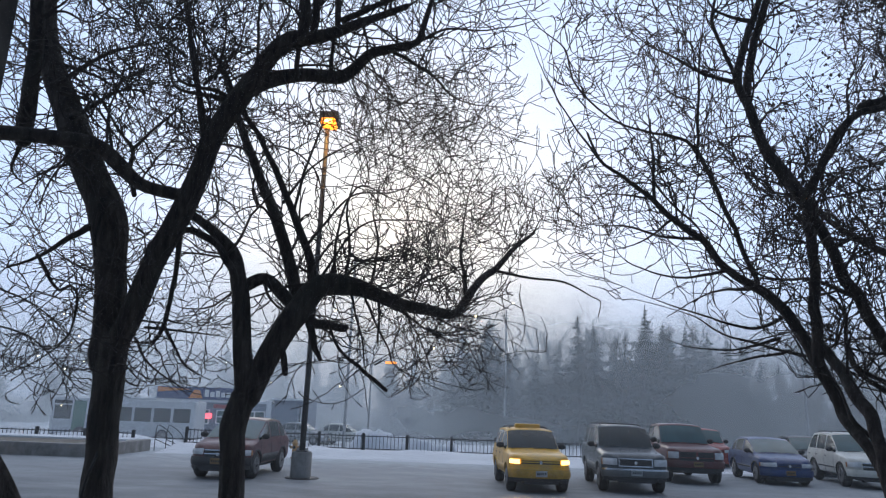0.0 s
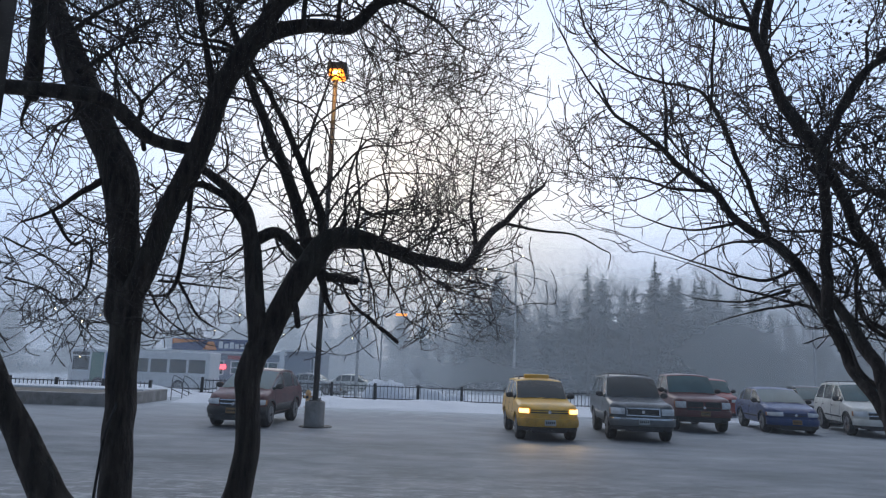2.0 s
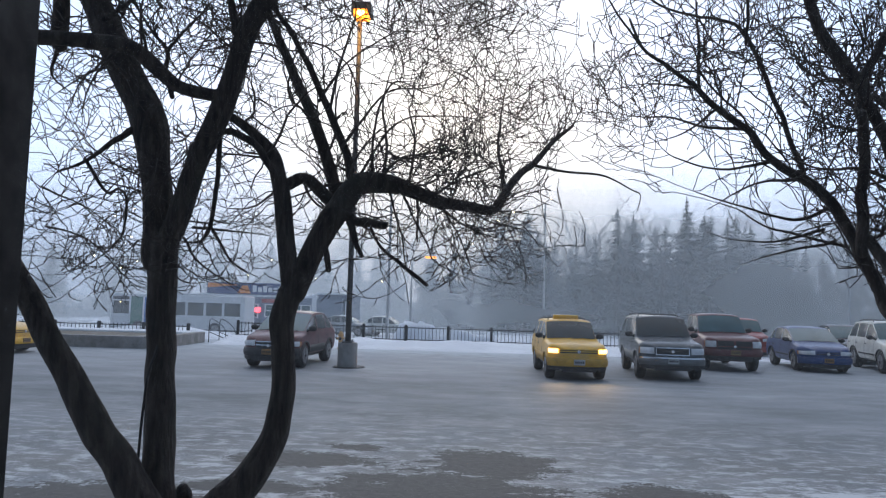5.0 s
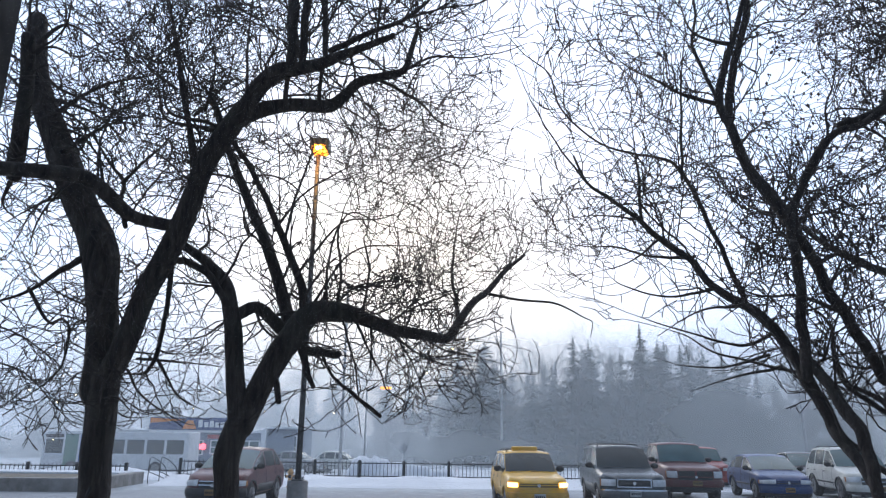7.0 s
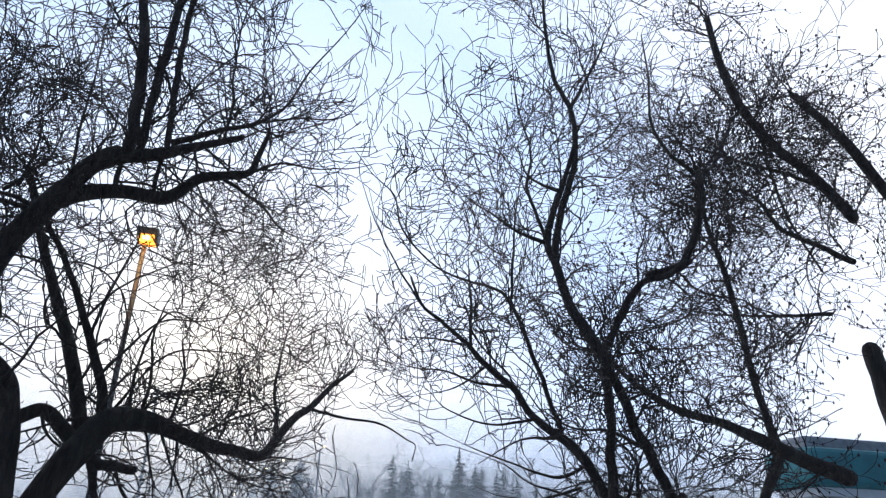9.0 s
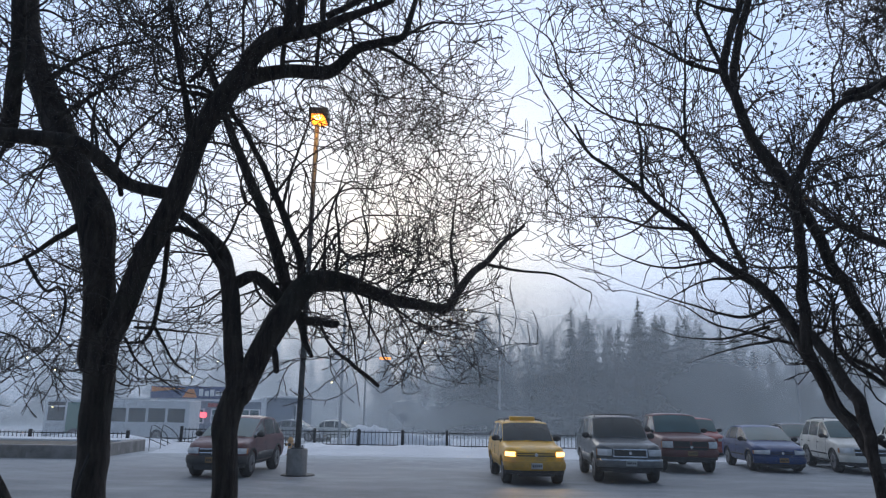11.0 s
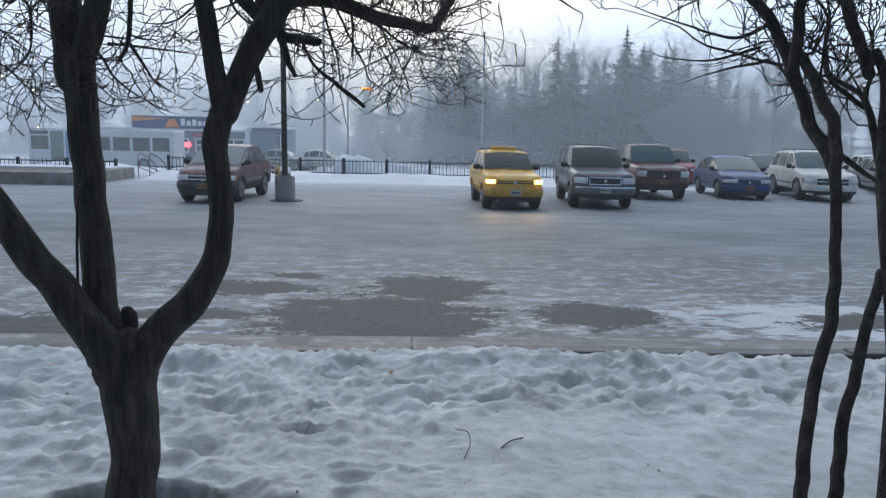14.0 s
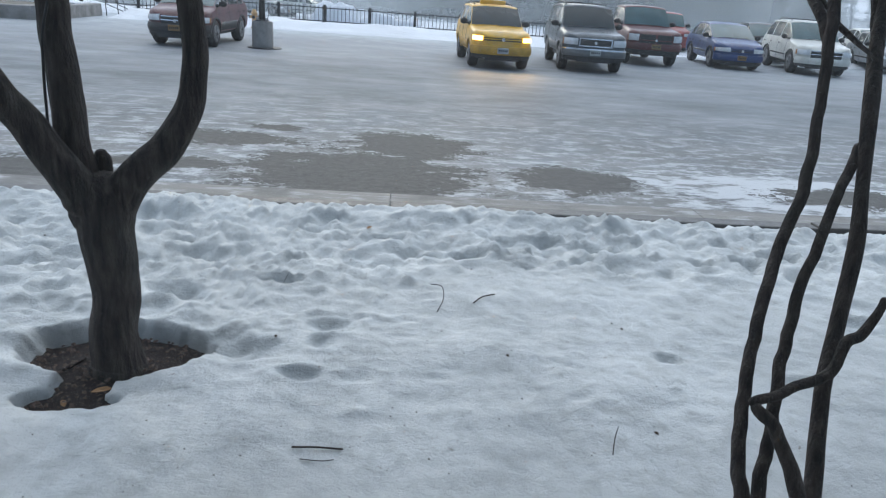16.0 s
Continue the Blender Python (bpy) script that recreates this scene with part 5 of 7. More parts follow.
def vehicle(name, label, m, paint, L, W, H, base, front, wheel_r, hood, belt, cab, glass=GLASS_DARK, screen=GLASS_FROST, lit=False, rack=False, two_tone=None, grille="bar", plate=PLATE_Y, pillars=(0.36, 0.70), category="car", bed=None, lens_h=0.11, lens_w=0.30, nose=0.10, lean=0.12, ride=0.85):
    """A parked road vehicle; its origin lies on the ground under the middle of the front axle, its nose points to -y.
    front: overhang; base: wheelbase; hood: heights at nose and cowl; cab: y of screen foot, roof front, roof rear, rear foot."""
    e = thing(name, m, label, category, "parked vehicles")
    W, L, base, front = W * 0.92, L * 0.90, base * 0.90, front * 0.92
    cab = [c * 0.90 for c in cab]
    half = W / 2
    y0, y1 = -front, L - front
    sill, arch = wheel_r * ride, wheel_r * 1.20
    bow, tail, power = 0.16 + nose * 3.2, 0.22, 2.7
    wr = half * 0.77

    def width(y):
        s = min(1.0, max(0.0, (y - y0) / bow))
        w = (1 - (1 - s) ** power) ** (1 / power)
        s = min(1.0, max(0.0, (y1 - y) / tail))
        return half * w * (0.86 + 0.14 * (1 - (1 - s) ** 2.2))

    def nose_y(x):
        u = min(0.985, abs(x) / half)
        return y0 + bow * (1 - (1 - u ** power) ** (1 / power))

    def top(y):
        if y < cab[0]:
            s = min(1.0, max(0.0, (y - y0) / 0.34))
            return hood[0] + (hood[1] - hood[0]) * max(0, y - y0) / (cab[0] - y0) - 0.13 * (1 - s) ** 2.4
        if y < cab[1]:
            s = (y - cab[0]) / (cab[1] - cab[0])
            return hood[1] + (H - hood[1]) * s * (1.16 - 0.16 * s)
        if y < cab[2]:
            s = (y - cab[1]) / (cab[2] - cab[1])
            return H + 0.035 * math.sin(math.pi * s)
        low = bed or belt + 0.02
        if y < cab[3]:
            s = (y - cab[2]) / (cab[3] - cab[2])
            return H + (low - H) * s * (0.7 + 0.3 * s)
        return low - 0.08 * max(0, 1 - (y1 - y) / 0.14) ** 2

    def waist(y):
        b = hood[1] - 0.04 + (belt - hood[1] + 0.04) * min(1, max(0, (y - cab[0]) / 0.35))
        return min(b, top(y) - 0.045)

    def side_x(y, z):
        q = (z - sill) / max(0.2, waist(y) - sill)
        return width(y) * (1 - 0.07 * max(0, 1 - q / 0.45) ** 2 - 0.05 * max(0, (q - 0.5) / 0.5) ** 2)

    def set_back(p):
        """The nose leans back a little as it rises."""
        f = max(0.0, 1 - (p[1] - y0) / 0.75)
        return (p[0], p[1] + lean * f * f * (p[2] - 0.42), p[2])

    def section(y):
        w, t, z6 = width(y), top(y), waist(y)
        b = sill + (0.07 if y < y0 + 0.2 or y > y1 - 0.15 else 0.0)
        for yy in (0.0, base):
            if abs(y - yy) < arch:
                b = max(b, wheel_r * 0.9 + math.sqrt(arch * arch - (y - yy) ** 2))
        b = min(b, z6 - 0.14)
        rise = t - z6
        open_ = min(1.0, max(0.0, (y - cab[0]) / max(0.1, cab[1] - cab[0]))) if y < cab[2] else min(1.0, max(0.0, (cab[3] - y) / max(0.1, cab[3] - cab[2])))
        k = w / half
        rail = (half * 0.86 + (wr - half * 0.86) * open_) * k
        foot = w * 0.945
        pts = [(0.0, b), (side_x(y, b) * 0.9, b)]
        for q in (0.06, 0.35, 0.68, 0.9):
            z = b + (z6 - b) * q
            pts.append((side_x(y, z), z))
        pts.append((foot, z6))
        for q in (0.07, 0.46, 0.85, 0.955):
            pts.append((foot + (rail - foot) * q ** 1.15, z6 + rise * q))
        pts += [(rail * 0.80, t - 0.004), (rail * 0.42, t + 0.014), (0.0, t + 0.018)]
        return pts

    cuts = [cab[0] + 0.10 * (cab[1] - cab[0])] + [cab[0] + (cab[3] - cab[0]) * a for a in pillars] + [cab[2] + 0.55 * (cab[3] - cab[2])]
    wins = [(a + 0.035, b - 0.035) for a, b in zip(cuts, cuts[1:])]
    scr = (cab[0] + 0.06 * (cab[1] - cab[0]), cab[0] + 0.93 * (cab[1] - cab[0]))
    rear = (cab[2] + 0.10 * (cab[3] - cab[2]), cab[2] + 0.80 * (cab[3] - cab[2]))
    st = [y0 + bow * s for s in (0.012, 0.05, 0.12, 0.22, 0.36, 0.55, 0.78, 1.0)] + [y1 - tail * s for s in (1.0, 0.6, 0.3, 0.1, 0.0)]
    st += list(np.linspace(cab[0], cab[1], 7)) + list(np.linspace(cab[1], cab[2], 6)) + list(np.linspace(cab[2], cab[3], 6)) + [cab[0] + 0.35, scr[0], scr[1], rear[0], rear[1]]
    st += [yy + arch * math.cos(a) for yy in (0.0, base) for a in np.linspace(0.02, math.pi - 0.02, 13)] + [v for w in wins for v in w]
    fixed = {round(v, 5) for w in wins + [scr, rear] for v in w}
    stations = []
    for y in sorted(v for v in st if y0 <= v <= y1):
        if stations and y - stations[-1] < 0.012:
            if round(y, 5) in fixed:
                stations[-1] = y
            continue
        stations.append(y)
    rings = []
    for y in stations:
        h = section(y)
        rings.append([set_back((x, y, z)) for x, z in h] + [set_back((-x, y, z)) for x, z in reversed(h[1:-1])])
    n = len(rings[0])
    zones = {}
    for i in range(len(rings) - 1):
        ym = (stations[i] + stations[i + 1]) / 2
        for k in range(n):
            seg = k if k < 13 else n - 1 - k
            zone = "body"
            if seg in (7, 8):
                for j, (a, b) in enumerate(wins):
                    if a < ym < b:
                        zone = "side_window%d%s" % (j, k < 13)
            elif seg >= 10:
                if scr[0] < ym < scr[1]:
                    zone = "windscreen"
                elif rear[0] < ym < rear[1]:
                    zone = "rear_window"
            zones.setdefault(zone, []).append(((i, k), (i, (k + 1) % n), (i + 1, (k + 1) % n), (i + 1, k)))
    for zone, quads in zones.items():
        bm = bmesh.new()
        vs = {}
        for q in quads:
            for c in q:
                if c not in vs:
                    vs[c] = bm.verts.new(rings[c[0]][c[1]])
            bm.faces.new([vs[c] for c in q])
        if zone == "body":
            for i in (0, len(rings) - 1):
                bm.faces.new([vs[(i, k)] for k in range(n)])
        bmesh.ops.recalc_face_normals(bm, faces=bm.faces[:])
        mid = Vector((0, (y0 + y1) / 2, 0.7))
        out = sum((f.normal.dot(f.calc_center_median() - mid) for f in bm.faces))
        if out < 0:
            bmesh.ops.reverse_faces(bm, faces=bm.faces[:])
        for ed in bm.edges:
            ed.smooth = ed.calc_face_angle(0.0) < 0.62
        if zone == "body":
            part("body", bm, paint, e, smooth=True)
        elif zone == "windscreen":
            part(zone, bm, screen, e, "frosted windscreen" if screen is GLASS_FROST else "dark windscreen", smooth=True)
        elif zone == "rear_window":
            part(zone, bm, glass, e, smooth=True)
        else:
            part("side_window", bm, glass, e, smooth=True)
    part("underbody", box(-half * 0.80, half * 0.80, y0 + 0.4, y1 - 0.3, wheel_r * 0.80, min(belt - 0.28, wheel_r * 2.0)), BLACK, e)

    def patch(nm, x0, x1, z0, z1, out, mat, lab="", parent=None, bulge=0.0, cut=0.0):
        """A panel of some thickness that follows the curve of the nose; cut: its inner edge lies lower."""
        nx, nz = max(2, int((x1 - x0) / 0.05)), 4 if bulge else 2
        bm = bmesh.new()
        grid = []
        for lay in (0, 1):
            for j in range(nz + 1):
                for i in range(nx + 1):
                    x = x0 + (x1 - x0) * i / nx
                    v = j / nz
                    drop = cut * (1 - abs(x) / half) * v
                    z = z0 + (z1 - z0) * v - drop
                    d = out + bulge * (1 - (2 * v - 1) ** 2) if lay else -0.06
                    y = nose_y(x) - d
                    grid.append(bm.verts.new(set_back((x * (1 + max(0, d) * 0.5), y, z))))
        st_ = (nx + 1) * (nz + 1)
        for j in range(nz):
            for i in range(nx):
                a = st_ + j * (nx + 1) + i
                bm.faces.new((grid[a], grid[a + 1], grid[a + nx + 2], grid[a + nx + 1]))
        rim = [j * (nx + 1) for j in range(nz + 1)], [j * (nx + 1) + nx for j in range(nz + 1)], list(range(nx + 1)), [nz * (nx + 1) + i for i in range(nx + 1)]
        for line in rim:
            for a, b in zip(line, line[1:]):
                bm.faces.new((grid[a], grid[b], grid[b + st_], grid[a + st_]))
        bmesh.ops.recalc_face_normals(bm, faces=bm.faces[:])
        for ed in bm.edges:
            ed.smooth = ed.calc_face_angle(0.0) < 0.6
        return part(nm, bm, mat, parent or e, lab, smooth=True)

    def seam(nm, line, wide, mat, s, lift=0.003):
        """A narrow strip on the body's side along (y, z) stations."""
        bm = bmesh.new()
        rows = []
        for i, (y, z) in enumerate(line):
            a, b = line[max(0, i - 1)], line[min(len(line) - 1, i + 1)]
            d = Vector((b[0] - a[0], b[1] - a[1])).normalized()
            pts = []
            for q in (-0.5, 0.5):
                yy, zz = y - d.y * wide * q, z + d.x * wide * q
                pts += [bm.verts.new((s * (side_x(yy, zz) + lift), yy, zz)), bm.verts.new((s * (side_x(yy, zz) - 0.012), yy, zz))]
            rows.append(pts)
        for a, b in zip(rows, rows[1:]):
            for i, j in ((0, 2), (1, 0), (2, 3)):
                bm.faces.new((a[i], a[j], b[j], b[i]))
        bmesh.ops.recalc_face_normals(bm, faces=bm.faces[:])
        return part(nm, bm, mat, e, smooth=True)

    for s in (-1, 1):
        doors = [cab[0] + 0.22] + cuts[1:-1]
        for y in doors + ([cuts[-1] + 0.02] if not bed and base - arch < cuts[-1] < base - arch * 0.4 else []):
            seam("door_seam", [(y, z) for z in np.linspace(sill + 0.06, waist(y) - 0.01, 6)], 0.012, BLACK, s, 0.002)
        if two_tone:
            seam("side_cladding", [(y, sill + 0.17) for y in np.linspace(arch + 0.04, base - arch - 0.04, 8)], 0.22, two_tone, s, 0.012)
        else:
            seam("rub_strip", [(y, sill + 0.22) for y in np.linspace(arch + 0.06, base - arch - 0.06, 8)], 0.05, BLACK, s, 0.008)
        for yy in (0.0, base):
            ang = np.linspace(0.12, math.pi - 0.12, 15)
            seam("arch_lip", [(yy + (arch + 0.012) * math.cos(a), wheel_r * 0.9 + (arch + 0.012) * math.sin(a)) for a in ang if wheel_r * 0.9 + arch * math.sin(a) < waist(yy) - 0.03], 0.045, two_tone or BLACK, s, 0.014)
        mx, my, mz = s * (half * 0.95 + 0.10), cab[0] + 0.34, belt + 0.07
        bm = bmesh.new()
        bmesh.ops.create_icosphere(bm, subdivisions=2, radius=1)
        bm.transform(pose(mx, my, mz) @ Matrix.Diagonal((0.115, 0.07, 0.085, 1)))
        mir = part("mirror", bm, BLACK, e, smooth=True)
        part("mirror_arm", box(min(mx, mx - s * 0.16), max(mx, mx - s * 0.16), my - 0.03, my + 0.03, mz - 0.07, mz - 0.03, 0.01), BLACK, mir)
        for a in cuts[1:]:
            y = a - 0.16
            seam("door_handle", [(y - 0.09, belt - 0.17), (y, belt - 0.165), (y + 0.09, belt - 0.17)], 0.032, BLACK, s, 0.022)
        hz = hood[0] - 0.10 - lens_h / 2
        xa, xb = half * 0.955 - lens_w, half * 0.955
        part_x = (xa, xb) if s > 0 else (-xb, -xa)
        patch("headlight", *part_x, hz - lens_h / 2, hz + lens_h / 2, 0.012, LIT if lit else LENS, "lit yellowish headlight" if lit else "clear headlight", bulge=0.02, cut=0.0 if nose < 0.11 else -0.06)
        xc, xd = half * 0.958, half * 0.978
        patch("turn_lamp", *((xc, xd) if s > 0 else (-xd, -xc)), hz - lens_h / 2, hz + lens_h / 2, 0.012, AMBER, "amber turn lamp")
        part("tail_lamp", box(s * half * 0.84 - 0.07, s * half * 0.84 + 0.07, y1 - 0.10, y1 + 0.012, belt - 0.45, belt - 0.10, 0.012), TAIL, e)
        rod("wiper", [(s * 0.30 - 0.30, cab[0] + 0.00, hood[1] + 0.035), (s * 0.30, cab[0] + 0.03, hood[1] + 0.055), (s * 0.30 + 0.24, cab[0] + 0.04, hood[1] + 0.05)], 0.008, BLACK, e)
        fz = sill + wheel_r * 0.22 - 0.06
        patch("fog_lamp", *((half * 0.62, half * 0.80) if s > 0 else (-half * 0.80, -half * 0.62)), fz - 0.11, fz - 0.03, 0.03, BLACK)
    gz = hood[0] - 0.11 - lens_h / 2
    gw = half * 0.955 - lens_w - 0.035
    gh = lens_h * {"bar": 1.0, "chrome": 1.1, "cross": 1.75}.get(grille, 1.6)
    gz -= 0 if grille in ("bar", "chrome") else lens_h * 0.30
    patch("grille", -gw, gw, gz - gh / 2, gz + gh / 2, 0.008, BLACK)
    bright = CHROME if grille in ("chrome", "big") else paint
    bars = (-0.5, 0.5) if grille == "chrome" else ((0.0,) if grille == "cross" else (-0.5, 0.05, 0.5))
    for dz in bars:
        patch("grille_bar", -gw, gw, gz + gh * dz - 0.014, gz + gh * dz + 0.014, 0.024, bright, "dull chrome bar" if bright is CHROME else "")
    for k in range(5):
        z = gz - gh / 2 + gh * (k + 0.5) / 5
        patch("grille_slat", -gw * 0.97, gw * 0.97, z - 0.006, z + 0.006, 0.014, POLE)
    if grille == "chrome":
        for s in (-1, 1):
            patch("grille_bar", *((gw - 0.03, gw) if s > 0 else (-gw, -gw + 0.03)), gz - gh / 2, gz + gh / 2, 0.024, CHROME, "dull chrome bar")
    if grille == "cross":
        patch("grille_bar", -0.03, 0.03, gz - gh / 2, gz + gh / 2, 0.024, paint)
    part("emblem", cyl(0.05, 0.045, 0.02, pose(*set_back((0, y0 - 0.03, gz))) @ pose(0, 0, 0, 90, 0, 0), 14), CHROME, e)
    # bumper, plate, lower intake
    bz = sill + wheel_r * 0.22
    patch("front_bumper", -half * 0.975, half * 0.975, bz - 0.06, bz + 0.15, 0.035, two_tone or paint, bulge=0.03)
    if grille == "chrome":
        patch("bumper_strip", -half * 0.97, half * 0.97, bz + 0.11, bz + 0.155, 0.055, CHROME, "dull chrome bumper strip")
    patch("lower_intake", -half * 0.55, half * 0.55, bz - 0.20, bz - 0.06, 0.01, BLACK)
    patch("valance", -half * 0.95, half * 0.95, bz - 0.15, bz - 0.05, 0.004, BLACK)
    part("rear_bumper", box(-half * 0.84, half * 0.84, y1 - 0.2, y1 + 0.06, bz - 0.05, bz + 0.18, 0.04, 2), two_tone or paint, e)
    pl = part("number_plate", box(-0.145, 0.145, y0 - 0.090, y0 - 0.055, bz - 0.02, bz + 0.125, 0.004), plate, e)
    for k in range(5):
        part("plate_bar", box(-0.115 + 0.05 * k, -0.085 + 0.05 * k, y0 - 0.094, y0 - 0.080, bz + 0.03, bz + 0.08), BLACK, pl)
    for y in (0.0, base):
        for s in (-1, 1):
            wheel(e, s * (half - 0.135), y, wheel_r, 0.23, s)
    if rack:
        for s in (-1, 1):
            rod("roof_rail", [(s * wr * 0.86, cab[1] + 0.25, H + 0.0), (s * wr * 0.86, cab[1] + 0.4, H + 0.065), (s * wr * 0.86, cab[2] - 0.3, H + 0.065), (s * wr * 0.86, cab[2] - 0.15, H + 0.0)], 0.018, BLACK, e)
        for y in (cab[1] + 0.7, cab[2] - 0.6):
            part("rack_bar", box(-wr * 0.86, wr * 0.86, y - 0.02, y + 0.02, H + 0.05, H + 0.08, 0.008), BLACK, e)
    if bed:
        part("bed_floor", box(-half * 0.80, half * 0.80, cab[3] + 0.1, y1 - 0.1, bed + 0.032, bed + 0.045), BLACK, e)
    return e


SALT = (0.27, 0.26, 0.25)
P_TAXI = plain("taxi_yellow_paint", (0.72, 0.40, 0.025), 0.35, vary=0.12, dirt=(0.44, 0.34, 0.19))
P_SUV = plain("dark_blue_grey_paint", (0.040, 0.055, 0.070), 0.3, 0.2, dirt=(0.055, 0.062, 0.07))
P_SILVER = plain("grey_cladding", (0.11, 0.12, 0.125), 0.5, 0.2, dirt=(0.14, 0.14, 0.14))
P_MAROON = plain("maroon_paint", (0.095, 0.016, 0.018), 0.35, dirt=(0.085, 0.038, 0.036))
P_BLUE = plain("blue_paint", (0.007, 0.033, 0.14), 0.32, dirt=(0.018, 0.046, 0.10))
P_WHITE = plain("pearl_white_paint", (0.60, 0.60, 0.56), 0.35, vary=0.08, dirt=(0.33, 0.31, 0.25))
P_RED = plain("dark_red_paint", (0.085, 0.010, 0.014), 0.38, dirt=(0.065, 0.028, 0.030))
P_BRIGHT = plain("red_paint", (0.30, 0.05, 0.04), 0.4, dirt=(0.22, 0.15, 0.14))
P_DARK = plain("charcoal_paint", (0.03, 0.034, 0.04), 0.35, dirt=(0.12, 0.12, 0.125))
P_GREYCAR = plain("grey_paint", (0.22, 0.24, 0.26), 0.4, dirt=SALT)

taxi = vehicle("taxi", "dirty yellow taxi with lit headlights on ice", pose(2.70, 19.35, 0, 0, 0, 2), P_TAXI, 4.55, 1.76, 1.55, 2.75, 0.80, 0.34, (0.93, 1.02), 1.05, (0.55, 1.25, 3.15, 3.55), GLASS_DARK, GLASS_DARK, lit=True, rack=True, two_tone=plain("taxi_bumper", (0.42, 0.24, 0.03), 0.6), plate=PLATE_W, pillars=(0.38, 0.68), category="taxi", lens_h=0.11, lens_w=0.24, ride=1.08)
for s in (-0.55, 0.55):
    beam = new("headlight_beam", bpy.data.lights.new("headlight_beam", "SPOT"))
    beam.data.energy, beam.data.color, beam.data.spot_size, beam.data.spot_blend, beam.data.shadow_soft_size = 26, (1.0, 0.62, 0.22), radians(80), 0.8, 0.08
    beam.matrix_world = look((2.70 + s, 18.55, 0.68), (2.70 + s, 16.2, -0.3))
sign = new("roof_sign")
sign.parent, sign.location = taxi, (0, 1.58, 1.55)
part("sign_box", box(-0.36, 0.36, -0.13, 0.13, 0.02, 0.15, 0.035, 3), P_TAXI, sign, "yellow roof sign")
part("sign_foot", box(-0.30, 0.30, -0.10, 0.10, -0.01, 0.03), BLACK, sign)
vehicle("suv", "dark blue-grey full-size SUV with roof rack on ice", pose(5.42, 20.15, 0, 0, 0, -4), P_SUV, 5.05, 1.92, 1.72, 2.95, 0.90, 0.37, (1.00, 1.12), 1.13, (0.60, 1.30, 3.70, 4.05), GLASS_DARK, GLASS_DARK, rack=True, two_tone=P_SILVER, grille="chrome", plate=PLATE_W, pillars=(0.34, 0.64), lens_h=0.17, lens_w=0.36, nose=0.06, ride=1.12)
vehicle("pickup_truck", "maroon pickup truck with frosted windscreen", pose(8.35, 23.7, 0, 0, 0, -4), P_MAROON, 5.6, 1.95, 1.80, 3.5, 0.95, 0.40, (1.08, 1.18), 1.22, (0.65, 1.30, 2.55, 2.95), GLASS_DARK, GLASS_FROST, grille="cross", pillars=(0.52,), category="truck", bed=1.25, lens_h=0.20, lens_w=0.30, nose=0.07, ride=1.20)
vehicle("car", "blue compact sedan with frosted windscreen on ice", pose(11.65, 24.4, 0, 0, 0, -6), P_BLUE, 4.4, 1.84, 1.43, 2.62, 0.88, 0.33, (0.79, 0.95), 0.96, (0.20, 1.25, 2.50, 3.35), GLASS_DARK, GLASS_FROST, pillars=(0.42, 0.72), lens_h=0.11, lens_w=0.42, nose=0.13)
vehicle("suv", "dirty pearl-white crossover SUV on ice", pose(14.5, 24.15, 0, 0, 0, -11), P_WHITE, 5.0, 1.98, 1.70, 3.0, 0.98, 0.37, (0.92, 1.08), 1.10, (0.45, 1.35, 3.30, 3.95), GLASS_DARK, GLASS_FROST, rack=True, grille="big", pillars=(0.36, 0.66), lens_h=0.15, lens_w=0.34, nose=0.12, ride=0.98)
vehicle("suv", "dusty dark red crossover beside a lamp post", pose(-5.68, 19.9, 0, 0, 0, -4), P_RED, 4.45, 1.80, 1.54, 2.65, 0.86, 0.35, (0.86, 1.00), 1.03, (0.10, 1.25, 2.60, 3.42), GLASS_DARK, GLASS_FROST, pillars=(0.38, 0.70), lens_h=0.13, lens_w=0.38, nose=0.13, grille="big", two_tone=BLACK, lean=0.2, ride=1.0)
vehicle("suv", "faded red SUV parked behind a maroon truck", pose(11.35, 30.0, 0, 0, 0, -10), P_BRIGHT, 4.5, 1.80, 1.60, 2.6, 0.85, 0.35, (0.95, 1.05), 1.08, (0.5, 1.2, 3.2, 3.5), pillars=(0.38, 0.68))
vehicle("car", "charcoal sedan parked behind a blue car", pose(15.3, 29.0, 0, 0, 0, -8), P_DARK, 4.5, 1.78, 1.45, 2.65, 0.9, 0.32, (0.75, 0.92), 0.94, (0.4, 1.3, 2.5, 3.3), pillars=(0.42, 0.72))
vehicle("car", "dark hatchback parked in the back row", pose(17.6, 29.3, 0, 0, 0, -6), P_DARK, 4.2, 1.76, 1.55, 2.55, 0.85, 0.32, (0.8, 0.98), 1.0, (0.4, 1.2, 2.8, 3.2), pillars=(0.42, 0.72))
vehicle("car", "silver sedan with snowy windscreen", pose(19.4, 27.0, 0, 0, 0, -14), P_GREYCAR, 4.6, 1.80, 1.46, 2.65, 0.9, 0.33, (0.76, 0.95), 0.96, (0.4, 1.3, 2.5, 3.3), pillars=(0.42, 0.72))
vehicle("taxi", "yellow cab waiting beside a concrete planter", pose(-15.2, 21.9, 0, 0, 0, 80), P_TAXI, 4.6, 1.80, 1.55, 2.7, 0.85, 0.33, (0.85, 0.98), 1.0, (0.5, 1.25, 3.0, 3.5), pillars=(0.40, 0.70), category="taxi")
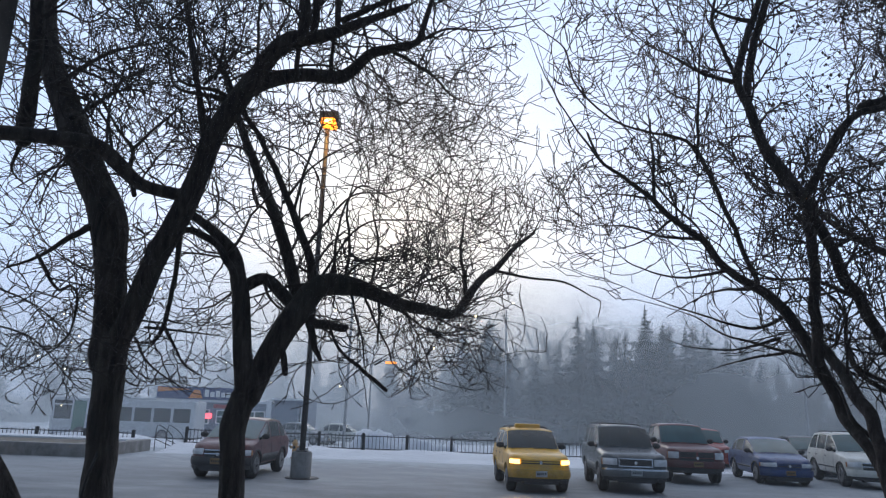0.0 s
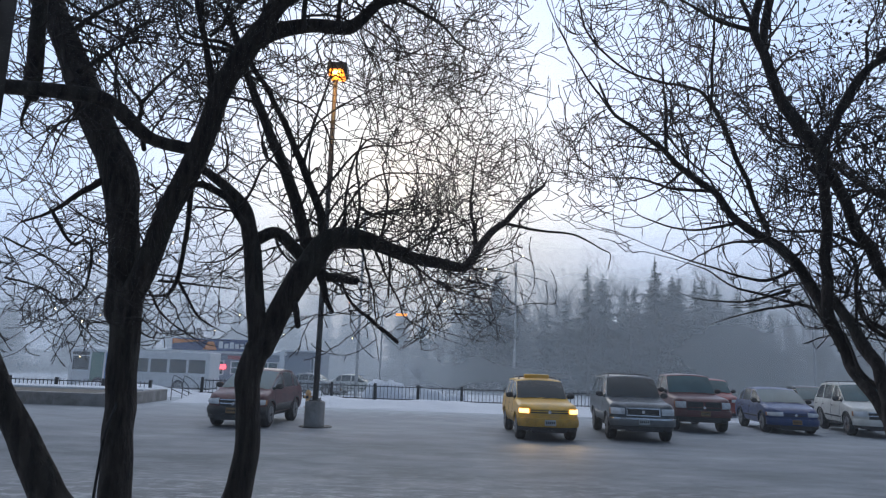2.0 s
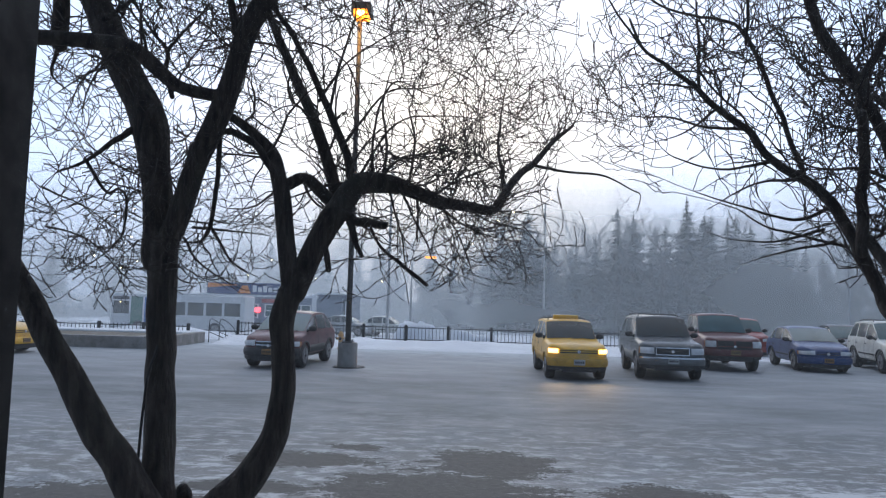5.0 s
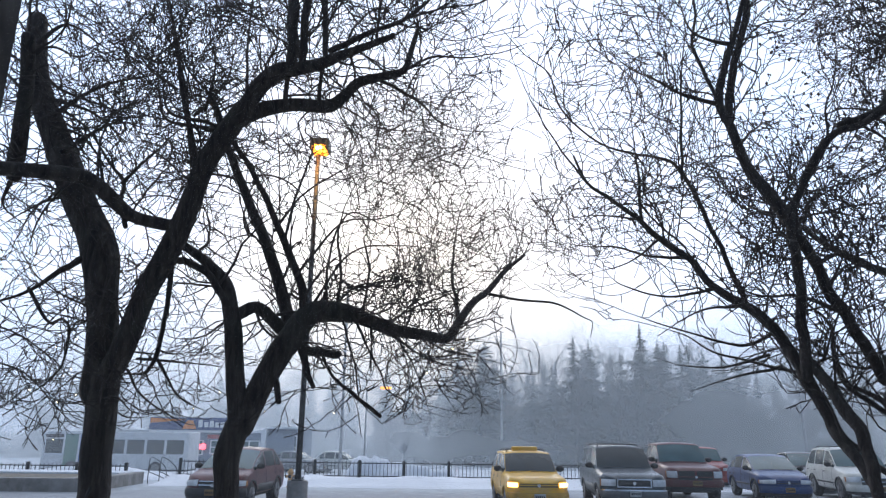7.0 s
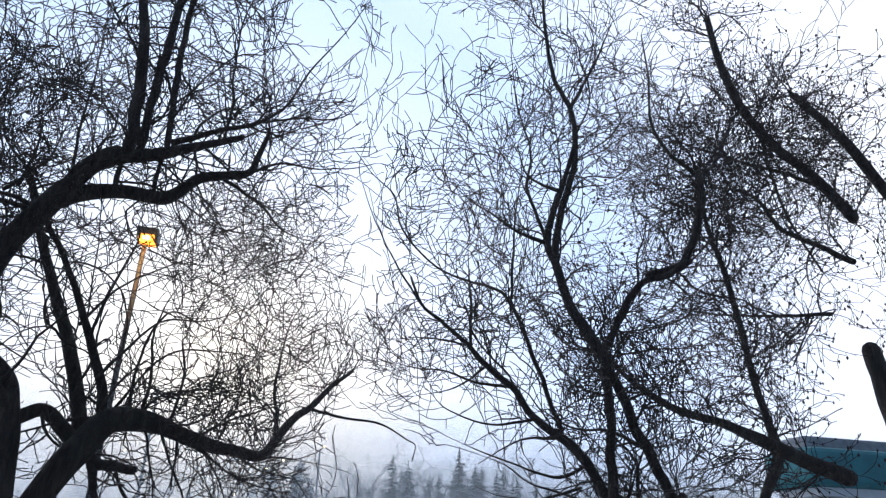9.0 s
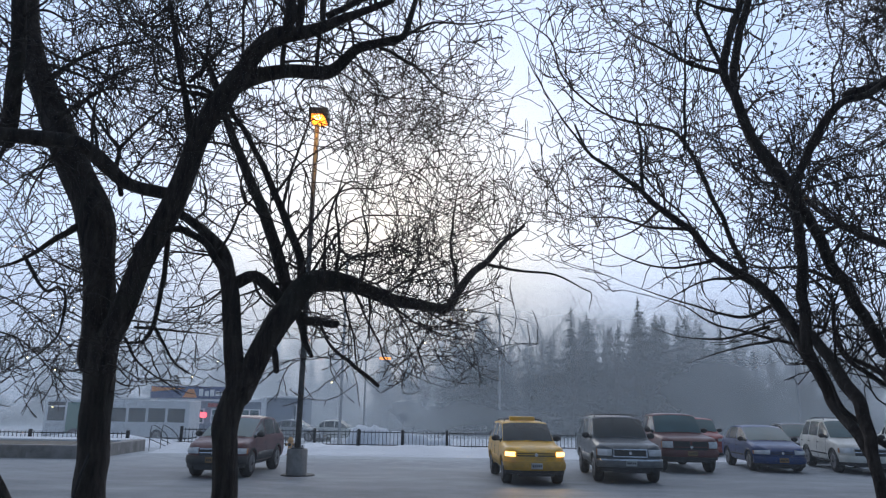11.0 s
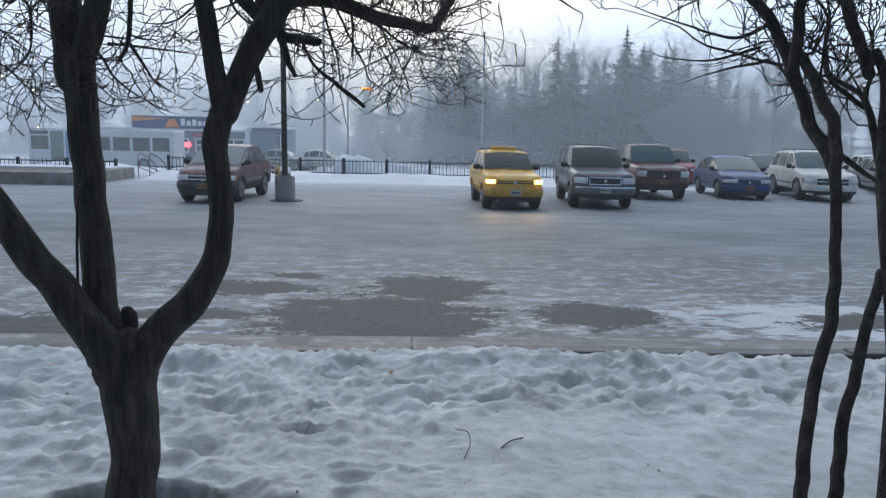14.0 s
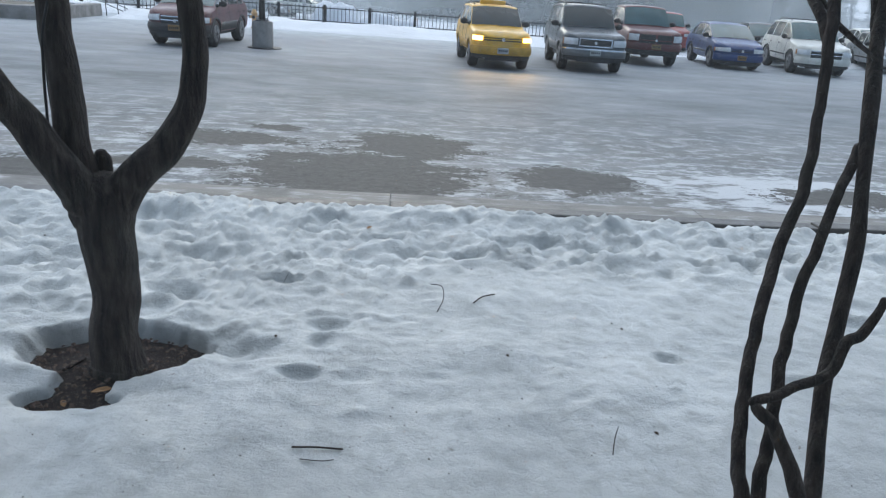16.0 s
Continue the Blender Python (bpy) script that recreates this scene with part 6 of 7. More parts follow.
for px, py, h, pt, lb in ((-8.6, 52.5, 75, P_GREYCAR, "grey car parked before the rental office"), (-5.6, 53.5, 80, P_WHITE, "pale car parked before the rental office"), (21.5, 31.0, -12, P_WHITE, "pale car parked in the far row")):
    vehicle("car", lb, pose(px, py, terrain(px, py) + 0.02, 0, 0, h), pt, 4.5, 1.8, 1.48, 2.65, 0.9, 0.33, (0.76, 0.95), 0.96, (0.4, 1.3, 2.5, 3.3), pillars=(0.42, 0.72))

# ---------------------------------------------------------------- city bus on the lower street
bus = thing("bus", pose(-25.8, 48.0, -0.70) @ Matrix.Scale(0.90, 4), "white city bus with dark windows and blue-green graphics", "bus")
BUS_WHITE = plain("bus_white", (0.58, 0.60, 0.62), 0.45, vary=0.08, dirt=SALT)
BUS_BLUE = plain("bus_blue_graphic", (0.05, 0.13, 0.32), 0.5)
BUS_GREEN = plain("bus_green_graphic", (0.06, 0.16, 0.12), 0.5)
part("body", box(0, 10.7, 0, 2.5, 0.35, 3.02, 0.14, 3), BUS_WHITE, bus, smooth=True)
part("roof_pod", box(3.2, 7.5, 0.5, 2.0, 3.0, 3.16, 0.05, 2), BUS_WHITE, bus)
part("skirt", box(0.1, 10.6, 0.05, 2.45, 0.25, 0.45), BLACK, bus)
part("graphic", box(1.65, 2.6, -0.008, 0.05, 0.5, 2.8), BUS_GREEN, bus, "green side graphic")
part("graphic", box(2.75, 4.6, -0.008, 0.05, 0.5, 2.8), BUS_BLUE, bus, "blue side graphic")
for x in (0.25, 3.0, 4.75, 6.2, 7.65, 9.1):
    part("window", box(x, x + 1.25, -0.018, 0.05, 1.45, 2.45, 0.01), GLASS_DARK, bus)
part("destination_panel", box(0.2, 1.5, -0.016, 0.05, 2.55, 2.8), BLACK, bus)
for x in (2.3, 8.4):
    w = new("wheel")
    w.parent, w.location = bus, (x, 0.14, 0.48)
    part("tyre", cyl(0.48, 0.48, 0.3, pose(0, 0, 0, 90, 0, 0), 28, 0.03), RUBBER, w)
    part("rim", cyl(0.28, 0.25, 0.03, pose(0, -0.155, 0, 90, 0, 0), 20), RIM, w)

# ---------------------------------------------------------------- lamp post in the lot
post = thing("lamp_post", pose(-3.76, 20.46, 0), "dark steel lamp post with lit sodium lamp on concrete base", "lamp post")
part("concrete_base", cyl(0.29, 0.285, 0.72, pose(0, 0, 0.36), 28, 0.025), CONCRETE, post, "round cast concrete base", smooth=False)
part("ground_plate", cyl(0.48, 0.46, 0.03, pose(0.05, 0, 0.01), 24), BLACK, post)
part("foot_plate", box(-0.16, 0.16, -0.16, 0.16, 0.715, 0.75, 0.01), POLE, post)
for a in range(4):
    part("bolt", cyl(0.02, 0.02, 0.08, pose(0.12 * (1 if a % 2 else -1), 0.12 * (1 if a > 1 else -1), 0.78), 8), GREYPOLE, post)
part("pole", cyl(0.085, 0.07, 9.75, pose(0, 0, 5.6), 16), POLE, post, smooth=True)
head = new("lamp_head")
head.parent, head.location = post, (0.08, -0.1, 10.50)
part("housing", box(-0.30, 0.30, -0.30, 0.30, 0.06, 0.42, 0.05, 2), POLE, head, "square lamp housing")
part("lens", box(-0.23, 0.23, -0.31, 0.23, -0.02, 0.20, 0.05, 2), LAMP_GLOW, head, "glowing orange lens")
part("arm", box(-0.13, 0.0, 0.05, 0.15, -0.06, 0.10, 0.01), POLE, head)
arc = bmesh.new()
bmesh.ops.create_icosphere(arc, subdivisions=3, radius=1)
arc.transform(pose(0, -0.26, 0.07) @ Matrix.Diagonal((0.15, 0.09, 0.09, 1)))
part("bulb", arc, ARC, head, "bright yellowish bulb", smooth=True)
lamp = new("lamp_light", bpy.data.lights.new("lamp_light", "POINT"))
lamp.location, lamp.data.energy, lamp.data.color, lamp.data.shadow_soft_size = (-3.68, 20.0, 10.3), 120, (1.0, 0.55, 0.18), 0.2

# fire hydrant half buried in the berm
hyd = thing("fire_hydrant", pose(-5.42, 27.9, 0), "faded yellow fire hydrant half buried in the snow berm", "fire hydrant")
HYD = plain("faded_yellow_enamel", (0.55, 0.33, 0.14), 0.5, dirt=(0.35, 0.22, 0.15))
part("foot_flange", cyl(0.15, 0.15, 0.04, pose(0, 0, 0.04), 16, 0.008), HYD, hyd)
part("barrel", cyl(0.10, 0.09, 0.52, pose(0, 0, 0.30), 18), HYD, hyd, smooth=True)
part("collar", cyl(0.13, 0.13, 0.04, pose(0, 0, 0.55), 18, 0.008), HYD, hyd)
part("bonnet", cyl(0.115, 0.05, 0.13, pose(0, 0, 0.635), 18, 0.01), HYD, hyd)
part("operating_nut", cyl(0.022, 0.02, 0.06, pose(0, 0, 0.725), 5), POLE, hyd)
for a in (-90, 90, 0):
    noz = part("nozzle", cyl(0.055, 0.055, 0.09, pose(0, 0, 0.42, 0, 0, a) @ pose(0, -0.12, 0, 90, 0, 0), 12), HYD, hyd)
    part("nozzle_cap", cyl(0.064, 0.05, 0.04, pose(0, 0, 0.42, 0, 0, a) @ pose(0, -0.18, 0, 90, 0, 0), 8), POLE, noz)

# distant street lamp and bare poles
far_lamp = thing("street_lamp", pose(-5.4, 57.0, -0.80), "distant grey street lamp glowing orange in fog", "street lamp")
part("pole", cyl(0.09, 0.06, 6.5, pose(0, 0, 3.25), 10), GREYPOLE, far_lamp)
rod("arm", [(0, 0, 6.3), (0.6, -0.1, 6.55), (1.5, -0.2, 6.5)], 0.05, GREYPOLE, far_lamp)
part("lamp_head", box(1.1, 2.0, -0.35, -0.05, 6.36, 6.54, 0.05, 2), LAMP_GLOW, far_lamp, "glowing orange lamp head")
for px, py, hh, lb in ((-5.75, 45.0, 12.2, "tall grey pole beyond the iron fence"), (27.0, 52.0, 7.7, "tall pale pole before the far woods"), (5.9, 62.0, 11.7, "thin tall pole before the far woods")):
    q = thing("utility_pole", pose(px, py, -0.75), lb, "pole", "distant poles")
    part("pole", cyl(0.11, 0.07, hh, pose(0, 0, hh / 2), 10), GREYPOLE, q)
    part("pole_cap", cyl(0.1, 0.03, 0.08, pose(0, 0, hh + 0.04), 10), POLE, q)
board = thing("road_sign", pose(-2.0, 50.0, -0.75), "pale diamond road sign on a thin post", "road sign")
part("post", cyl(0.04, 0.04, 2.0, pose(0, 0, 1.0), 8), GREYPOLE, board)
panel = box(-0.27, 0.27, -0.015, 0.015, -0.27, 0.27, 0.01)
panel.transform(pose(0, -0.06, 1.9, 0, 45, 0))
part("panel", panel, GREYPOLE, board)

# ---------------------------------------------------------------- iron fence, planter, steps
def fence(x0, x1, y, z, label):
    f = thing("iron_fence", pose(x0, y, z), label, "fence", "iron fences")
    n = max(1, round((x1 - x0) / 2.08))
    step = (x1 - x0) / n
    post_me = picket_me = None
    for i in range(n + 1):
        if post_me is None:
            post_me = part("post", box(-0.06, 0.06, -0.06, 0.06, -0.25, 0.80, 0.01), FENCE, f).data
        else:
            o = new("post", post_me)
            o.parent, o.location = f, (i * step, 0, 0)
    for zz in (0.10, 0.66):
        part("rail", box(0, x1 - x0, -0.018, 0.018, zz - 0.02, zz + 0.02), FENCE, f)
    k = int((x1 - x0) / 0.17)
    for i in range(1, k):
        if picket_me is None:
            ob = part("picket", box(-0.011, 0.011, -0.011, 0.011, -0.05, 0.74), FENCE, f)
            ob.location.x = 0.17
            picket_me = ob.data
        else:
            o = new("picket", picket_me)
            o.parent, o.location = f, (i * 0.17, 0, 0)


fence(-32.2, -12.4, 29.6, -0.02, "black iron picket fence behind a planter wall")
fence(-11.4, 8.8, 33.0, 0.08, "black iron picket fence behind a snow berm")
fence(8.8, 34.0, 33.0, 0.08, "black iron picket fence behind parked cars")
planter = thing("planter_wall", pose(-11.6, 24.9, 0), "low weathered concrete planter wall with dead grass", "planter", kind="structure")
part("wall_face", box(-30, -0.5, 0, 0.3, -0.1, 0.44, 0.04, 2), CONCRETE, planter)
part("rounded_end", cyl(0.55, 0.5, 0.54, pose(-0.5, 0.55, 0.17), 20, 0.05), CONCRETE, planter)
part("wall_end", box(-0.3, 0.0, 0.6, 4.6, -0.1, 0.44, 0.04, 2), CONCRETE, planter)
part("planting_bed", box(-30, -0.3, 0.3, 4.6, -0.1, 0.40), DRYGRASS, planter, "flattened dead grass")
part("snow_cap", box(-30, -0.4, 3.2, 4.58, 0.34, 0.48, 0.06, 3), FAR_SNOW, planter, "strip of snow")
steps = thing("handrail", pose(-11.4, 29.4, 0), "thin bent steel handrail beside snowy steps", "handrail")
for dx in (0.0, 0.45):
    rod("rail", [(dx, 0.0, -0.1), (dx, 0.0, 0.85), (dx + 0.06, 0.25, 0.98), (dx + 0.1, 1.6, 0.5), (dx + 0.1, 1.6, -0.2)], 0.018, FENCE, steps)
    rod("bar", [(dx, 0.02, 0.45), (dx + 0.1, 1.58, 0.1)], 0.016, FENCE, steps)

# ---------------------------------------------------------------- rental office across the lower street
office = thing("rental_office", pose(-23.2, 58, -0.71) @ Matrix.Scale(0.773, 4), "low grey rental office with blue and orange roof sign", "building")
part("wall", box(0, 15.4, 0, 9, -1.05, 3.55), WALL_GREY, office)
part("roof_edge", box(-0.3, 12.3, -0.5, 9.3, 3.55, 3.72, 0.03), WHITE_TRIM, office, "white roof edge")
part("roof_snow", box(-0.2, 12.2, -0.3, 9.2, 3.71, 3.80, 0.04, 2), FAR_SNOW, office, "snow on the roof")
part("wing", box(12.6, 15.9, 1.2, 9, -1.05, 4.0), WALL_GREY, office)
part("wing_roof", box(12.4, 16.1, 0.9, 9.2, 4.0, 4.18, 0.03), WHITE_TRIM, office)
part("column", box(12.2, 12.7, -0.4, 0.0, -1.05, 4.0, 0.02), WHITE_TRIM, office, "white corner column")
signb = new("roof_sign")
signb.parent, signb.location, signb.scale = office, (0.6, -0.4, 3.80), (0.80, 1, 1)
part("sign_panel", box(0, 11.6, 0, 0.35, 0, 1.25, 0.03), NAVY, signb, "navy sign panel")
bm = bmesh.new()
for tri in (((0.1, 1.18), (4.6, 1.0), (0.1, 0.65)), ((4.2, 0.10), (6.1, 0.10), (5.6, 0.95), (4.9, 0.95))):
    vs = [bm.verts.new((x, -0.03, z)) for x, z in tri] + [bm.verts.new((x, 0.02, z)) for x, z in tri]
    n = len(tri)
    bm.faces.new(vs[:n])
    for i in range(n):
        bm.faces.new((vs[i], vs[(i + 1) % n], vs[n + (i + 1) % n], vs[n + i]))
bmesh.ops.recalc_face_normals(bm, faces=bm.faces[:])
part("sign_wedge", bm, ORANGE, signb, "orange wedges")
for k, (a, b) in enumerate(((6.3, 0.72), (7.05, 0.5), (7.75, 0.66), (8.45, 0.5), (9.15, 0.5), (9.85, 0.62))):
    part("sign_bar", box(a, a + 0.55, -0.03, 0.02, 0.28, 0.28 + b, 0.02), WHITE_TRIM, signb, "white sign shape")


def office_window(x0, x1, z0, z1, cols, rows, y=-0.06):
    w = new("window")
    w.parent = office
    part("pane", box(x0, x1, y + 0.03, y + 0.1, z0, z1), GLASS_FROST, w)
    for i in range(cols + 1):
        x = x0 + (x1 - x0) * i / cols
        part("window_frame", box(x - 0.06, x + 0.06, y - 0.02, y + 0.1, z0 - 0.06, z1 + 0.06), WHITE_TRIM, w)
    for j in range(rows + 1):
        z = z0 + (z1 - z0) * j / rows
        part("glazing_bar", box(x0, x1, y - 0.015, y + 0.1, z - 0.05, z + 0.05), WHITE_TRIM, w)


office_window(1.6, 6.2, 1.35, 2.75, 4, 2)
office_window(7.0, 9.4, 1.45, 2.75, 2, 2)
office_window(9.9, 12.0, 0.3, 2.75, 2, 2)
office_window(13.7, 15.6, 0.9, 3.3, 3, 2, 1.14)
part("neon_sign", box(5.5, 6.5, -0.16, -0.1, 1.9, 2.4, 0.08, 3), NEON, office, "glowing red neon sign")
part("red_panel", box(6.6, 8.4, -0.1, -0.02, 2.95, 3.35), plain("red_panel", (0.35, 0.05, 0.06), 0.5), office, "red wall panel")
canopy = thing("teal_canopy", pose(14.0, 15.2, 0), "teal metal canopy on pale columns beyond bare branches", "canopy")
part("fascia", box(-0.2, 9, 0, 1.8, 4.05, 5.05, 0.25, 4), TEAL, canopy, "teal metal fascia")
part("roof", box(0, 9, 0.3, 1.7, 5.0, 5.35, 0.08, 2), plain("canopy_grey", (0.28, 0.30, 0.33), 0.7), canopy)
part("soffit", box(0.1, 8.9, 0.2, 1.7, 3.85, 4.06), WHITE_TRIM, canopy)
for cx, cy in ((0.9, 0.9), (4.6, 0.9), (8.2, 0.9)):
    part("column", box(cx - 0.25, cx + 0.25, cy - 0.25, cy + 0.25, -0.05, 3.86, 0.03), CONCRETE, canopy)
bin_o = thing("skip_container", pose(33.5, 42.0, -0.75), "orange metal container far beyond parked cars", "container")
part("body", box(0, 5.5, 0, 2.4, 0.1, 2.5, 0.05), ORANGE, bin_o)
for i in range(9):
    part("rib", box(0.3 + 0.6 * i, 0.4 + 0.6 * i, -0.06, 0.01, 0.15, 2.45), ORANGE, bin_o)
for x in (0.5, 4.9):
    part("skid", box(x - 0.1, x + 0.1, 0.1, 2.3, -0.05, 0.12), BLACK, bin_o)

# ---------------------------------------------------------------- far woods
def spruce_parts(seed, h):
    r = random.Random(seed)
    v, f = [], []
    levels = int(h * 3.2)
    for i in range(levels):
        s = i / levels
        z = h * (0.06 + 0.93 * s)
        reach = (h * 0.25 * (1 - s) ** 0.85 + 0.12) * r.uniform(0.6, 1.2)
        for b in range(r.randint(7, 10)):
            a = r.uniform(0, 2 * math.pi)
            ln = reach * r.uniform(0.6, 1.15)
            ca, sa = math.cos(a), math.sin(a)
            dz = -ln * r.uniform(0.15, 0.45)
            for q in range(5):
                t0, t1 = q / 5, (q + 1.25) / 5
                wid = ln * 0.20 * (1 - 0.6 * t0) * r.uniform(0.7, 1.3)
                o = r.uniform(-0.05, 0.05)
                k = len(v)
                v += [(ca * ln * t0 - sa * wid, sa * ln * t0 + ca * wid, z + dz * t0 - 0.12 + o), (ca * ln * t0 + sa * wid, sa * ln * t0 - ca * wid, z + dz * t0 - 0.12 - o), (ca * ln * t1, sa * ln * t1, z + dz * t1 + 0.06), (ca * ln * t0, sa * ln * t0, z + dz * t0 - ln * 0.16 - 0.1)]
                f += [(k, k + 1, k + 2), (k, k + 2, k + 3), (k + 1, k + 3, k + 2)]
    return v, f


def bare_parts(seed, h):
    r = random.Random(seed)
    v, f = [], []

    def go(p, d, ln, rad, lev):
        n = 4
        q = p
        pts = [p]
        for _ in range(n):
            d = (d + Vector((r.gauss(0, 0.13), r.gauss(0, 0.13), r.gauss(0.04, 0.06)))).normalized()
            q = q + d * ln / n
            pts.append(q)
        b = len(v)
        for i, c in enumerate(pts):
            t = (pts[min(i + 1, n)] - pts[max(0, i - 1)]).normalized()
            u = t.orthogonal().normalized()
            w = t.cross(u)
            e = rad * (1 - 0.6 * i / n)
            v.extend([tuple(c + u * e), tuple(c + (w * 0.87 - u * 0.5) * e), tuple(c - (w * 0.87 + u * 0.5) * e)])
        for i in range(n):
            a = b + 3 * i
            f.extend([(a, a + 1, a + 4, a + 3), (a + 1, a + 2, a + 5, a + 4), (a + 2, a, a + 3, a + 5)])
        if lev < 3:
            for _ in range((14, 5, 4)[lev]):
                i = r.randint(1 if lev else 2, n)
                s = Vector((r.gauss(0, 1), r.gauss(0, 1), r.uniform(0.3, 1.3))).normalized()
                go(pts[i], (d * 0.5 + s).normalized(), ln * r.uniform(0.22, 0.42) if lev == 0 else ln * r.uniform(0.4, 0.7), rad * 0.36, lev + 1)
    go(Vector((0, 0, 0)), Vector((0, 0, 1)), h * 0.85, h * 0.011, 0)
    return v, f


def far_tree(kind, seed, h):
    if kind == "spruce_tree":
        e = thing(kind, pose(0, 0, 0), "dark pointed spruce fading into fog", "tree", "far woods")
        part("trunk", cyl(0.16, 0.03, h, pose(0, 0, h / 2), 7), FAR_TWIG, e)
        v, f = spruce_parts(seed, h)
        tagged(raw("crown", v, f, SPRUCE, e), kind="stuff")
    else:
        e = thing(kind, pose(0, 0, 0), "tall thin leafless birch fading into fog", "tree", "far woods")
        v, f = bare_parts(seed, h)
        tagged(raw("crown", v, f, FAR_TWIG, e), kind="stuff")
    return e


protos = {"spruce_tree": [far_tree("spruce_tree", s, 12.5) for s in (1, 2, 3)], "bare_birch": [far_tree("bare_birch", s, 13.0) for s in (4, 5, 6)]}
used = set()


def plant(kind, x, y, h, i):
    src = protos[kind][i % 3]
    k = h / (12.5 if kind == "spruce_tree" else 13.0)
    wide = k * rw.uniform(1.1, 1.6) if kind == "spruce_tree" else k * rw.uniform(0.9, 1.3)
    m = pose(x, y, -1.55, 0, 0, rw.uniform(0, 360)) @ Matrix.Diagonal((wide, wide * rw.uniform(0.85, 1.1), k, 1))
    if src.name not in used:
        used.add(src.name)
        src.matrix_basis = m
    else:
        o = copy_thing(src, m)
        o.matrix_basis = m


rw = random.Random(31)
for i, (x, h) in enumerate(((13.6, 13.2), (20.4, 14.6), (4.6, 11.6), (25.6, 13.0), (17.0, 10.5), (30.0, 11.5), (9.7, 10.2), (34.8, 9.6), (23.0, 12.0), (7.2, 9.2), (1.4, 8.4), (22.0, 13.0), (18.8, 12.0), (27.8, 11.0), (32.5, 10.0), (11.6, 10.5), (15.4, 12.0), (3.0, 10.2), (6.0, 10.8), (24.3, 12.6), (26.8, 12.2), (29.0, 11.8), (37.0, 9.5), (39.5, 8.8))):
    plant("spruce_tree", x, 70 + rw.uniform(-1.5, 2), h, i)
for i in range(66):
    x = -72 + i * 2.2 + rw.uniform(-1.2, 1.2)
    tall = 9.4 if x < 0 else (12.4 if x < 32 else 10.0)
    plant("spruce_tree" if rw.random() < (0.35 if x < 0 else 0.6) else "bare_birch", x, 76 + rw.uniform(0, 7) + (10 if -35 < x < -8 else 0), tall * rw.uniform(0.8, 1.2), i)
for i in range(80):
    x = -80 + i * 2.1 + rw.uniform(-1.5, 1.5)
    tall = 8.5 if x < 0 else 12.0
    plant("bare_birch" if rw.random() < 0.7 else "spruce_tree", x, 84 + rw.uniform(0, 8) + (6 if x < 0 else 0), tall * rw.uniform(0.85, 1.25), i)
for i in range(44):
    x = 0 + i * 1.3 + rw.uniform(-0.9, 0.9)
    plant("bare_birch", x, 66.5 + rw.uniform(0, 8), rw.uniform(7, 12.0), i)
wood_v, wood_f = [], []
for i in range(5200):
    x, y = rw.uniform(-100, 110), rw.uniform(74, 92)
    h = rw.uniform(1.2, 4.2)
    k = len(wood_v)
    dx, dy = rw.gauss(0, 0.5), rw.gauss(0, 0.5)
    wood_v += [(x - 0.05, y, -1.5), (x + 0.05, y, -1.5), (x, y + 0.06, -1.5), (x + dx, y + dy, -1.5 + h)]
    wood_f += [(k, k + 1, k + 3), (k + 1, k + 2, k + 3), (k + 2, k, k + 3)]
tagged(raw("undergrowth", wood_v, wood_f, FAR_TWIG), "tangled bare undergrowth at the wood's foot", "undergrowth", kind="stuff")

# banks of freezing fog between the lot and the woods
for i, (y, dense, top, foot) in enumerate(MISTS):
    m = make_mist("fog_bank_%d" % i, dense, top, foot)
    low = -1.6 if y > 36 else 0.03
    ob = raw("fog_bank", [(-400, y, low), (400, y, low), (400, y, top), (-400, y, top)], [(0, 1, 2, 3)], m)
    tagged(ob, "thin pale bank of freezing fog before the woods", "fog", kind="structure")

# ---------------------------------------------------------------- litter on the snow
def bent_stick(name, pts, r, label):
    tagged(rod(name, pts, r, TWIG, sides=5, per=4), label, "stick", "sticks on the snow")


def on_snow(x, y, dz=0.008):
    return (x, y, snow_height(x, y) + dz)


bent_stick("stick", [on_snow(0.52, 3.70), on_snow(0.58, 3.77, 0.014), on_snow(0.66, 3.82)], 0.0042, "short dark stick lying on the snow")
bent_stick("stick", [on_snow(-0.34, 2.29), on_snow(-0.24, 2.285, 0.012), on_snow(-0.14, 2.29)], 0.0042, "short dark stick lying on the snow")
bent_stick("stick", [on_snow(-0.30, 2.22), on_snow(-0.22, 2.215, 0.01), on_snow(-0.17, 2.225)], 0.002, "thin twig lying on the snow")
bent_stick("stick", [on_snow(0.30, 3.60), on_snow(0.34, 3.70, 0.03), on_snow(0.33, 3.78, 0.07), on_snow(0.27, 3.84, 0.05)], 0.0025, "curled thin twig standing in the snow")
bent_stick("stick", [on_snow(0.95, 2.28), on_snow(0.97, 2.34, 0.05), on_snow(1.0, 2.40, 0.06)], 0.002, "thin forked twig standing in the snow")
bent_stick("stick", [on_snow(-0.62, 3.9), on_snow(-0.61, 3.93, 0.06), on_snow(-0.60, 3.95, 0.10)], 0.002, "thin twig standing in the snow")
bent_stick("hose", [(-1.78, 3.02, 0.07), (-1.70, 2.93, 0.065), (-1.60, 2.92, 0.07), (-1.50, 2.97, 0.075), (-1.44, 3.05, 0.09)], 0.008, "dark cable looped on bare soil")
leaf_mat = plain("tan_dead_leaf", (0.30, 0.17, 0.08), 0.85, vary=0.35, scale=30)
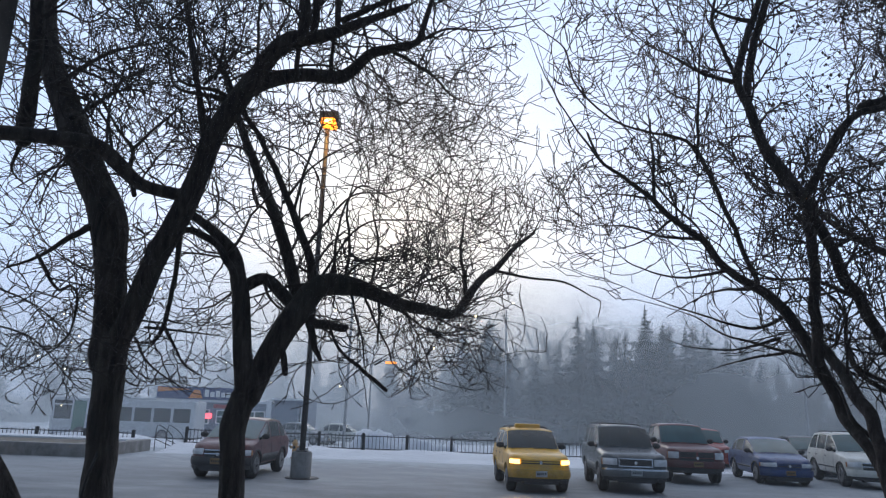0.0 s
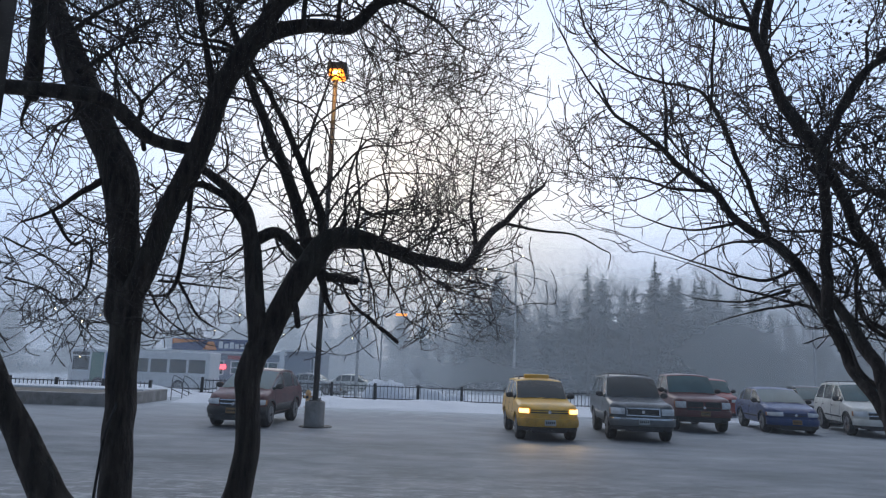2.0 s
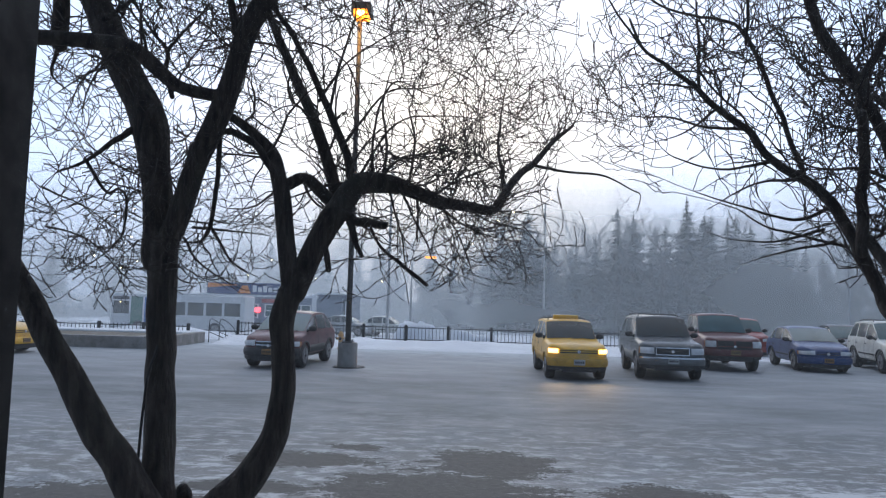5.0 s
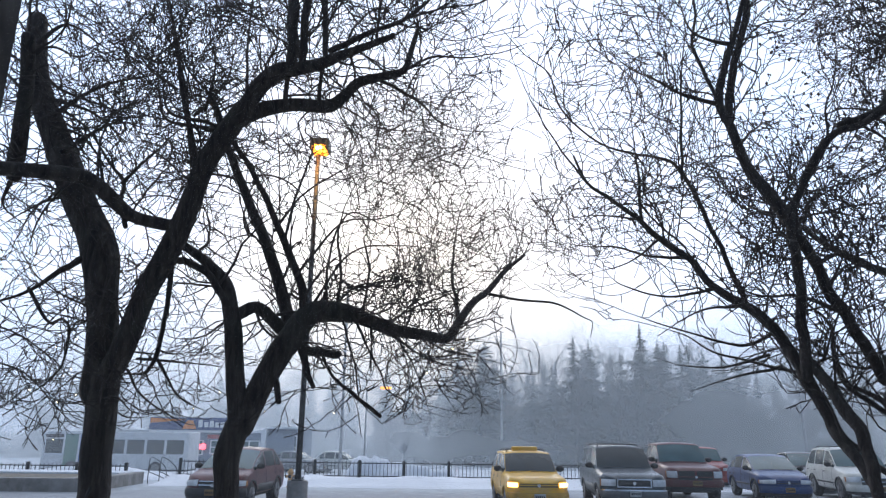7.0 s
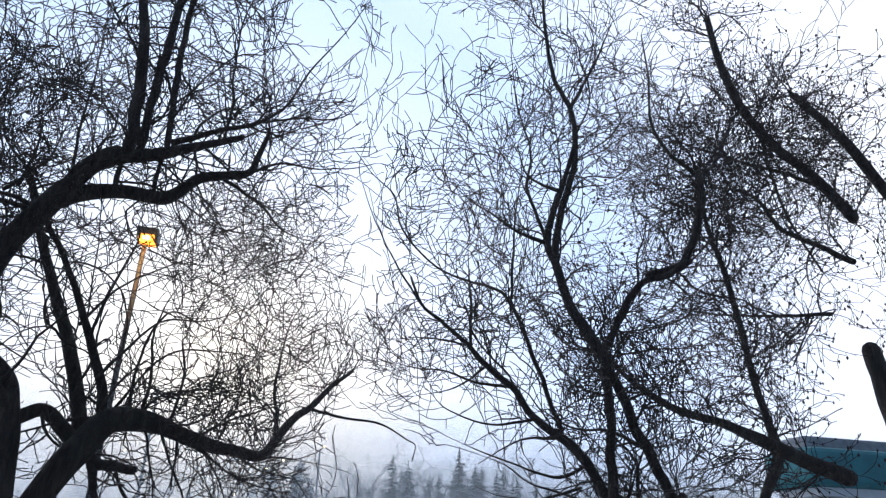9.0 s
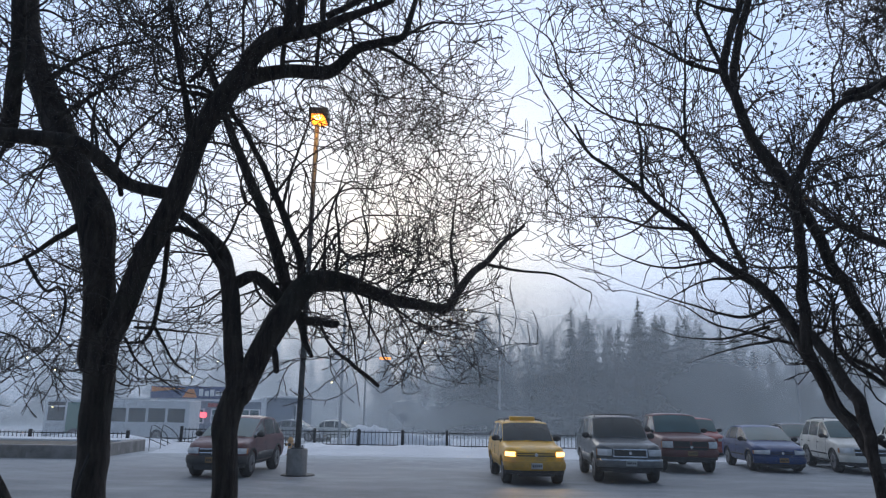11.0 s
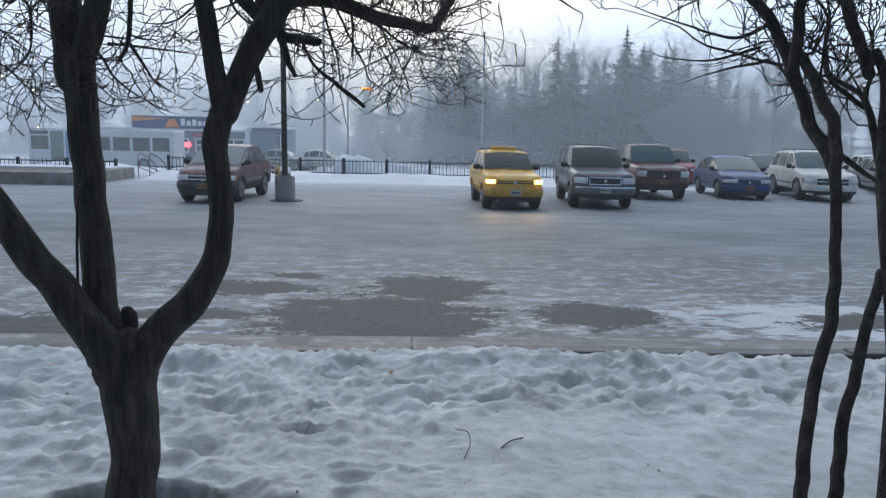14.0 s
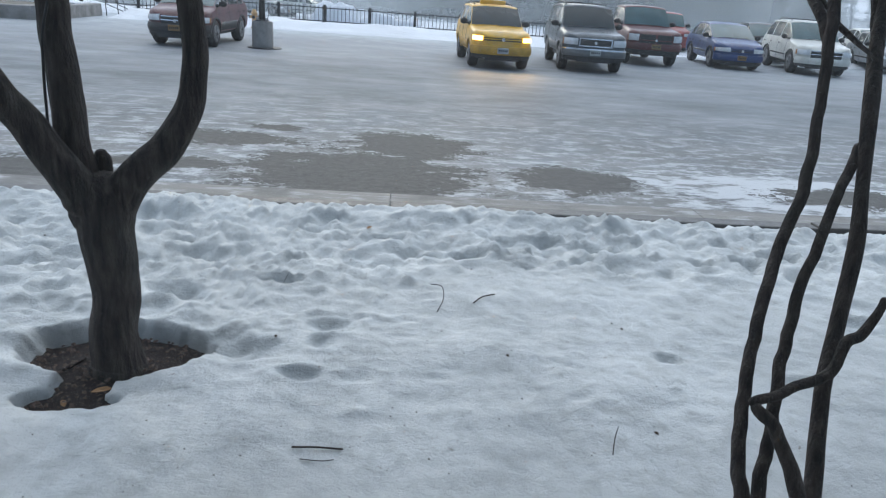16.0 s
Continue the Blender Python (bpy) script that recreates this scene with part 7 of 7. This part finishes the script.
for lx, ly, lz, turn, size in ((-1.27, 2.80, 0.07, 20, 0.045), (-1.40, 2.71, 0.055, 120, 0.03), (-0.15, 5.05, 0.20, 60, 0.035)):
    if ly > 4:
        lz = snow_height(lx, ly) + 0.006
    lv = [(-1, 0, 0), (-0.4, 0.42, 0.12), (0.5, 0.38, 0.2), (1, 0, 0.05), (0.4, -0.4, 0.15), (-0.5, -0.36, 0.1), (0, 0, 0)]
    lv = [(x * size, y * size, z * size) for x, y, z in lv] + [(x * size, y * size, z * size - 0.002) for x, y, z in lv]
    lf = [(i, (i + 1) % 6, 6) for i in range(6)] + [((i + 1) % 6 + 7, i + 7, 13) for i in range(6)] + [(i, i + 7, (i + 1) % 6 + 7, (i + 1) % 6) for i in range(6)]
    leaf = tagged(raw("dead_leaf", lv, lf, leaf_mat), "curled tan dead leaf lying loose", "leaf", "dead leaves")
    leaf.matrix_basis = pose(lx, ly, lz, 0, 0, turn)
rl = random.Random(17)
litter_v, litter_f = [], []
for i in range(1700):
    if i < 1220:
        x, y = rl.uniform(-2.0, -0.8), rl.uniform(2.5, 3.5)
        if well(x, y) < 0.05:
            continue
        z, s = 0.055 + 0.05 * math.exp(-((x + 1.35) ** 2 + (y - 3.03) ** 2) / 0.05), rl.uniform(0.006, 0.022)
    else:
        x, y = rl.gauss(-0.4, 1.7), rl.uniform(1.6, 5.5)
        if well(x, y) > -0.1:
            continue
        z, s = snow_height(x, y) + 0.004, rl.uniform(0.0025, 0.007) * (1 + 1.2 * (rl.random() < 0.06))
    k = len(litter_v)
    a = rl.uniform(0, 6.3)
    ca, sa = math.cos(a) * s, math.sin(a) * s
    litter_v += [(x + ca, y + sa, z), (x - sa * 0.6, y + ca * 0.6, z + s * 0.5), (x - ca, y - sa, z + s * 0.1), (x + sa * 0.6, y - ca * 0.6, z + s * 0.2), (x, y, z + s * 0.7)]
    litter_f += [(k, k + 1, k + 4), (k + 1, k + 2, k + 4), (k + 2, k + 3, k + 4), (k + 3, k, k + 4)]
tagged(raw("litter", litter_v, litter_f, plain("dead_leaf", (0.075, 0.05, 0.04), 0.9, vary=0.5, scale=40)), "scattered dead leaf bits and twig crumbs", "litter", kind="stuff")
